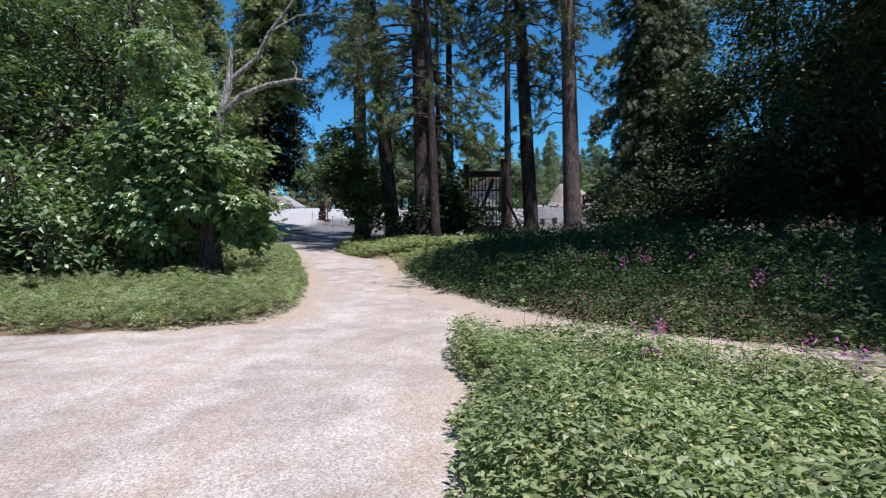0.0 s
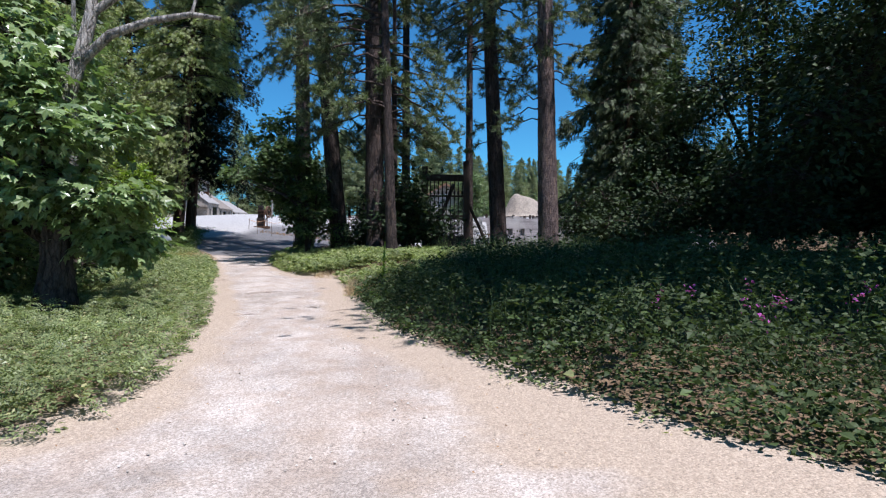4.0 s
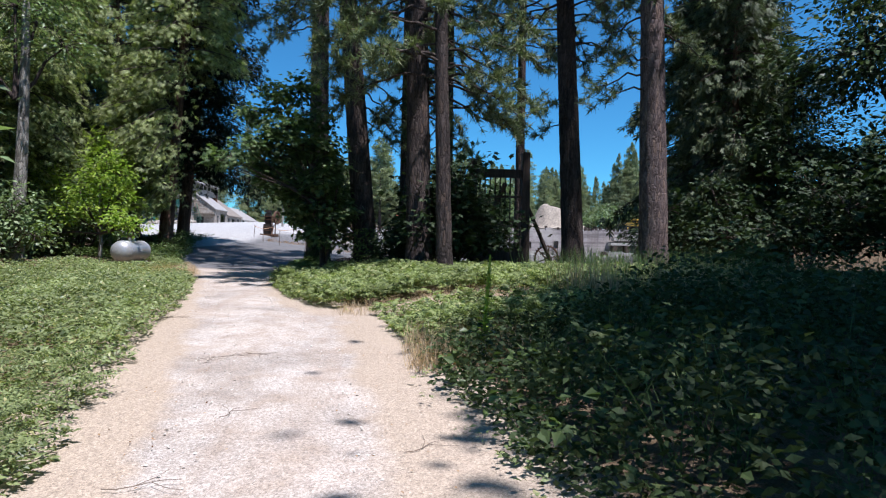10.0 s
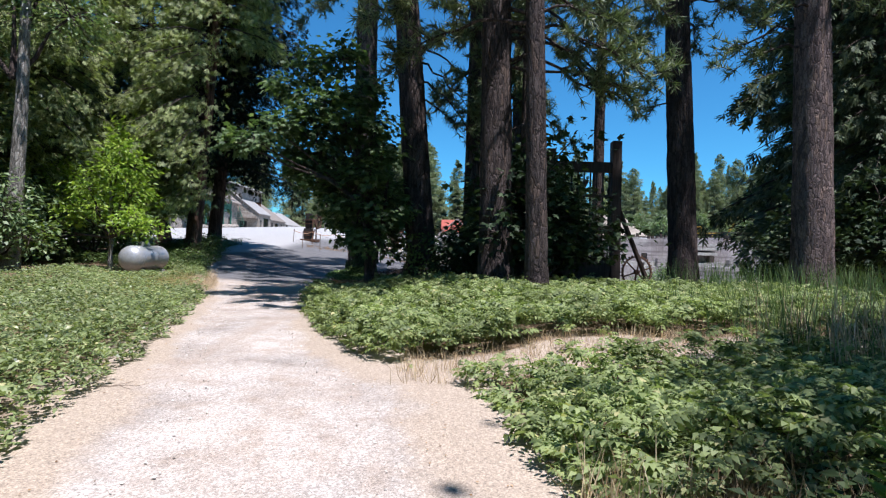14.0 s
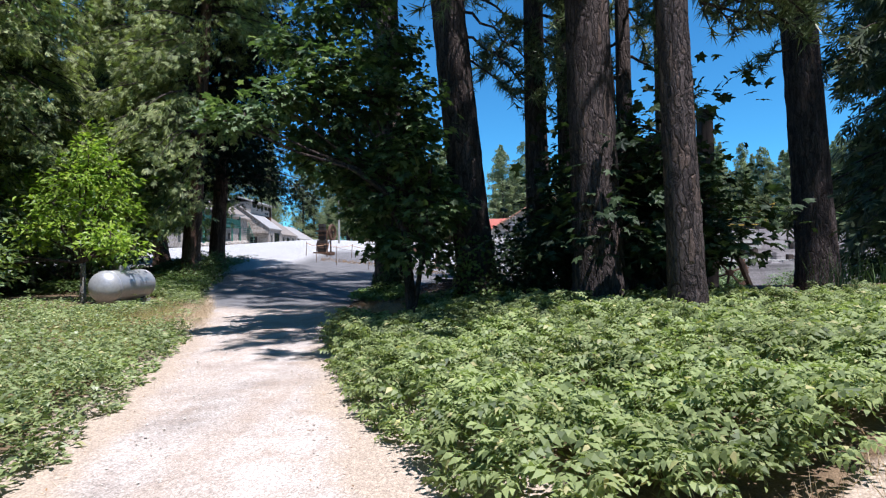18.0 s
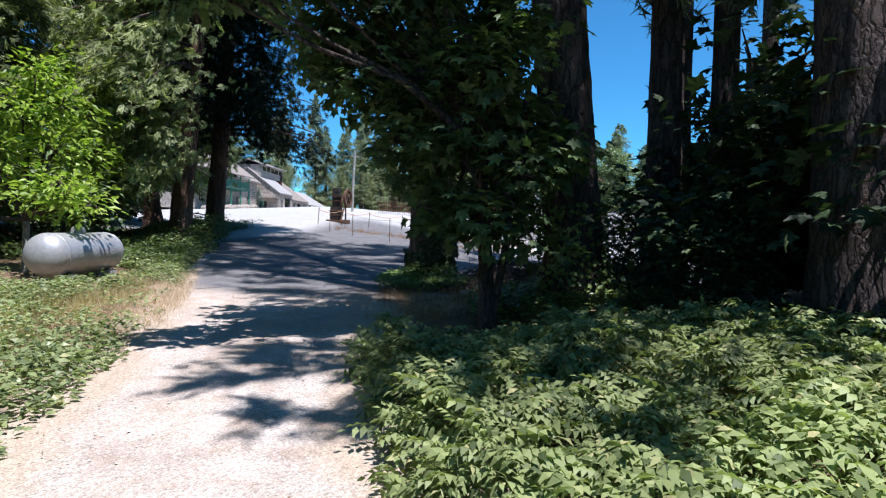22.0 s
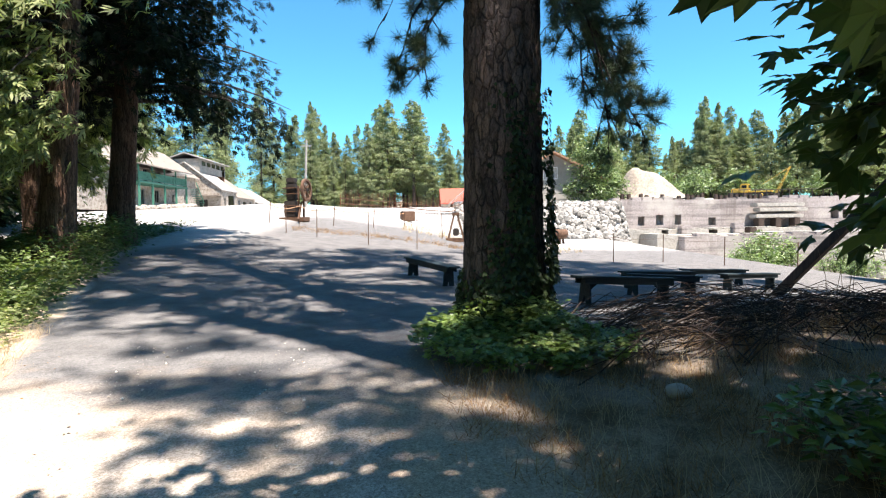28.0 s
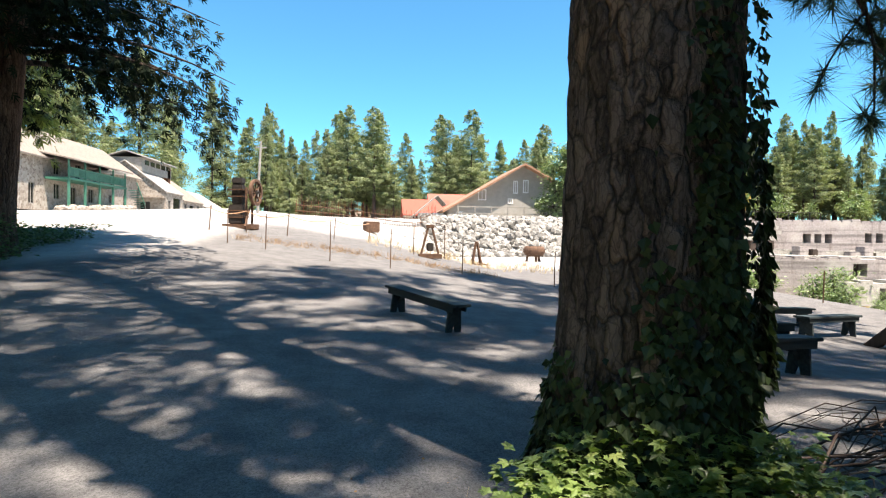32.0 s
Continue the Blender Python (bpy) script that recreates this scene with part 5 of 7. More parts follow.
blades("dry_grass", "bleached dry grass beside the track", x, y, .06, .26, STRAW, 6, .7, width=.8)
x, y = sample(9000, -14, -8, 27, 41, lambda x, y: (left_edge(x, y) > .5) * smooth(.0, .5, wobble(x, y, .8) + .3 * wobble(y, x, 2.1)) * tank_spot(x, y) * .8)
blades("dry_grass", "yellowing grass through the ground cover", x, y, .2, .48, YELLOW_GRASS, 4, .4, width=.6)
x, y = sample(6000, -3, 8, 23.5, 29, lambda x, y: np.clip(bare(x, y), 0, 1))
blades("dry_grass", "dry grass in a bare patch of the ground cover", x, y, .1, .3, STRAW, 4)
x, y = sample(700, -1, 10, 8, 24, lambda x, y: (mound(x, y) > .8) * .7)
blades("tall_grass", "tall seeding grass growing through the brambles", x, y, .6, 1.25, GREEN_GRASS, 5, .22, width=.4)
x, y = sample(900, 1.5, 9, 21, 26, lambda x, y: .8 + 0 * x)
blades("tall_grass", "tall half-dry grass beside the brambles", x, y, .5, 1.15, STRAW, 5, .16, width=.5)
x, y = sample(900, 1.5, 10, 20.5, 30, lambda x, y: .8 + 0 * x)
blades("tall_grass", "tall green grass beside the brambles", x, y, .5, 1.2, GREEN_GRASS, 5, .16, width=.5)
x, y = sample(500, 4, 10, 31, 36, lambda x, y: .8 + 0 * x)
blades("tall_grass", "tall weeds at the pines' feet", x, y, .5, 1.3, GREEN_GRASS, 5, .14, width=.7)
x, y = sample(800, .6, 7, 2.0, 7.2, lambda x, y: (patch(x, y) > .1) * (x > .6) * .6)
blades("tall_grass", "thin grass stalks in the leafy cover", x, y, .4, .85, GREEN_GRASS, 3, .2, width=.5)


def flowers(name, x, y, h):
    n = len(x)
    p = np.repeat(np.stack([x, y, height(x, y) + h], 1), 14, 0) + RNG.normal(0, .035, (n * 14, 3)) * [1, 1, 1.6]
    return thing(name, "purple-pink sweet pea flowers above the leaves", "flowers", kind="stuff",
                 mesh=np_mesh(name, *scatter(*OVATE, p, sphere_dirs(n * 14), sphere_dirs(n * 14), .045), PETAL))


x, y = sample(70, 1.6, 5, 2.8, 6.2, lambda x, y: .6 * (patch(x, y) > .1) * (patch(x, y) < 1.4))
flowers("flowers", x, y, .56)
x, y = sample(26, 2.4, 6.5, 8, 12.5, lambda x, y: .8 * (mound(x, y) > .2))
flowers("flowers", x, y, .8)

x, y = sample(420, -1.6, -.1, 20.0, 22.0, lambda x, y: (x > road_right(y) + .1) * .8)
blades("dry_grass", "clump of brown dead grass at the track's edge", x, y, .15, .5, STRAW, 5, .3)

# Thin undergrowth through the woods on both sides.
def under(x, y):
    side = np.maximum(smooth(-12, -15, x) * (y > 9.5), np.maximum(smooth(10.5, 13, x + .8 * wobble(x, y, .5)), smooth(1.2, -.2, y + .5 * wobble(x, y, .8)) * (x > .8)))
    return side * smooth(-.35, .5, wobble(x, y, .45)) * (x > road_left(y) - 60) * np.where(x < 0, road_left(y) - x > .6, 1)


x, y = sample(15000, -34, 34, -6, 50, under)
plants("undergrowth", "thin dull green undergrowth on the floor of the woods", x, y, .3 + .12 * wobble(x, y, 1.1), 5, RHOMB, .15, LEAF_BRAMBLE, .2, .14)

# A tall mullein stalk at the edge of the brambles.
mull = thing("mullein", "tall pale green mullein stalk beside the track", "plant", at=pose(-.62, 20.65, hz(-.62, 20.65)))
part("stalk", pipe_mesh("stalk", [(np.array([(0, 0, 0), (.01, 0, .5), (.05, 0, 1.0), (.07, 0, 1.35)]), np.array([.016, .022, .026, .01]))], LEAF_BRIGHT), None, mull)
k = 46
zz = np.linspace(.05, 1.2, k)
aa = np.arange(k) * 2.4
P = np.stack([.05 * zz, 0 * zz, zz], 1)
part("leaves", np_mesh("leaves", *scatter(*OVATE, P, np.stack([np.cos(aa), np.sin(aa), .5 + 0 * aa], 1), np.tile([0, 0, 1.0], (k, 1)), np.linspace(.24, .06, k)), LEAF_BRIGHT), None, mull)

# Ivy on the great pine's foot and trunk.
n = 30000
a = RNG.uniform(0, 2 * np.pi, n)
z = 3.2 * RNG.random(n) ** 1.6
keep = RNG.random(n) < np.clip(1.1 - z / .8, 0.0, 1) * .7 + np.clip(1.6 * np.cos(a + .75) - .25, 0, 1) * np.clip(1.35 - z / 2.5, 0, 1) * smooth(-.5, .3, wobble(a * 2, z, 2.2))
a, z = a[keep], z[keep]
r = .55 + .16 * np.exp(-z / .45) - .028 * z + .05 * RNG.random(len(z)) + .10 * np.clip(np.cos(a + .1), 0, 1) * (z > .7)
pos = np.stack([r * np.cos(a), r * np.sin(a), z], 1)
d = np.stack([np.cos(a) * .35, np.sin(a) * .35, -.8 + 0 * a], 1) + RNG.normal(0, .35, (len(a), 3))
nrm = np.stack([np.cos(a), np.sin(a), .35 + 0 * a], 1) + RNG.normal(0, .3, (len(a), 3))
thing("ivy", "dark ivy climbing the pine trunk", "ivy", kind="stuff", at=pose(-5.93, 42.4, hz(-5.93, 42.4)), mesh=np_mesh("ivy", *scatter(*OVATE_WIDE, pos, d, nrm, .075 * RNG.uniform(.6, 1.25, len(a))), LEAF_IVY_SHADED))


def ivy_bed(x, y):
    return (np.hypot((x + 6.15) / .92, (y - 41.3) / 1.1) < 1 + .12 * wobble(x, y, 3)) | (np.hypot((x + 5.45) / .55, (y - 40.6) / .65) < 1)


x, y = sample(2600, -7.8, -4.2, 39.4, 42.8, ivy_bed)
plants("ivy", "sunlit ivy spilling round the pine's foot", x, y, .22 + .35 * np.exp(-((x + 6) ** 2 + (y - 42.1) ** 2) / .8) + .05 * wobble(x, y, 3), 6, MAPLE, .10, LEAF_IVY, .5, .06, "ivy")
x, y = sample(1500, -5.4, -1.5, 35.8, 38.4, lambda x, y: (x > road_right(y) + .9) * (x > -4.9) * .8)
plants("ground_cover", "shaded ivy and weeds under the maple", x, y, .3 + 0 * x, 5, OVATE, .11, LEAF_IVY, .3, .08)
x, y = sample(15000, -7.8, -1, 36.6, 41.6, lambda x, y: smooth(-.1, .5, x - road_right(y)) * (1 - .8 * ivy_bed(x, y)) * smooth(-.35, .35, wobble(x, y, 2.6) + .5 * wobble(y, x, 6)))
blades("dry_grass", "matted brown dry straw between pine and maple", x, y, .05, .22, BROWN_STRAW, 5, 1.2, width=1.0)
x, y = sample(2600, -7.6, -1, 36.8, 41.4, lambda x, y: smooth(.1, .6, x - road_right(y)) * (1 - ivy_bed(x, y)))
blades("dry_grass", "upright dry grass stalks between pine and maple", x, y, .12, .32, STRAW, 3, .4, width=.5)
x, y = sample(9000, -20, -13, 44, 60, lambda x, y: smooth(-1.0, -.2, road_left(y) - x - .9 * smooth(50, 45, y)) * .9)
plants("ground_cover", "shaded green undergrowth round the cedars", x, y, .4 + .12 * wobble(x, y) + .85 * np.exp(-((x + 15.9) ** 2 / 3.2 + (y - 51.6) ** 2 / 8)), 6, RHOMB, .13, LEAF_BRAMBLE, .1, .14)

n = 1300
a, z = RNG.uniform(0, 2 * np.pi, n), 1.7 * RNG.random(n) ** 1.5
r = .5 + .14 * np.exp(-z / .45) + .08 * RNG.random(n)
pos = np.stack([r * np.cos(a) - .085 * z, r * np.sin(a), z], 1)
d = np.stack([np.cos(a) * .35, np.sin(a) * .35, -.8 + 0 * a], 1) + RNG.normal(0, .35, (n, 3))
nrm = np.stack([np.cos(a), np.sin(a), .35 + 0 * a], 1) + RNG.normal(0, .3, (n, 3))
thing("ivy", "dark ivy climbing the leaning pine", "ivy", kind="stuff", at=pose(-3.15, 37.3, hz(-3.15, 37.3)), mesh=np_mesh("ivy", *scatter(*MAPLE, pos, d, nrm, .12 * RNG.uniform(.6, 1.2, n)), LEAF_IVY))

# The heap of dead vines and branches behind the pine.
runs = []
for i in range(400):
    c = np.array([RNG.uniform(-4.8, -.3), RNG.uniform(40.0, 42.4), 0])
    a = RNG.uniform(-.5, .5) + (0 if RNG.random() < .7 else 1.5)
    L = RNG.uniform(.4, 1.3)
    u = np.array([math.cos(a), math.sin(a), 0])
    t = np.linspace(-1, 1, 7)[:, None]
    P = c + u * t * L + np.array([0, 0, 1]) * (RNG.uniform(.04, .34) * (1 - t ** 2) + .05) + RNG.normal(0, .05, (7, 3))
    P[:, 2] += height(P[:, 0], P[:, 1])
    runs.append((P, np.linspace(RNG.uniform(.003, .010), .0025, 7)))
thing("brush_heap", "tangled heap of dead dark-brown vines and branches", "brush", mesh=pipe_mesh("brush_heap", runs[:350], TWIG, 5), kind="stuff")
thing("brush_heap", "bleached dead vines lying on the brush heap", "brush", mesh=pipe_mesh("brush_heap", runs[350:], PALE_TWIG, 5), kind="stuff")
stump = bmesh.new()
bmesh.ops.create_icosphere(stump, subdivisions=3, radius=.085)
for v in stump.verts:
    v.co = Vector((v.co.x * 1.3, v.co.y * .9, v.co.z * .75)) * (1 + .25 * noise.noise(v.co * 7))
me = bpy.data.meshes.new("pale_stone")
stump.to_mesh(me)
stump.free()
me.materials.append(PALE_STONE)
thing("pale_stone", "pale rounded stone lying in dry grass", "stone", at=pose(-5.05, 39.2, hz(-5.05, 39.2) + .05), mesh=me)
runs = []
for x, y, L in ((-4.9, 36.9, 1.3), (-2.5, 41.0, .9), (-3.8, 38.5, 1.0), (-1.2, 42.4, 1.1), (-5.2, 39.6, .7), (-4.4, 39.2, .8)):
    for k in range(3):
        P = np.array([(x, y, 0), (x + .05 * k, y, L * .5), (x + .18 * k - .1, y + .1, L)]) + RNG.normal(0, .04, (3, 3))
        P[:, 2] += hz(x, y)
        runs.append((P, np.array([.005, .004, .002])))
thing("dry_stalks", "thin bleached dry stalks standing in the shade", "stalks", mesh=pipe_mesh("dry_stalks", runs, PALE_TWIG, 4), kind="stuff")

# Dead twigs lying on the track.
for x, y, turn, L in ((-3.9, 20.9, 20, .5), (-4.1, 20.6, 75, .35), (-3.6, 21.0, -40, .4), (-3.3, 16.9, 10, .45), (-5.9, 24.3, 5, .5), (-1.5, 17.6, 30, .4), (-3.2, 18.4, 60, .3)):
    u = np.array([math.cos(radians(turn)), math.sin(radians(turn)), 0])
    v = np.array([-u[1], u[0], 0])
    P = np.array([u * L * t + v * .05 * math.sin(5 * t) for t in np.linspace(-.5, .5, 6)]) + [x, y, hz(x, y) + .012]
    Q = np.array([P[2], P[2] + u * .1 + v * .12, P[2] + u * .16 + v * .26])
    W = np.array([P[3], P[3] + u * .1 - v * .1, P[3] + u * .2 - v * .16])
    thing("twig", "small dead twig lying on the gravel", "twig", "twigs on the track", mesh=pipe_mesh("twig", [(P, np.linspace(.004, .002, 6)), (Q, np.array([.003, .002, .0015])), (W, np.array([.003, .002, .0015]))], PALE_TWIG, 5))

# Loose stones, twigs and fallen leaves on the track.
n = 9000
y = RNG.uniform(.5, 46, n)
u = RNG.random(n)
x = np.where(y > 9.2, road_left(y), -7) + u * (road_right(y) - np.where(y > 9.2, road_left(y), -7))
octa = np.array([(1, 0, 0), (-.9, .2, 0), (0, 1.1, .1), (.1, -1, 0), (0, 0, .7), (0, .1, -.6)], float)
of = np.array([(0, 2, 4), (2, 1, 4), (1, 3, 4), (3, 0, 4), (2, 0, 5), (1, 2, 5), (3, 1, 5), (0, 3, 5)])
s = .005 + .014 * RNG.random(n) ** 4
thing("loose_stones", "small loose pale stones on the gravel track", "stones", kind="stuff",
      mesh=np_mesh("loose_stones", *scatter(octa, of, np.stack([x, y, height(x, y) - .02 + s * .2], 1), sphere_dirs(n) * [1, 1, .1], np.tile([0, 0, 1.0], (n, 1)), s), PEBBLE))
n = 600
y = RNG.uniform(9, 43, n)
x = np.where(RNG.random(n) < .5, road_left(y) + np.abs(RNG.normal(0, .5, n)), road_right(y) - np.abs(RNG.normal(0, .5, n)))
thing("leaf_litter", "dry brown leaves and twigs along the verges", "litter", kind="stuff",
      mesh=np_mesh("leaf_litter", *scatter(*OVATE, np.stack([x, y, height(x, y) + .012], 1), RNG.normal(0, 1, (n, 3)) * [1, 1, .15], np.array([0, 0, 1.0]) + RNG.normal(0, .3, (n, 3)), .03), BROWN_STRAW))


# ---- the tank on the left ----
def lathe(profile, sides=40):
    """A turned body about x: (along, radius) pairs."""
    P = np.array([(a, 0, 0) for a, _ in profile], float)
    V = []
    for (a, r) in profile:
        for k in range(sides):
            t = 2 * math.pi * k / sides
            V.append((a, r * math.cos(t), r * math.sin(t)))
    F = [(i * sides + k, i * sides + (k + 1) % sides, (i + 1) * sides + (k + 1) % sides, (i + 1) * sides + k) for i in range(len(P) - 1) for k in range(sides)]
    return np.array(V), np.array(F)


TX, TY = -14.25, 41.0
tz = hz(TX, TY)
tank = thing("propane_tank", "silver-grey cylindrical gas tank on concrete blocks", "tank", at=pose(TX, TY, tz, 0, 0, 96))
R = .48
prof = [(-1.53 + R * .75 * (1 - math.cos(a)), R * math.sin(a) + 1e-4) for a in np.linspace(0, math.pi / 2, 10)]
prof += [(-a, r) for a, r in prof[::-1]]
V, F = lathe(prof)
part("body", np_mesh("body", V + [0, 0, .66], F, TANK_PAINT, True), None, tank)
for s in (-1.15, 1.15):
    ring = lathe([(s - .02, R), (s - .02, R + .006), (s + .02, R + .006), (s + .02, R)])
    part("weld_seam", np_mesh("weld_seam", ring[0] + [0, 0, .66], ring[1], TANK_PAINT, True), None, tank)
dome = bmesh.new()
bmesh.ops.create_cone(dome, cap_ends=True, segments=20, radius1=.17, radius2=.14, depth=.16, matrix=pose(0, 0, 1.2))
bmesh.ops.bevel(dome, geom=dome.edges[:], offset=.02, segments=2, affect="EDGES")
part("valve_dome", dome, TANK_PAINT, tank)
for s in (-1, 1):
    part("foot_plate", boxes(((s * .85 - .05, -.26, .1), (s * .85 + .05, .26, .32)), bevel=.015), IRON, tank)


def solid(name, bm, mat, label, category, group="", at=None):
    """A thing that is one mesh."""
    me = bpy.data.meshes.new(name)
    bm.to_mesh(me)
    bm.free()
    me.materials.append(mat)
    return thing(name, label, category, group, at=at, mesh=me)


for s in (-1, 1):
    solid("concrete_block", boxes(((-.17, -.42, -.1), (.17, .42, .2)), bevel=.03), CONCRETE_PALE, "pale weathered concrete block under the tank", "block", "tank blocks",
          pose(TX, TY, tz, 0, 0, 96) @ pose(s * .85, 0, 0))


# ---- benches ----
def bench(x, y, turn, L=2.3):
    ob = thing("bench", "dark painted plank bench with notched board legs", "bench", "benches in the shade", at=pose(x, y, hz(x, y), 0, math.degrees(-math.atan2(hz(x + math.cos(radians(turn)), y + math.sin(radians(turn))) - hz(x, y), 1)), turn))
    part("seat", boxes(((-L / 2, -.16, .42), (L / 2, .16, .465)), bevel=.008), BENCH, ob)
    for s in (-1, 1):
        part("apron", boxes(((-L / 2 + .09, s * .125 - .012, .33), (L / 2 - .09, s * .125 + .012, .418)), bevel=.004), BENCH, ob)
        leg = bmesh.new()
        x0 = s * (L / 2 - .22)
        out = [(-.15, -.03), (-.05, -.03), (0, .14), (.05, -.03), (.15, -.03), (.108, .416), (-.108, .416)]
        vs = [leg.verts.new((x0 - .02, a, b)) for a, b in out]
        f = leg.faces.new(vs)
        r = bmesh.ops.extrude_face_region(leg, geom=[f])
        bmesh.ops.translate(leg, verts=[v for v in r["geom"] if isinstance(v, bmesh.types.BMVert)], vec=(.04, 0, 0))
        bmesh.ops.recalc_face_normals(leg, faces=leg.faces[:])
        part("leg", leg, BENCH, ob)
        br = bmesh.new()
        beam(br, (x0 - s * .03, 0, .2), (x0 - s * .3, 0, .41), .04, .06, .004)
        part("brace", br, BENCH, ob)
    return ob


for x, y, a, L in ((-6.8, 48.5, -60, 2.05), (-3.35, 45.0, 24, 2.3), (-1.5, 47.7, 25, 2.3), (-.95, 49.3, 16, 2.2), (1.55, 51.2, 14, 2.2), (1.95, 50.1, 24, 2.2)):
    bench(x, y, a, L)

# ---- the old timber frame with its iron wheel ----
fz = hz(4.45, 41.8)
fr = thing("headframe", "tall dark weathered timber frame with iron bars", "frame", at=pose(4.42, 41.6, fz) @ Matrix.Scale(1.03, 4))
bm = bmesh.new(); beam(bm, (0, 0, -.2), (-.05, 0, 5.55), .42, .36, .02)
part("post", bm, TIMBER, fr)
bm = bmesh.new(); beam(bm, (-2.6, 0, -.2), (-2.6, 0, 5.2), .36, .34, .02)
part("post", bm, TIMBER, fr)
for z0, z1 in ((4.32, 4.72), (1.95, 2.25), (-.1, .95), (3.35, 3.45)):
    part("crossbeam", boxes(((-2.42, -.12, z0), (-.18, .12, z1)), bevel=.015), TIMBER, fr)
for i in range(9):
    x = -2.25 + i * .245
    part("bar", boxes(((x - .028, -.03, 2.2), (x + .028, .03, 4.4)), bevel=.006), IRON, fr)
    part("bar", boxes(((x - .028, -.03, .9), (x + .028, .03, 2.0)), bevel=.006), IRON, fr)
    c = bmesh.new(); bmesh.ops.create_cone(c, cap_ends=True, segments=10, radius1=.06, radius2=.06, depth=.16, matrix=pose(x, 0, 3.62))
    part("collar", c, IRON, fr)
bm = bmesh.new(); beam(bm, (1.75, .9, -.25), (.12, 0, 2.9), .14, .14, .01)
part("brace", bm, TIMBER, fr)
bm = bmesh.new(); beam(bm, (2.1, 49.4, -.45), (3.9, 44.5, 4.9), .2, .2, .015)
solid("leaning_beam", bm, TIMBER, "dark squared timber propped at a slant", "beam")


def gear(name, r, spokes, teeth, mat, label, category, at, rim=.06, width=.09):
    ob = thing(name, label, category, at=at)
    n = 48
    V, F = [], []
    for k in range(n):
        t = 2 * math.pi * k / n
        for rr, yy in ((r, -width / 2), (r, width / 2), (r - rim, width / 2), (r - rim, -width / 2)):
            V.append((rr * math.cos(t), yy, rr * math.sin(t)))
    F = [(k * 4 + j, ((k + 1) % n) * 4 + j, ((k + 1) % n) * 4 + (j + 1) % 4, k * 4 + (j + 1) % 4) for k in range(n) for j in range(4)]
    part("rim", np_mesh("rim", V, F, mat), None, ob)
    hub = bmesh.new()
    bmesh.ops.create_cone(hub, cap_ends=True, segments=16, radius1=r * .16, radius2=r * .16, depth=width * 1.8, matrix=pose(0, 0, 0, 90))
    part("hub", hub, mat, ob)
    for k in range(spokes):
        t = 2 * math.pi * k / spokes + .3
        bm = bmesh.new()
        beam(bm, (r * .14 * math.cos(t), 0, r * .14 * math.sin(t)), ((r - rim * .7) * math.cos(t), 0, (r - rim * .7) * math.sin(t)), .05, .06, .006, (0, 1, 0))
        part("spoke", bm, mat, ob)
    for k in range(teeth):
        t = 2 * math.pi * k / teeth
        bm = bmesh.new()
        beam(bm, ((r - .01) * math.cos(t), 0, (r - .01) * math.sin(t)), ((r + .06) * math.cos(t), 0, (r + .06) * math.sin(t)), .05, width * .9, 0, (0, 1, 0))
        part("tooth", bm, mat, ob)
    return ob


gear("cog_wheel", .72, 6, 30, RUST, "rusty spoked cog wheel leaning at the timber frame", "wheel", pose(6.1, 43.9, hz(6.1, 43.9) + .78, 0, 0, 12))

# ---- fence posts round the yard ----
for x, y, h in ((-12.85, 60.5, 1.2), (-11.3, 59.3, 1.2), (-9.0, 57.5, 1.25), (-7.1, 57.4, 1.25), (-4.6, 58.6, 1.2), (-1.0, 59.6, 1.3), (1.8, 60.6, 1.3), (4.4, 61.3, 1.3), (6.8, 60.3, 1.3), (9.2, 58.8, 1.2)):
    bm = bmesh.new()
    beam(bm, (0, 0, -.3), (.02, 0, h), .045, .03, .004)
    solid("fence_post", bm, RUST, "thin rusty iron fence post", "post", "thin fence posts", pose(x, y, hz(x, y)))
fence = [(-12.85, 60.5), (-11.3, 59.3), (-9.0, 57.5), (-7.1, 57.4), (-4.6, 58.6), (-1.0, 59.6), (1.8, 60.6), (4.4, 61.3), (6.8, 60.3), (9.2, 58.8)]
for k, (p, q) in enumerate(zip(fence, fence[1:])):
    a = np.array([p[0], p[1], hz(*p) + 1.12])
    b = np.array([q[0], q[1], hz(*q) + 1.12])
    thing("cable", "thin slack cable between fence posts", "cable", "fence cables", mesh=pipe_mesh("cable", [(bough(a, b, -.09, 7), .006)], RUST, 5))

# ---- the rusty machine with a flywheel ----
mx, my = -13.7, 66.8
mz = hz(mx, my)
mach = thing("old_machine", "tall rusty mining machine with an upright flywheel", "machine", at=pose(mx, my, mz, 0, 0, -13) @ Matrix.Scale(.88, 4))
part("skid", boxes(((-.9, -.5, -.1), (.7, .5, .18)), bevel=.02), RUST, mach)
part("lower_body", boxes(((-.62, -.36, .18), (.12, .36, 1.2)), bevel=.05), IRON, mach)
part("upper_body", boxes(((-.5, -.28, 1.2), (.05, .28, 2.3)), bevel=.06), IRON, mach)
part("head", boxes(((-.5, -.26, 2.3), (.05, .26, 2.62)), bevel=.05), IRON, mach)
for z in (.5, .85, 1.6, 1.95):
    part("flange", boxes(((-.68, -.4, z), (.18, .4, z + .06)), bevel=.015), RUST, mach)
for dy in (-.36, .36):
    part("column", boxes(((.32, dy - .05, .1), (.42, dy + .05, 2.1)), bevel=.01), RUST, mach)
part("axle", boxes(((-.2, -.06, 1.79), (.95, .06, 1.91)), bevel=.03), IRON, mach)
ring = lathe([(.64, .56), (.64, .7), (.8, .7), (.8, .56), (.64, .56)], 36)
part("flywheel_rim", np_mesh("flywheel_rim", ring[0] + [0, 0, 1.85], ring[1], RUST), None, mach, "rusty flywheel rim")
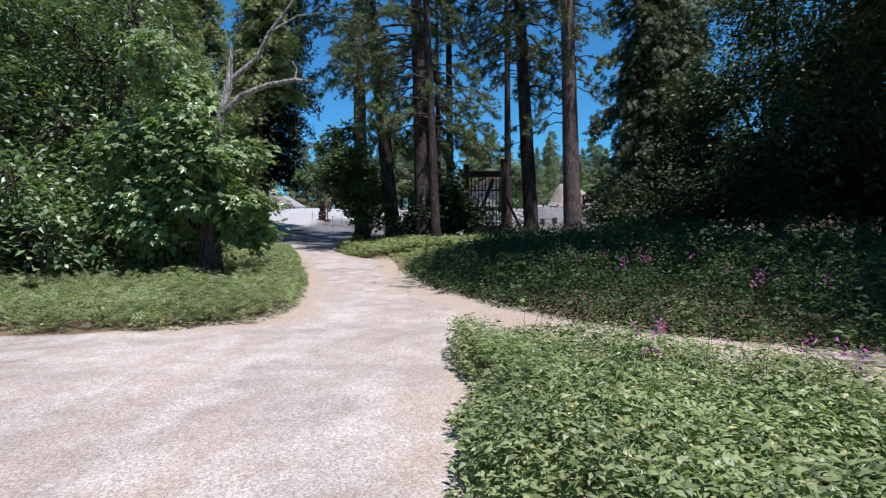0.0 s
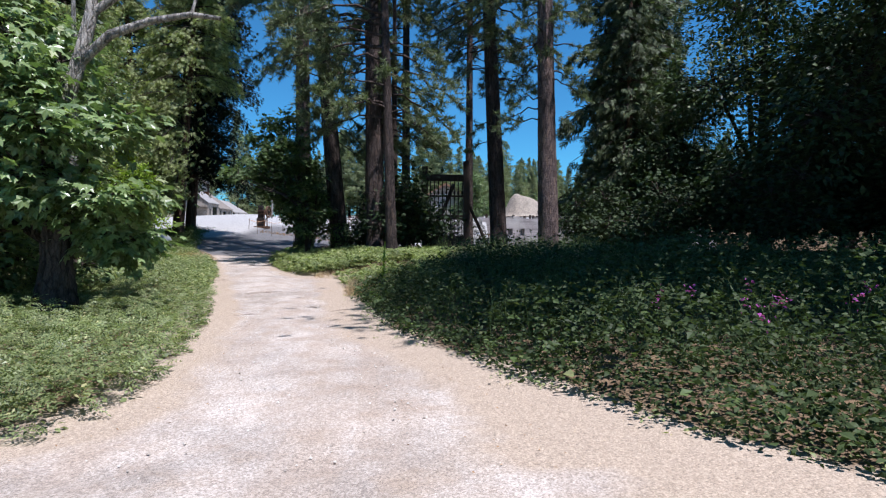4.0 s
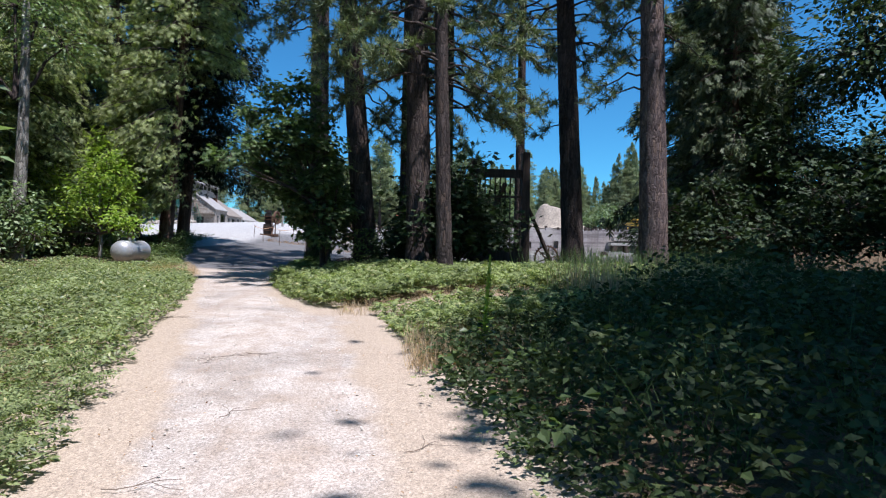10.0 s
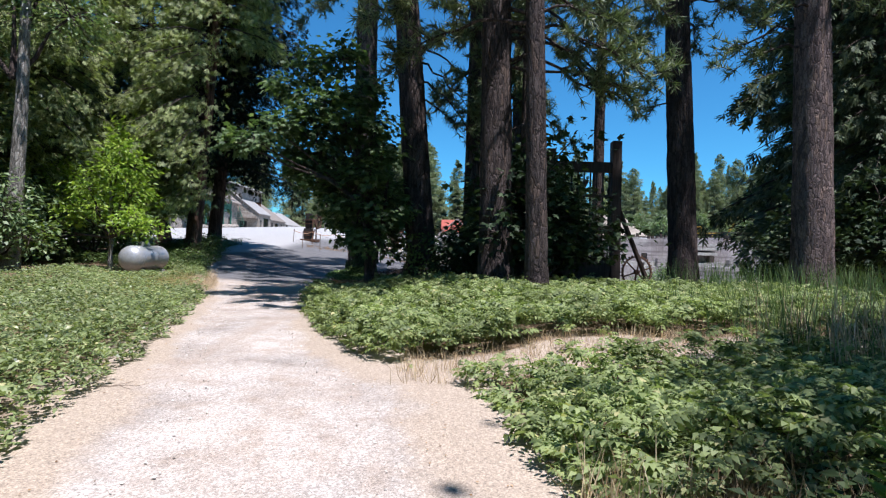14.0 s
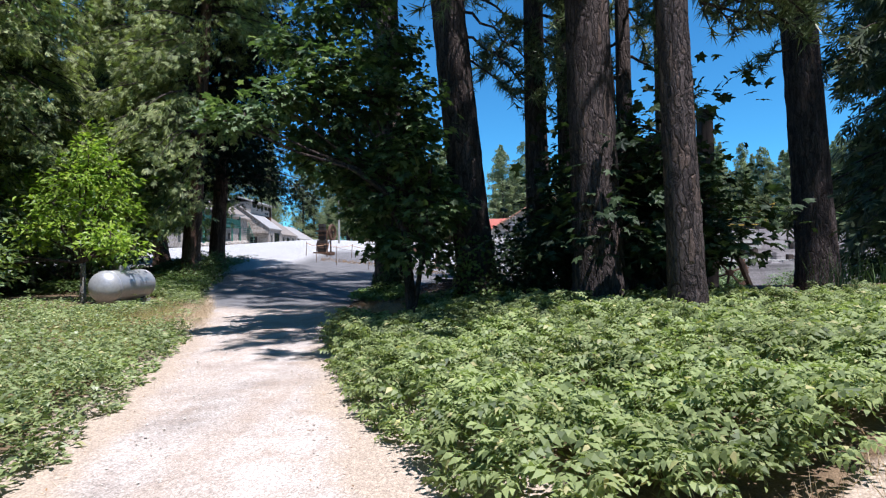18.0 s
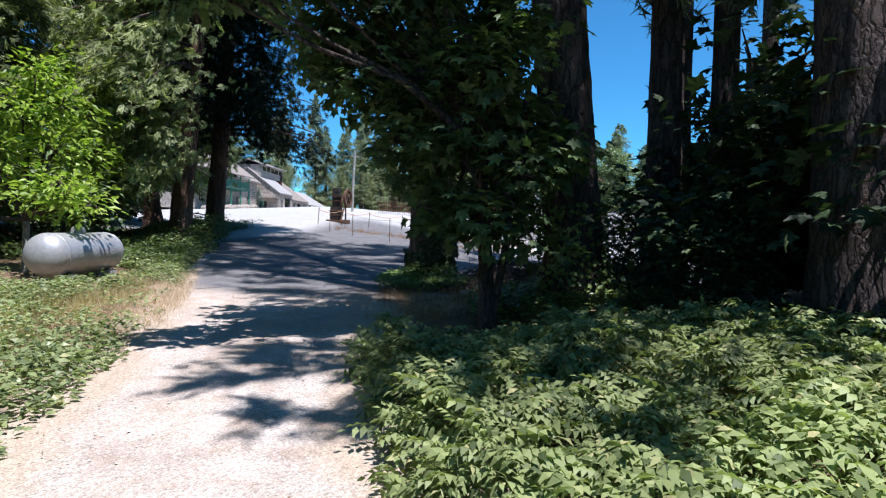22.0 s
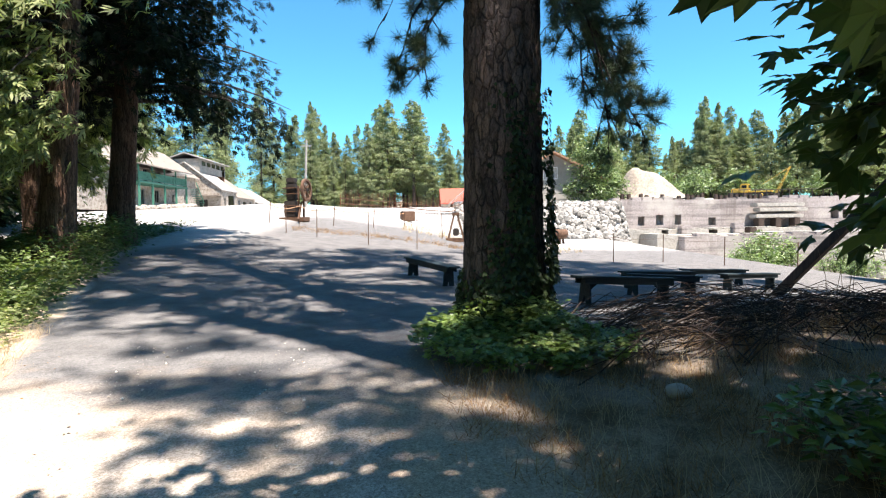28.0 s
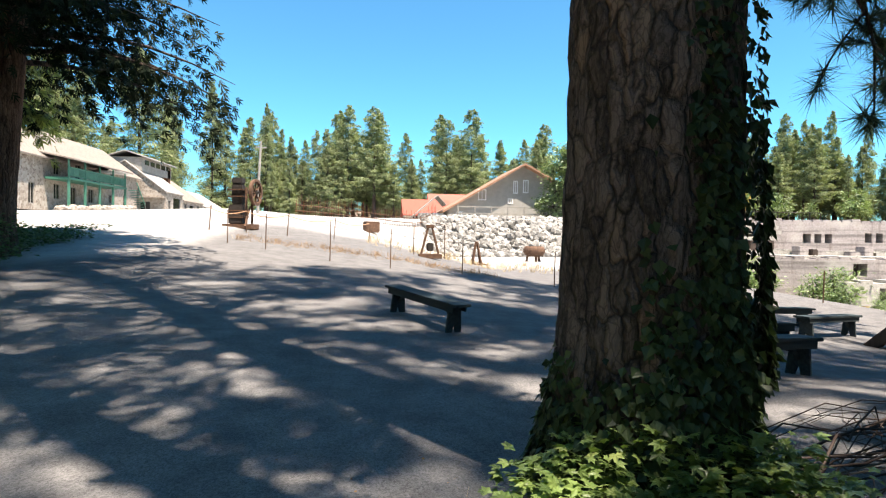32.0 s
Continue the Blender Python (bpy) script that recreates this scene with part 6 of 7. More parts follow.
part("flywheel_hub", boxes(((.6, -.12, 1.73), (.86, .12, 1.97)), bevel=.05), IRON, mach)
for k in range(8):
    t = math.pi * k / 4
    bm = bmesh.new(); beam(bm, (.72, .08 * math.cos(t), 1.85 + .08 * math.sin(t)), (.72, .6 * math.cos(t), 1.85 + .6 * math.sin(t)), .06, .06)
    part("spoke", bm, RUST, mach)
bm = bmesh.new(); beam(bm, (.55, -.3, 1.1), (.7, -1.2, .05), .06, .06)
part("strut", bm, RUST, mach)

# ---- the rusty paling fence behind the yard ----
pal = thing("paling_fence", "long low fence of rusty iron palings", "fence")
for i in range(74):
    t = i / 73
    x, y = -13.0 + 11 * t, 80 + 12 * t
    h = 1.05 + .6 * ((i * 37) % 11) / 11
    bm = bmesh.new()
    beam(bm, (x, y, hz(x, y) - .15), (x + .03, y, hz(x, y) + h), .09, .03)
    part("paling", bm, RUST if i % 3 else RUST_RED, pal)
for z in (.35, .75):
    pts = np.array([(-13.0 + 11 * t, 80 + 12 * t + .04, hz(-13 + 11 * t, 80 + 12 * t) + z) for t in np.linspace(0, 1, 12)])
    part("rail", pipe_mesh("rail", [(pts, .035)], RUST, 6), None, pal)

# ---- the warning rope by the machine ----
stakes = [(-14.6, 64.6), (-13.2, 65.2), (-11.6, 66.3), (-9.6, 68.2), (-7.9, 70.5)]
for x, y in stakes:
    bm = bmesh.new()
    beam(bm, (0, 0, -.2), (.03, 0, 1.05), .04, .04, .004)
    solid("stake", bm, RUST, "short leaning stake holding a warning rope", "post", "rope stakes", pose(x, y, hz(x, y), 0, 3, 0))
for p, q in zip(stakes, stakes[1:]):
    a, b = np.array([*p, hz(*p) + .95]), np.array([*q, hz(*q) + .95])
    thing("warning_rope", "slack pale orange warning rope between stakes", "rope", "warning ropes", mesh=pipe_mesh("warning_rope", [(bough(a, b, -.18, 9), .022)], ROPE, 6))

# ---- small relics on the gravel ----
ax, ay = -4.95, 66.5
rel = thing("a_frame_relic", "rusty iron A-frame relic on a timber base", "relic", at=pose(ax, ay, hz(ax, ay)))
part("base", boxes(((-.55, -.35, 0), (.55, .35, .22)), bevel=.02), RUST, rel)
for s in (-1, 1):
    bm = bmesh.new(); beam(bm, (s * .42, 0, .2), (s * .08, 0, 1.55), .1, .1)
    part("leg", bm, RUST, rel)
part("yoke", boxes(((-.2, -.08, 1.45), (.2, .08, 1.62)), bevel=.02), RUST, rel)
part("drum", boxes(((-.16, -.2, .35), (.16, .2, .75)), bevel=.05), IRON, rel)
for s in (-1, 1):
    part("frame_rail", pipe_mesh("frame_rail", [(np.array([(s * .75, .3, 0), (s * .75, .3, 1.6), (s * .3, .3, 1.72)]), .025)], RUST), None, rel)
cx, cy = -1.7, 72.0
rel = thing("pyramid_relic", "small rusty pyramid-shaped iron relic", "relic", at=pose(cx, cy, hz(cx, cy)))
part("base", boxes(((-.6, -.5, 0), (.6, .5, .07)), bevel=.01), RUST, rel)
for a in (45, 135, 225, 315):
    bm = bmesh.new(); beam(bm, (.36 * math.cos(radians(a)), .36 * math.sin(radians(a)), .06), (.05 * math.cos(radians(a)), .05 * math.sin(radians(a)), 1.35), .1, .05)
    part("leg", bm, RUST, rel)
px, py = 4.3, 81.0
rel = thing("iron_kettle", "big rusty iron kettle on a low stand", "kettle", at=pose(px, py, hz(px, py)))
pot = [(0.3, .4), (.38, .68), (.6, .82), (.85, .8), (1.02, .7), (1.06, .6)]
V, F = lathe([(a, r) for a, r in pot], 24)
part("bowl", np_mesh("bowl", np.stack([V[:, 1], V[:, 2], V[:, 0] + .1], 1), F, RUST, True), None, rel)
for a in (30, 150, 270):
    bm = bmesh.new(); beam(bm, (.6 * math.cos(radians(a)), .6 * math.sin(radians(a)), -.05), (.45 * math.cos(radians(a)), .45 * math.sin(radians(a)), .55), .14, .14)
    part("leg", bm, RUST, rel)
bm = boxes(((-.5, -.4, 0), (.5, .4, .75)), bevel=.06)
solid("iron_box", bm, RUST, "small rusty iron box on the gravel", "box", at=pose(-7.8, 79.5, hz(-7.8, 79.5), 0, 0, 20))

# ---- the wooden utility pole ----
up = thing("utility_pole", "tall pale weathered wooden utility pole", "pole", at=pose(-20.6, 106, hz(-20.6, 106)))
part("pole", pipe_mesh("pole", [(np.array([(0, 0, -.5), (.1, 0, 4), (.3, 0, 8.2)]), np.array([.17, .15, .12]))], GREY_WOOD, 12), None, up)
part("crossarm", boxes(((-.3, -.06, 7.4), (.9, .06, 7.55)), bevel=.01), GREY_WOOD, up)


# ---- houses ----
def wall_with_openings(axis, plane, lo, hi, z0, z1, thick, openings):
    """A wall slab in x or y with rectangular openings (a0, a1, b0, b1) through it, as boxes that meet end to end."""
    cuts = sorted({lo, hi, *[o[0] for o in openings], *[o[1] for o in openings]})
    bm = bmesh.new()
    for a, b in zip(cuts, cuts[1:]):
        spans = sorted([(o[2], o[3]) for o in openings if o[0] <= a + 1e-6 and o[1] >= b - 1e-6])
        z = z0
        for s, e in spans + [(z1, z1)]:
            if s - z > .01:
                if axis == "y":
                    box(bm, (plane, a, z), (plane + thick, b, s))
                else:
                    box(bm, (a, plane, z), (b, plane + thick, s))
            z = e
    bmesh.ops.remove_doubles(bm, verts=bm.verts[:], dist=.001)
    return bm


def window(parent, axis, plane, a0, a1, z0, z1, frame_mat, out=1, bars=True, name="window"):
    """A framed window set in its opening."""
    c, w = (a0 + a1) / 2, .09
    def b3(a, b, z, zz, d0, d1):
        d0, d1 = plane + min(out * d0, out * d1), plane + max(out * d0, out * d1)
        return ((d0, a, z), (d1, b, zz)) if axis == "y" else ((a, d0, z), (b, d1, zz))
    pairs = [b3(a0, a0 + w, z0, z1, -.12, .03), b3(a1 - w, a1, z0, z1, -.12, .03), b3(a0 + w, a1 - w, z0, z0 + w, -.12, .03), b3(a0 + w, a1 - w, z1 - w, z1, -.12, .03)]
    if bars:
        pairs.append(b3(c - .03, c + .03, z0 + w, z1 - w, -.11, .0))
    f = part(name, boxes(*pairs), frame_mat, parent)
    part("pane", boxes(b3(a0 + w, a1 - w, z0 + w, z1 - w, -.1, -.06)), DARK_GLASS, f)
    return f


def roof_slab(parent, pts, mat, thick=.16, name="roof"):
    """A roof slope through four corners."""
    bm = bmesh.new()
    vs = [bm.verts.new(p) for p in pts]
    f = bm.faces.new(vs)
    bmesh.ops.recalc_face_normals(bm, faces=[f])
    r = bmesh.ops.extrude_face_region(bm, geom=[f])
    bmesh.ops.translate(bm, verts=[v for v in r["geom"] if isinstance(v, bmesh.types.BMVert)], vec=(0, 0, -thick))
    bmesh.ops.recalc_face_normals(bm, faces=bm.faces[:])
    return part(name, bm, mat, parent)


def gable_house(label, x0, x1, y0, y1, z0, eave, ridge, wall, roof, openings=(), over=.5, ridge_x=None, front=()):
    """A house with its ridge along y: openings (y0, y1, z0, z1) in the wall at x1, front ones (x0, x1, z0, z1) at y0."""
    rx = (x0 + x1) / 2 if ridge_x is None else ridge_x
    ob = thing("house", label, "building")
    t = .4
    part("wall", wall_with_openings("y", x1 - t, y0, y1, z0 - .6, eave, t, list(openings)), wall, ob)
    part("wall", wall_with_openings("y", x0, y0, y1, z0 - .6, eave, t, []), wall, ob)
    part("wall", wall_with_openings("x", y0 + .002, x0 + t, x1 - t, z0 - .6, eave, t, list(front)), wall, ob)
    part("wall", wall_with_openings("x", y1 - t - .002, x0 + t, x1 - t, z0 - .6, eave, t, []), wall, ob)
    for yy in (y0 + .05, y1 - t):
        bm = bmesh.new()
        vs = [bm.verts.new(p) for p in ((x0 + .05, yy, eave), (x1 - .05, yy, eave), (rx, yy, ridge - .18))]
        f = bm.faces.new(vs)
        r = bmesh.ops.extrude_face_region(bm, geom=[f])
        bmesh.ops.translate(bm, verts=[v for v in r["geom"] if isinstance(v, bmesh.types.BMVert)], vec=(0, t - .06, 0))
        bmesh.ops.recalc_face_normals(bm, faces=bm.faces[:])
        part("gable", bm, wall, ob)
    s1, s0 = (ridge - eave) / (x1 - rx), (ridge - eave) / (rx - x0)
    roof_slab(ob, [(rx, y0 - over, ridge), (rx, y1 + over, ridge), (x1 + over, y1 + over, eave - s1 * over), (x1 + over, y0 - over, eave - s1 * over)], roof)
    roof_slab(ob, [(rx, y0 - over, ridge), (rx, y1 + over, ridge), (x0 - over, y1 + over, eave - s0 * over), (x0 - over, y0 - over, eave - s0 * over)], roof)
    for a, b, c, d in openings:
        window(ob, "y", x1 - .08, a, b, c, d, GREY_WOOD, 1, b - a < 1.6, "window" if c > z0 + .5 else "door")
    for a, b, c, d in front:
        window(ob, "x", y0 + .1, a, b, c, d, GREY_WOOD, -1, True, "window" if c > z0 + .5 else "door")
    return ob


Z = 4.35
A = gable_house("long two-storey fieldstone house with a shingle roof", -51, -41.2, 95, 126, Z, 9.6, 13.2, STONE_WALL, SHINGLE,
                [(97, 98.1, 5.1, 6.9), (100, 101.1, Z, 6.5), (104.5, 105.8, 5.0, 6.7), (108, 109.2, Z, 6.6), (112, 113.3, 5.0, 6.7), (104.5, 105.7, 7.6, 9.1), (109, 110.2, 7.45, 9.2),
                 (113, 114.2, 7.6, 9.1), (117.6, 118.6, 7.6, 9.1), (121.3, 122.5, 7.5, 9.0), (117.3, 118.4, 5.2, 6.4), (121.6, 122.8, Z, 6.6)], .6, None,
                [(-49, -47.8, 5.2, 6.8), (-45, -43.8, 5.2, 6.8), (-47, -45.8, 7.6, 9.0)])
porch = thing("porch", "green painted two-storey porch with a balcony", "porch")
part("balcony_floor", boxes(((-41.1, 102.6, 7.0), (-38.7, 116.6, 7.25)), bevel=.02), GREEN_PAINT, porch)
part("awning", boxes(((-41.1, 113.4, 8.95), (-38.3, 117.0, 9.05)), bevel=.02), WHITE_PAINT, porch)
roof_slab(porch, [(-41.75, 102.0, 9.85), (-41.75, 117.2, 9.85), (-38.2, 117.2, 9.15), (-38.2, 102.0, 9.15)], SHINGLE, .14, "porch_roof")
for y in (102.8, 106.2, 109.6, 113.0, 116.4):
    part("post", boxes(((-38.98, y - .11, Z - .3), (-38.76, y + .11, 7.0)), bevel=.02), GREEN_PAINT, porch)
    part("post", boxes(((-38.95, y - .08, 7.25), (-38.79, y + .08, 9.1)), bevel=.02), GREEN_PAINT, porch)
part("top_rail", boxes(((-38.93, 102.7, 8.22), (-38.81, 116.5, 8.33)), bevel=.01), GREEN_PAINT, porch)
part("bottom_rail", boxes(((-38.91, 102.7, 7.36), (-38.83, 116.5, 7.44)), bevel=.01), GREEN_PAINT, porch)
for i in range(58):
    y = 102.9 + i * .235
    part("baluster", boxes(((-38.9, y - .07, 7.44), (-38.85, y + .07, 8.22))), GREEN_PAINT, porch)
for i in range(9):
    part("step", boxes(((-38.6, 116.8 + i * .28, 6.9 - i * .29), (-37.6, 117.12 + i * .28, 6.97 - i * .29)), bevel=.01), GREEN_PAINT, porch)
bm = bmesh.new(); beam(bm, (-37.6, 116.7, 7.9), (-37.6, 119.4, 5.2), .08, .1)
part("stair_rail", bm, GREEN_PAINT, porch)
rw2 = random.Random(3)
for i in range(26):
    y = 99 + i * .72
    bm = bmesh.new()
    bmesh.ops.create_icosphere(bm, subdivisions=1, radius=rw2.uniform(.35, .55), matrix=pose(-38 + rw2.uniform(-.2, .2), y, hz(-38, y) + .15, rw2.uniform(0, 90), 20, 40))
    solid("wall_stone", bm, STONE_WALL, "rough stone in a low wall before the porch", "stone", "stones of the low wall")
B = gable_house("stone mill building with a raised clerestory roof", -50, -37.6, 127, 134.5, Z, 7.7, 12.0, STONE_WALL, TIN,
                [(128, 129.3, Z, 6.4), (130.2, 133.6, Z, 6.9)], .2, -43.2, [(-41.2, -39.7, Z, 6.1)])
part("awning", boxes(((-41.5, 125.8, 6.55), (-37.6, 126.99, 6.66)), bevel=.02), SHINGLE, B)
cl = thing("clerestory", "long raised clerestory with a pale tin roof", "roof monitor")
part("wall", boxes(((-45.4, 127.4, 10.4), (-41.0, 139.5, 12.5)), bevel=.01), GREY_WOOD, cl)
for i in range(5):
    y = 128.4 + i * 2.2
    part("window", boxes(((-41.0, y, 11.5), (-40.94, y + 1.5, 12.2))), DARK_GLASS, cl)
roof_slab(cl, [(-43.2, 127, 13.5), (-43.2, 140, 13.5), (-40.3, 140, 12.5), (-40.3, 127, 12.5)], TIN)
roof_slab(cl, [(-43.2, 127, 13.5), (-43.2, 140, 13.5), (-46.1, 140, 12.5), (-46.1, 127, 12.5)], TIN)
gable_house("low stone workshop with a weathered roof", -49, -37.8, 135.2, 146, Z, 6.9, 10.9, STONE_WALL, SHINGLE, [(136, 137.2, Z, 6.3), (138.6, 141, Z, 6.2), (142.6, 144, 5.2, 6.3)], .2, -43.4)
gable_house("small pale shed at the end of the row", -47, -38.2, 147, 160, Z + .2, 6.7, 9.4, WHITE_PAINT, TIN, [(148, 150, 4.6, 6.3), (153, 154.2, 5.2, 6.2)], .6, -42.6)
ch = thing("chimney", "short red brick chimney on the workshop roof", "chimney", at=pose(-41.6, 138.5, 10.2))
part("stack", boxes(((-.6, -.6, -.8), (.6, .6, 1.5)), bevel=.03), RUST_RED, ch)
part("cap", boxes(((-.7, -.7, 1.5), (.7, .7, 1.7)), bevel=.03), RUST, ch)

# The red-roofed house, the grey house and the ramp.
def ridge_x_house(label, x0, x1, y0, y1, z0, eave, ridge, wall, roof, openings, over=.4):
    """A house with its ridge along x and openings (x0, x1, z0, z1) in the wall at y0."""
    ob = thing("house", label, "building")
    t, ry = .3, (y0 + y1) / 2
    part("wall", wall_with_openings("x", y0, x0, x1, z0 - .6, eave, t, list(openings)), wall, ob)
    part("wall", wall_with_openings("x", y1 - t, x0, x1, z0 - .6, eave, t, []), wall, ob)
    for xx in (x0 + .002, x1 - t - .002):
        part("wall", wall_with_openings("y", xx, y0 + t, y1 - t, z0 - .6, eave, t, []), wall, ob)
        bm = bmesh.new()
        f = bm.faces.new([bm.verts.new(p) for p in ((xx, y0 + .05, eave), (xx, y1 - .05, eave), (xx, ry, ridge - .15))])
        r = bmesh.ops.extrude_face_region(bm, geom=[f])
        bmesh.ops.translate(bm, verts=[v for v in r["geom"] if isinstance(v, bmesh.types.BMVert)], vec=(t - .05, 0, 0))
        bmesh.ops.recalc_face_normals(bm, faces=bm.faces[:])
        part("gable", bm, wall, ob)
    s = (ridge - eave) / (ry - y0)
    for yy in (y0 - over, y1 + over):
        roof_slab(ob, [(x0 - over, ry, ridge), (x1 + over, ry, ridge), (x1 + over, yy, eave - s * over), (x0 - over, yy, eave - s * over)], roof)
    for a, b, c, d in openings:
        window(ob, "x", y0 + .05, a, b, c, d, WHITE_PAINT, -1)
    return ob


rz = hz(1, 131)
ridge_x_house("cream house with a red metal roof", -2.7, 4.4, 131, 138, rz, 5.3, 7.7, CREAM, RED_ROOF, [(-1.6, -.6, 3.9, 5.0), (.3, 1.3, 3.9, 5.0), (2.2, 3.2, 3.9, 5.0)])
ridge_x_house("taller red-roofed wing of the cream house", 2.2, 8.6, 138.6, 145, rz, 6.4, 9.2, CREAM, RED_ROOF, [])
gh = thing("house", "grey house with one long slanting rust-brown roof", "building")
for y0, y1 in ((101.0, 101.35), (109.6, 109.95)):
    bm = bmesh.new()
    f = bm.faces.new([bm.verts.new(p) for p in ((.4, y0, 2.6), (15.0, y0, 2.6), (15.0, y0, 6.2), (8.6, y0, 9.5), (.4, y0, 4.6))])
    r = bmesh.ops.extrude_face_region(bm, geom=[f])
    bmesh.ops.translate(bm, verts=[v for v in r["geom"] if isinstance(v, bmesh.types.BMVert)], vec=(0, y1 - y0, 0))
    bmesh.ops.recalc_face_normals(bm, faces=bm.faces[:])
    part("gable_wall", bm, GREY_STUCCO, gh)
part("wall", boxes(((.402, 101.35, 2.6), (.7, 109.6, 4.55))), GREY_STUCCO, gh)
part("wall", boxes(((14.7, 101.35, 2.6), (14.998, 109.6, 6.1))), GREY_STUCCO, gh)
roof_slab(gh, [(8.6, 100.0, 9.75), (8.6, 110.6, 9.75), (-.3, 110.6, 4.45), (-.3, 100.0, 4.45)], BROWN_ROOF, .22)
roof_slab(gh, [(8.6, 100.0, 9.75), (8.6, 110.6, 9.75), (15.6, 110.6, 6.1), (15.6, 100.0, 6.1)], BROWN_ROOF, .22)
for a, b, c, d in ((7.5, 8.0, 6.5, 7.9), (8.6, 9.2, 6.6, 8.0), (6.9, 7.5, 5.4, 5.95), (3.6, 4.5, 5.7, 6.9), (1.2, 1.9, 3.5, 4.4)):
    window(gh, "x", 100.98, a, b, c, d, WHITE_PAINT, -1)
an = thing("porch", "small gabled entrance beside the grey house", "porch")
part("wall", boxes(((-2.6, 103.2, 2.7), (.1, 106, 4.3)), bevel=.02), WHITE_PAINT, an)
roof_slab(an, [(-.6, 102.6, 6.3), (-.6, 106.4, 6.3), (-3.4, 106.4, 3.9), (-3.4, 102.6, 3.9)], GREY_WOOD)
roof_slab(an, [(-.6, 102.6, 6.3), (-.6, 106.4, 6.3), (.35, 106.4, 5.3), (.35, 102.6, 5.3)], GREY_WOOD)
ramp = thing("ramp_railing", "pale wooden railing along a ramp above the stones", "railing")
for i in range(7):
    x = 1.0 + i * 1.75
    part("post", boxes(((x - .06, 97.9, 2.7), (x + .06, 98.05, 4.9)), bevel=.01), GREY_WOOD, ramp)
for z in (4.05, 4.75):
    part("rail", boxes(((.9, 97.93, z), (11.6, 98.02, z + .12)), bevel=.01), GREY_WOOD, ramp)

# ---- the stone slope and the ruined foundations ----
n = 1500
x, y = RNG.uniform(-3.2, 15.5, n), RNG.uniform(88.4, 92.4, n)
ico = bmesh.new()
bmesh.ops.create_icosphere(ico, subdivisions=1, radius=1)
iv, jf = np.array([v.co[:] for v in ico.verts]), np.array([[v.index for v in f.verts] for f in ico.faces])
ico.free()
ks = RNG.uniform(.7, 1.25, (len(iv), 3))
thing("rock_slope", "steep slope of loose pale grey rocks", "rocks", kind="stuff",
      mesh=np_mesh("rock_slope", *scatter(iv * ks, jf, np.stack([x, y, height(x, y) + .1], 1), sphere_dirs(n), sphere_dirs(n), RNG.uniform(.2, .45, n)), ROCK))


def foundation(label, x0, x1, y0, y1, z0, z1, slots=(), mat=CONCRETE, broken=.25):
    """A length of old concrete wall with a worn crest and dark slots (x0, x1, z0, z1)."""
    ob = thing("foundation_wall", label, "wall", "ruined mill foundations")
    bm = wall_with_openings("x", y0, x0, x1, z0, z1, y1 - y0, list(slots))
    part("wall", bm, mat, ob)
    k = int((x1 - x0) / 1.1)
    for i in range(k):
        a = x0 + (x1 - x0) * i / k
        h = rw2.uniform(0, broken)
        if h > .07:
            part("crest_block", boxes(((a + .05, y0 + .05, z1 - .02), (a + (x1 - x0) / k - .05, y1 - .1, z1 + h)), bevel=.04), mat, ob)
    for a, b, c, d in slots:
        part("slot_back", boxes(((a, y1 - .15, c), (b, y1 - .05, d))), TIMBER, ob)
    return ob


foundation("long weathered concrete foundation wall with dark slots", 13.0, 50, 94, 95.4, -.5, 3.8,
           [(15.9, 16.6, 1.15, 2.1), (17.8, 18.6, 1.2, 2.25), (19.8, 20.5, 1.2, 2.25), (23.4, 24.2, 1.1, 1.9), (36.6, 37.5, 1.6, 2.55), (37.9, 38.7, 1.6, 2.55), (39.1, 39.9, 1.6, 2.55), (43.7, 44.5, 1.7, 2.7), (45.0, 45.8, 1.7, 2.7), (46.3, 47.1, 1.7, 2.7)], broken=.35)
foundation("low concrete ledge before the foundation wall", 12.5, 50, 91.2, 93.8, -2.2, .75, [(17.2, 17.9, .1, .7), (22.0, 22.9, .05, .7), (33.6, 34.5, .1, .7), (35.2, 35.8, .05, .7), (41.5, 42.4, .1, .7)], CONCRETE_PALE, .2)
foundation("lower ruined wall overgrown with weeds", 17, 47, 85.8, 87.0, -3.9, .18, [(26.5, 27.3, -1.6, -.7), (35.0, 36.4, -1.3, -.2), (38.4, 39.8, -1.4, -.3)], broken=.3)
foundation("pale sunlit concrete bench above the lower wall", 15, 48, 87.0, 91.2, -1.2, .3, (), CONCRETE_PALE, .14)
for x, y, w, h in ((19.4, 90.8, .55, .8), (24.8, 91.0, .5, 1.0), (26.0, 90.7, .35, .6), (33.6, 90.6, .55, .95), (34.6, 90.3, .3, .7), (35.8, 90.9, .45, .6), (39.2, 90.6, .5, .5), (40.6, 90.7, .6, 1.0)):
    solid("concrete_block", boxes(((-w, -.5, 0), (w, .5, h)), bevel=.06), CONCRETE if w > .4 else TIMBER, "dark weathered block standing on the bench", "block", "blocks on the bench", pose(x, y, .3, 0, 0, 9 * math.sin(7 * x)))
foundation("short pale concrete block wall in the pit", 31.5, 38, 82.6, 84.4, -3.6, -1.7, [(34.6, 35.6, -3.2, -2.1)], CONCRETE_PALE, .3)
for x in (14.6, 15.3, 16.6, 17.2, 17.8, 18.9, 19.5, 20.7, 21.6, 22.1, 22.7, 23.2, 24.7, 25.2, 25.8, 26.3, 26.9, 27.8, 28.4, 28.9, 29.5):
    solid("timber_stub", boxes(((-.16, -.2, 0), (.16, .2, rw2.uniform(.35, .75))), bevel=.03), TIMBER, "dark rotten timber stub on the foundation", "post", "timber stubs", pose(x, 95.0, 3.78))
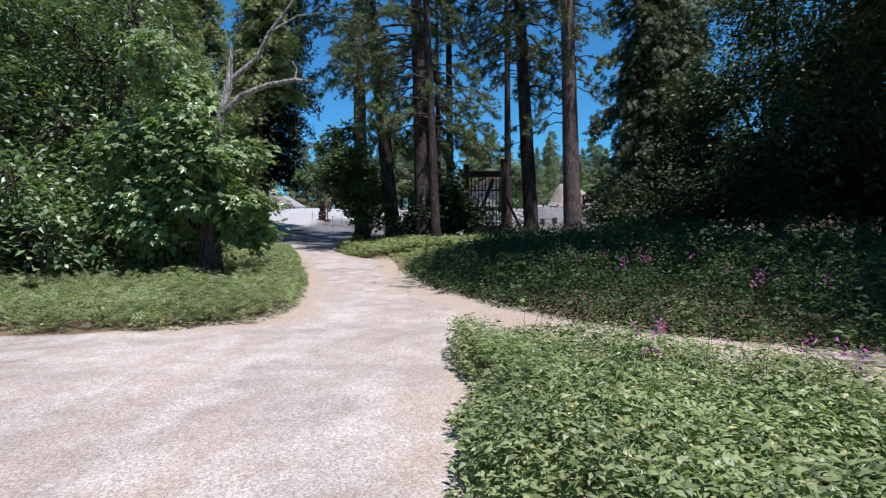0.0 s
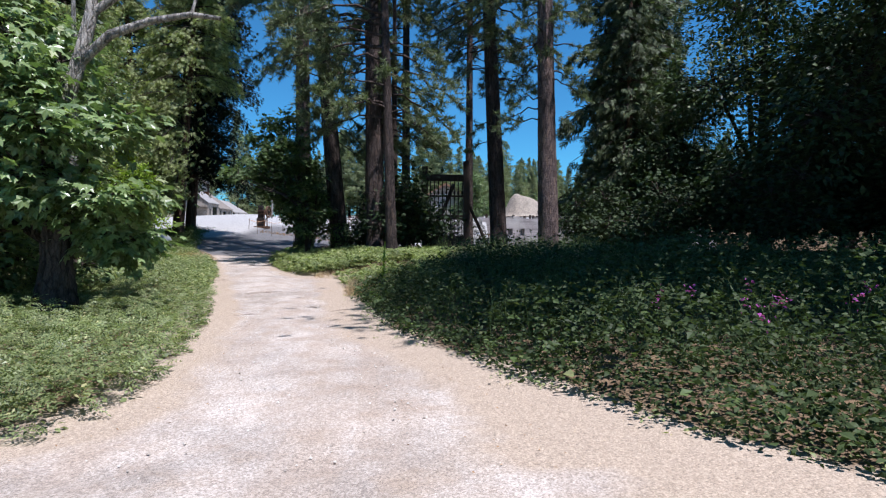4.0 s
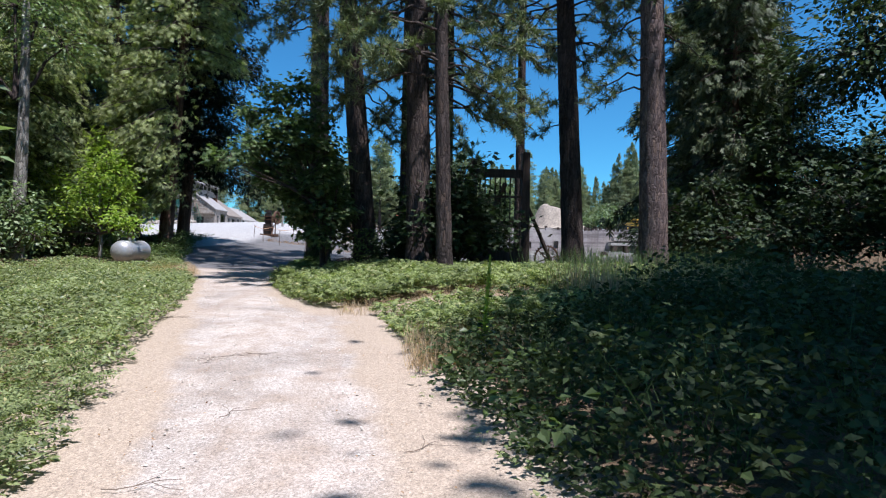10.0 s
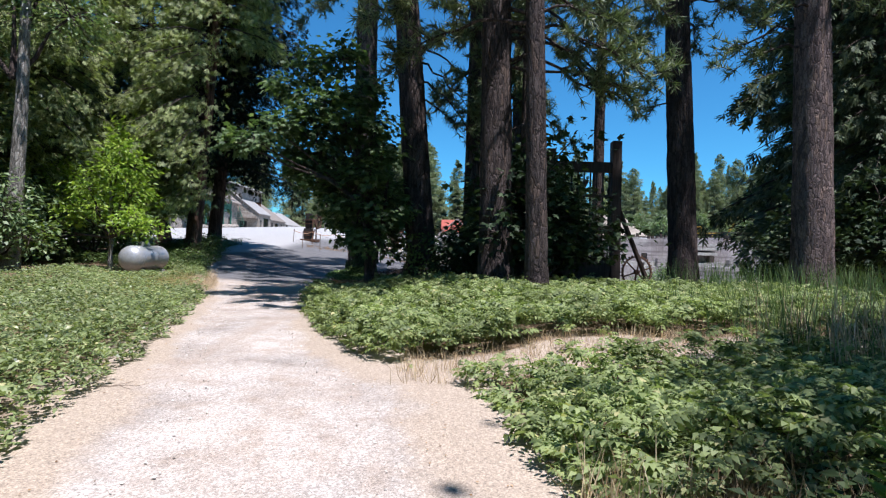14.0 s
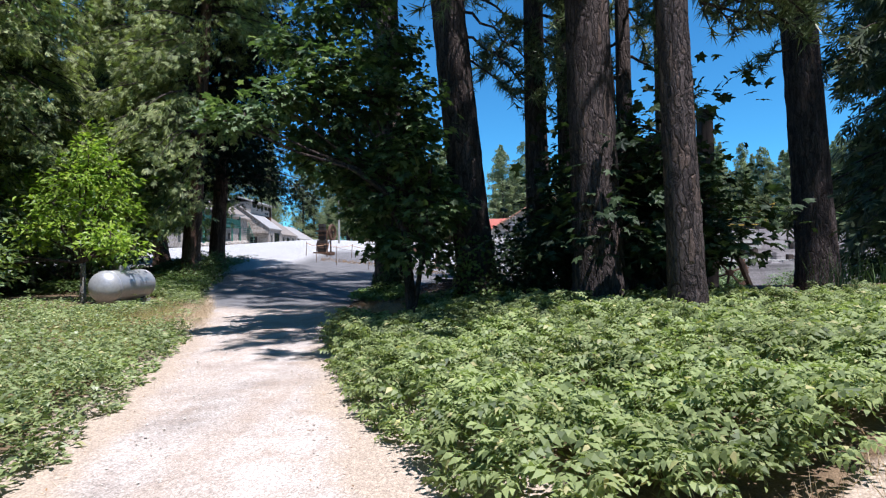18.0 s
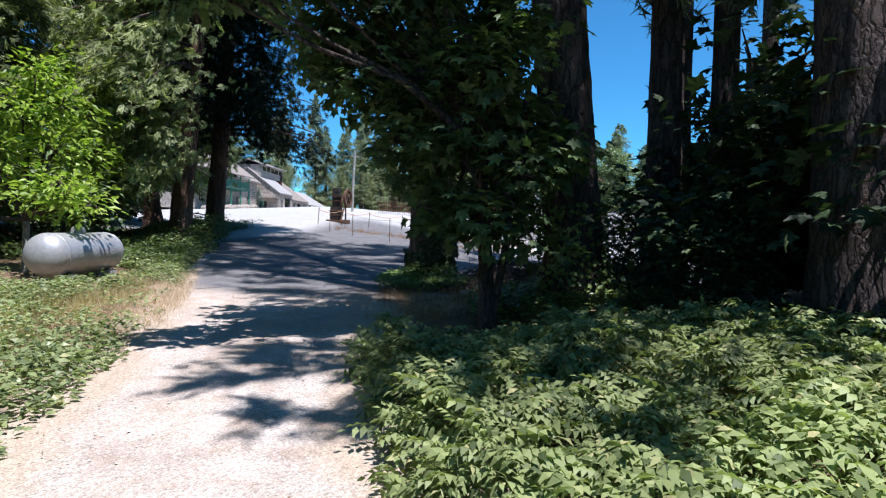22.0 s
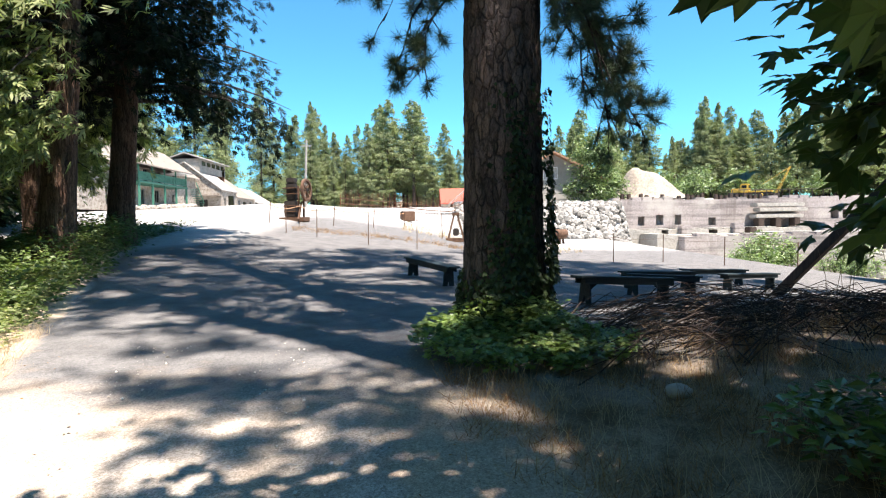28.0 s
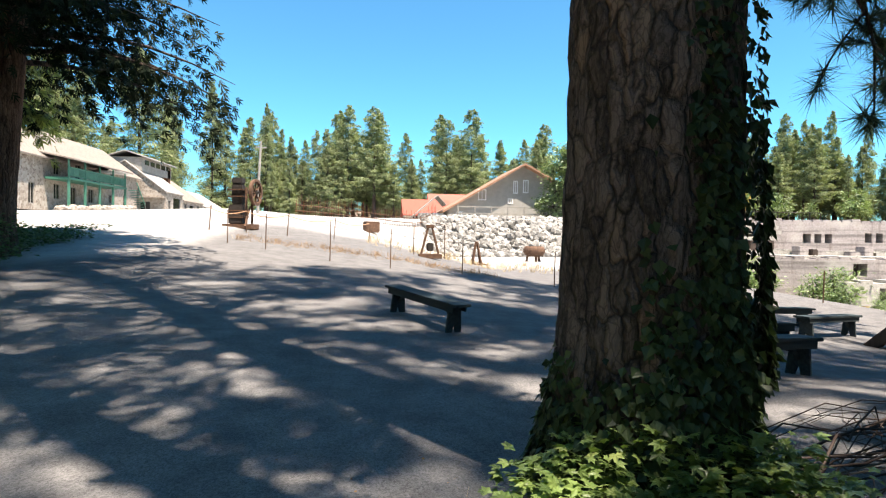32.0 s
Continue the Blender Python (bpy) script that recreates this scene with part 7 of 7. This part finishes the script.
for i, (z, dx) in enumerate(((1.1, 0), (1.75, .4), (2.25, .1))):
    solid("timber_slab", boxes(((-2.6, -.6, 0), (2.6, .6, .4)), bevel=.05), CONCRETE_PALE, "pale stacked slab on the foundations", "slab", "stacked slabs", pose(30.2 + dx, 93.2, z + .65, 0, 0, 2))
for x in (28.2, 30.0, 32.0):
    solid("slab_support", boxes(((-.3, -.5, -.1), (.3, .5, 1.0)), bevel=.04), TIMBER, "dark timber block under the stacked slabs", "block", "slab supports", pose(x, 93.0, .74))
solid("yellow_marker", boxes(((-.35, -.3, 0), (.35, .3, 1.0)), bevel=.12), YELLOW, "small yellow machine in the pit", "machine", at=pose(33.6, 83.0, hz(33.6, 83.0)))

# Weeds in the pit and on the far slope.
for x, y, a, k in ((19.5, 80.5, 0, .8), (21.4, 82.0, 100, 1.0), (23.2, 83.2, 200, 1.1), (25.0, 83.9, 30, .95), (17.6, 78.2, 60, .6), (31.2, 83.6, 140, .95), (32.8, 84.2, 250, 1.05), (29.2, 83.4, 10, .8), (35.4, 84.4, 90, .6), (27, 78, 300, .6), (29.5, 77, 20, .5), (25.5, 72, 140, .45), (31, 83, 60, .5)):
    tree("bush", "low green bush in the pit", x, y, None, *small, "bushes in the pit", a, k, "bush")
x, y = sample(900, 14, 42, 64, 86, lambda x, y: smooth(.1, .5, wobble(x + 3, y, .4)))
plants("weeds", "pale green weeds in the pit", x, y, .3 + .2 * wobble(x, y, .4), 5, OVATE, .2, LEAF_FROND, .3, .2)
x, y = sample(6000, 14, 46, 60, 85, lambda x, y: smooth(-.2, .4, wobble(x, y, .35)))
blades("dry_grass", "pale dry grass in the pit", x, y, .15, .45, STRAW, 4, .5, width=1.8)
x, y = sample(2600, -13, -3, 58, 64, lambda x, y: np.exp(-((y - 61.2 + .25 * (x + 7)) / .9) ** 2))
blades("dry_grass", "brown dry grass strip along the yard fence", x, y, .1, .3, BROWN_STRAW, 4, .5, width=1.6)
x, y = sample(900, -8, 3, 68, 76, lambda x, y: .35 + 0 * x)
blades("dry_grass", "tufts of pale dry grass on the gravel", x, y, .2, .5, STRAW, 5, .4, width=2.0)

# The heap of pale soil, the yellow truck and the crane's boom.
m = 26
gx2, gy2 = np.meshgrid(np.linspace(-1, 1, m), np.linspace(-1, 1, m))
rr = np.hypot(gx2, gy2)
lumps = .28 * wobble(gx2 * 5, gy2 * 5) + .16 * wobble(gy2 * 11, gx2 * 11)
zz = smooth(1.0, .25, rr) * np.clip(1.15 - .5 * gx2, .5, 1.35) * 3.5 + lumps * (rr < .9) * (1.1 - rr) - .3
HX, HY = 25.2, 116.5
V = np.stack([HX + gx2.ravel() * 4.6 + 3.2 * np.clip(gx2.ravel(), 0, 1), HY + gy2.ravel() * 5, hz(HX, HY) + .3 + zz.ravel()], 1)
F = np.array([(j * m + i, j * m + i + 1, (j + 1) * m + i + 1, (j + 1) * m + i) for j in range(m - 1) for i in range(m - 1)])
thing("earth_mound", "large mound of pale tan dug earth", "mound", mesh=np_mesh("earth_mound", V, F, SOIL_HEAP, True))
tx, ty = 43.0, 120
tk = thing("truck", "old yellow truck on the terrace", "truck", at=pose(tx, ty, hz(tx, ty), 0, 0, 140) @ Matrix.Scale(.85, 4))
part("chassis", boxes(((-3.6, -.9, .65), (2.6, .9, .95)), bevel=.04), IRON, tk)
cab = part("cab", boxes(((-.1, -1.0, .95), (1.3, 1.0, 2.55)), bevel=.14), YELLOW, tk)
part("windscreen", boxes(((-.13, -.8, 1.75), (-.1, .8, 2.3)),), DARK_GLASS, cab)
part("side_window", boxes(((.2, 1.0, 1.75), (1.0, 1.03, 2.3)),), DARK_GLASS, cab)
part("bonnet", boxes(((1.3, -.75, .95), (2.8, .75, 1.75)), bevel=.15), YELLOW, tk)
part("flatbed", boxes(((-3.7, -1.1, .98), (-.15, 1.1, 1.2)), bevel=.03), YELLOW, tk)
for x in (2.0, -2.2):
    for s in (-1, 1):
        w = bmesh.new()
        bmesh.ops.create_cone(w, cap_ends=True, segments=20, radius1=.5, radius2=.5, depth=.3, matrix=pose(x, s * .9, .5, 90))
        bmesh.ops.bevel(w, geom=w.edges[:], offset=.04, segments=1, affect="EDGES")
        wh = part("wheel", w, RUBBER, tk)
        w = bmesh.new()
        bmesh.ops.create_cone(w, cap_ends=True, segments=16, radius1=.26, radius2=.2, depth=.08, matrix=pose(x, s * 1.07, .5, 90 * -s))
        part("rim", w, YELLOW, wh)
cr = thing("crane", "yellow lattice crane boom raised at a slant", "crane", at=pose(47.4, 120.5, hz(47.4, 120.5)) @ Matrix.Scale(.62, 4))
part("body", boxes(((-1.2, -1, 0), (.6, 1, 1.2)), bevel=.1), IRON, cr)
for s in (-.25, .25):
    for o in (0, .5):
        bm = bmesh.new(); beam(bm, (0 + o, s, 1.0), (3.6 + o * .3, s, 7.6), .06, .06, 0)
        part("chord", bm, YELLOW, cr)
for i in range(8):
    t = i / 8
    bm = bmesh.new(); beam(bm, (3.6 * t, -.25, 1 + 6.6 * t), (3.6 * t + .9, .25, 1 + 6.6 * t + .8), .07, .07, 0)
    part("lace", bm, YELLOW, cr)
bm = bmesh.new(); beam(bm, (3.7, 0, 7.6), (-3.5, 0, 3.2), .06, .06, 0)
part("stay", bm, YELLOW, cr)
ral = thing("railing", "long thin dark railing on the terrace", "railing")
for i in range(12):
    part("post", boxes(((36 + i * 1.6, 112, hz(36 + i * 1.6, 112) - .1), (36.08 + i * 1.6, 112.08, hz(36 + i * 1.6, 112) + 1.2))), IRON, ral)
part("rail", pipe_mesh("rail", [(np.array([(36 + i * 1.6, 112.04, hz(36 + i * 1.6, 112) + 1.2) for i in range(12)]), .05)], IRON, 6), None, ral)
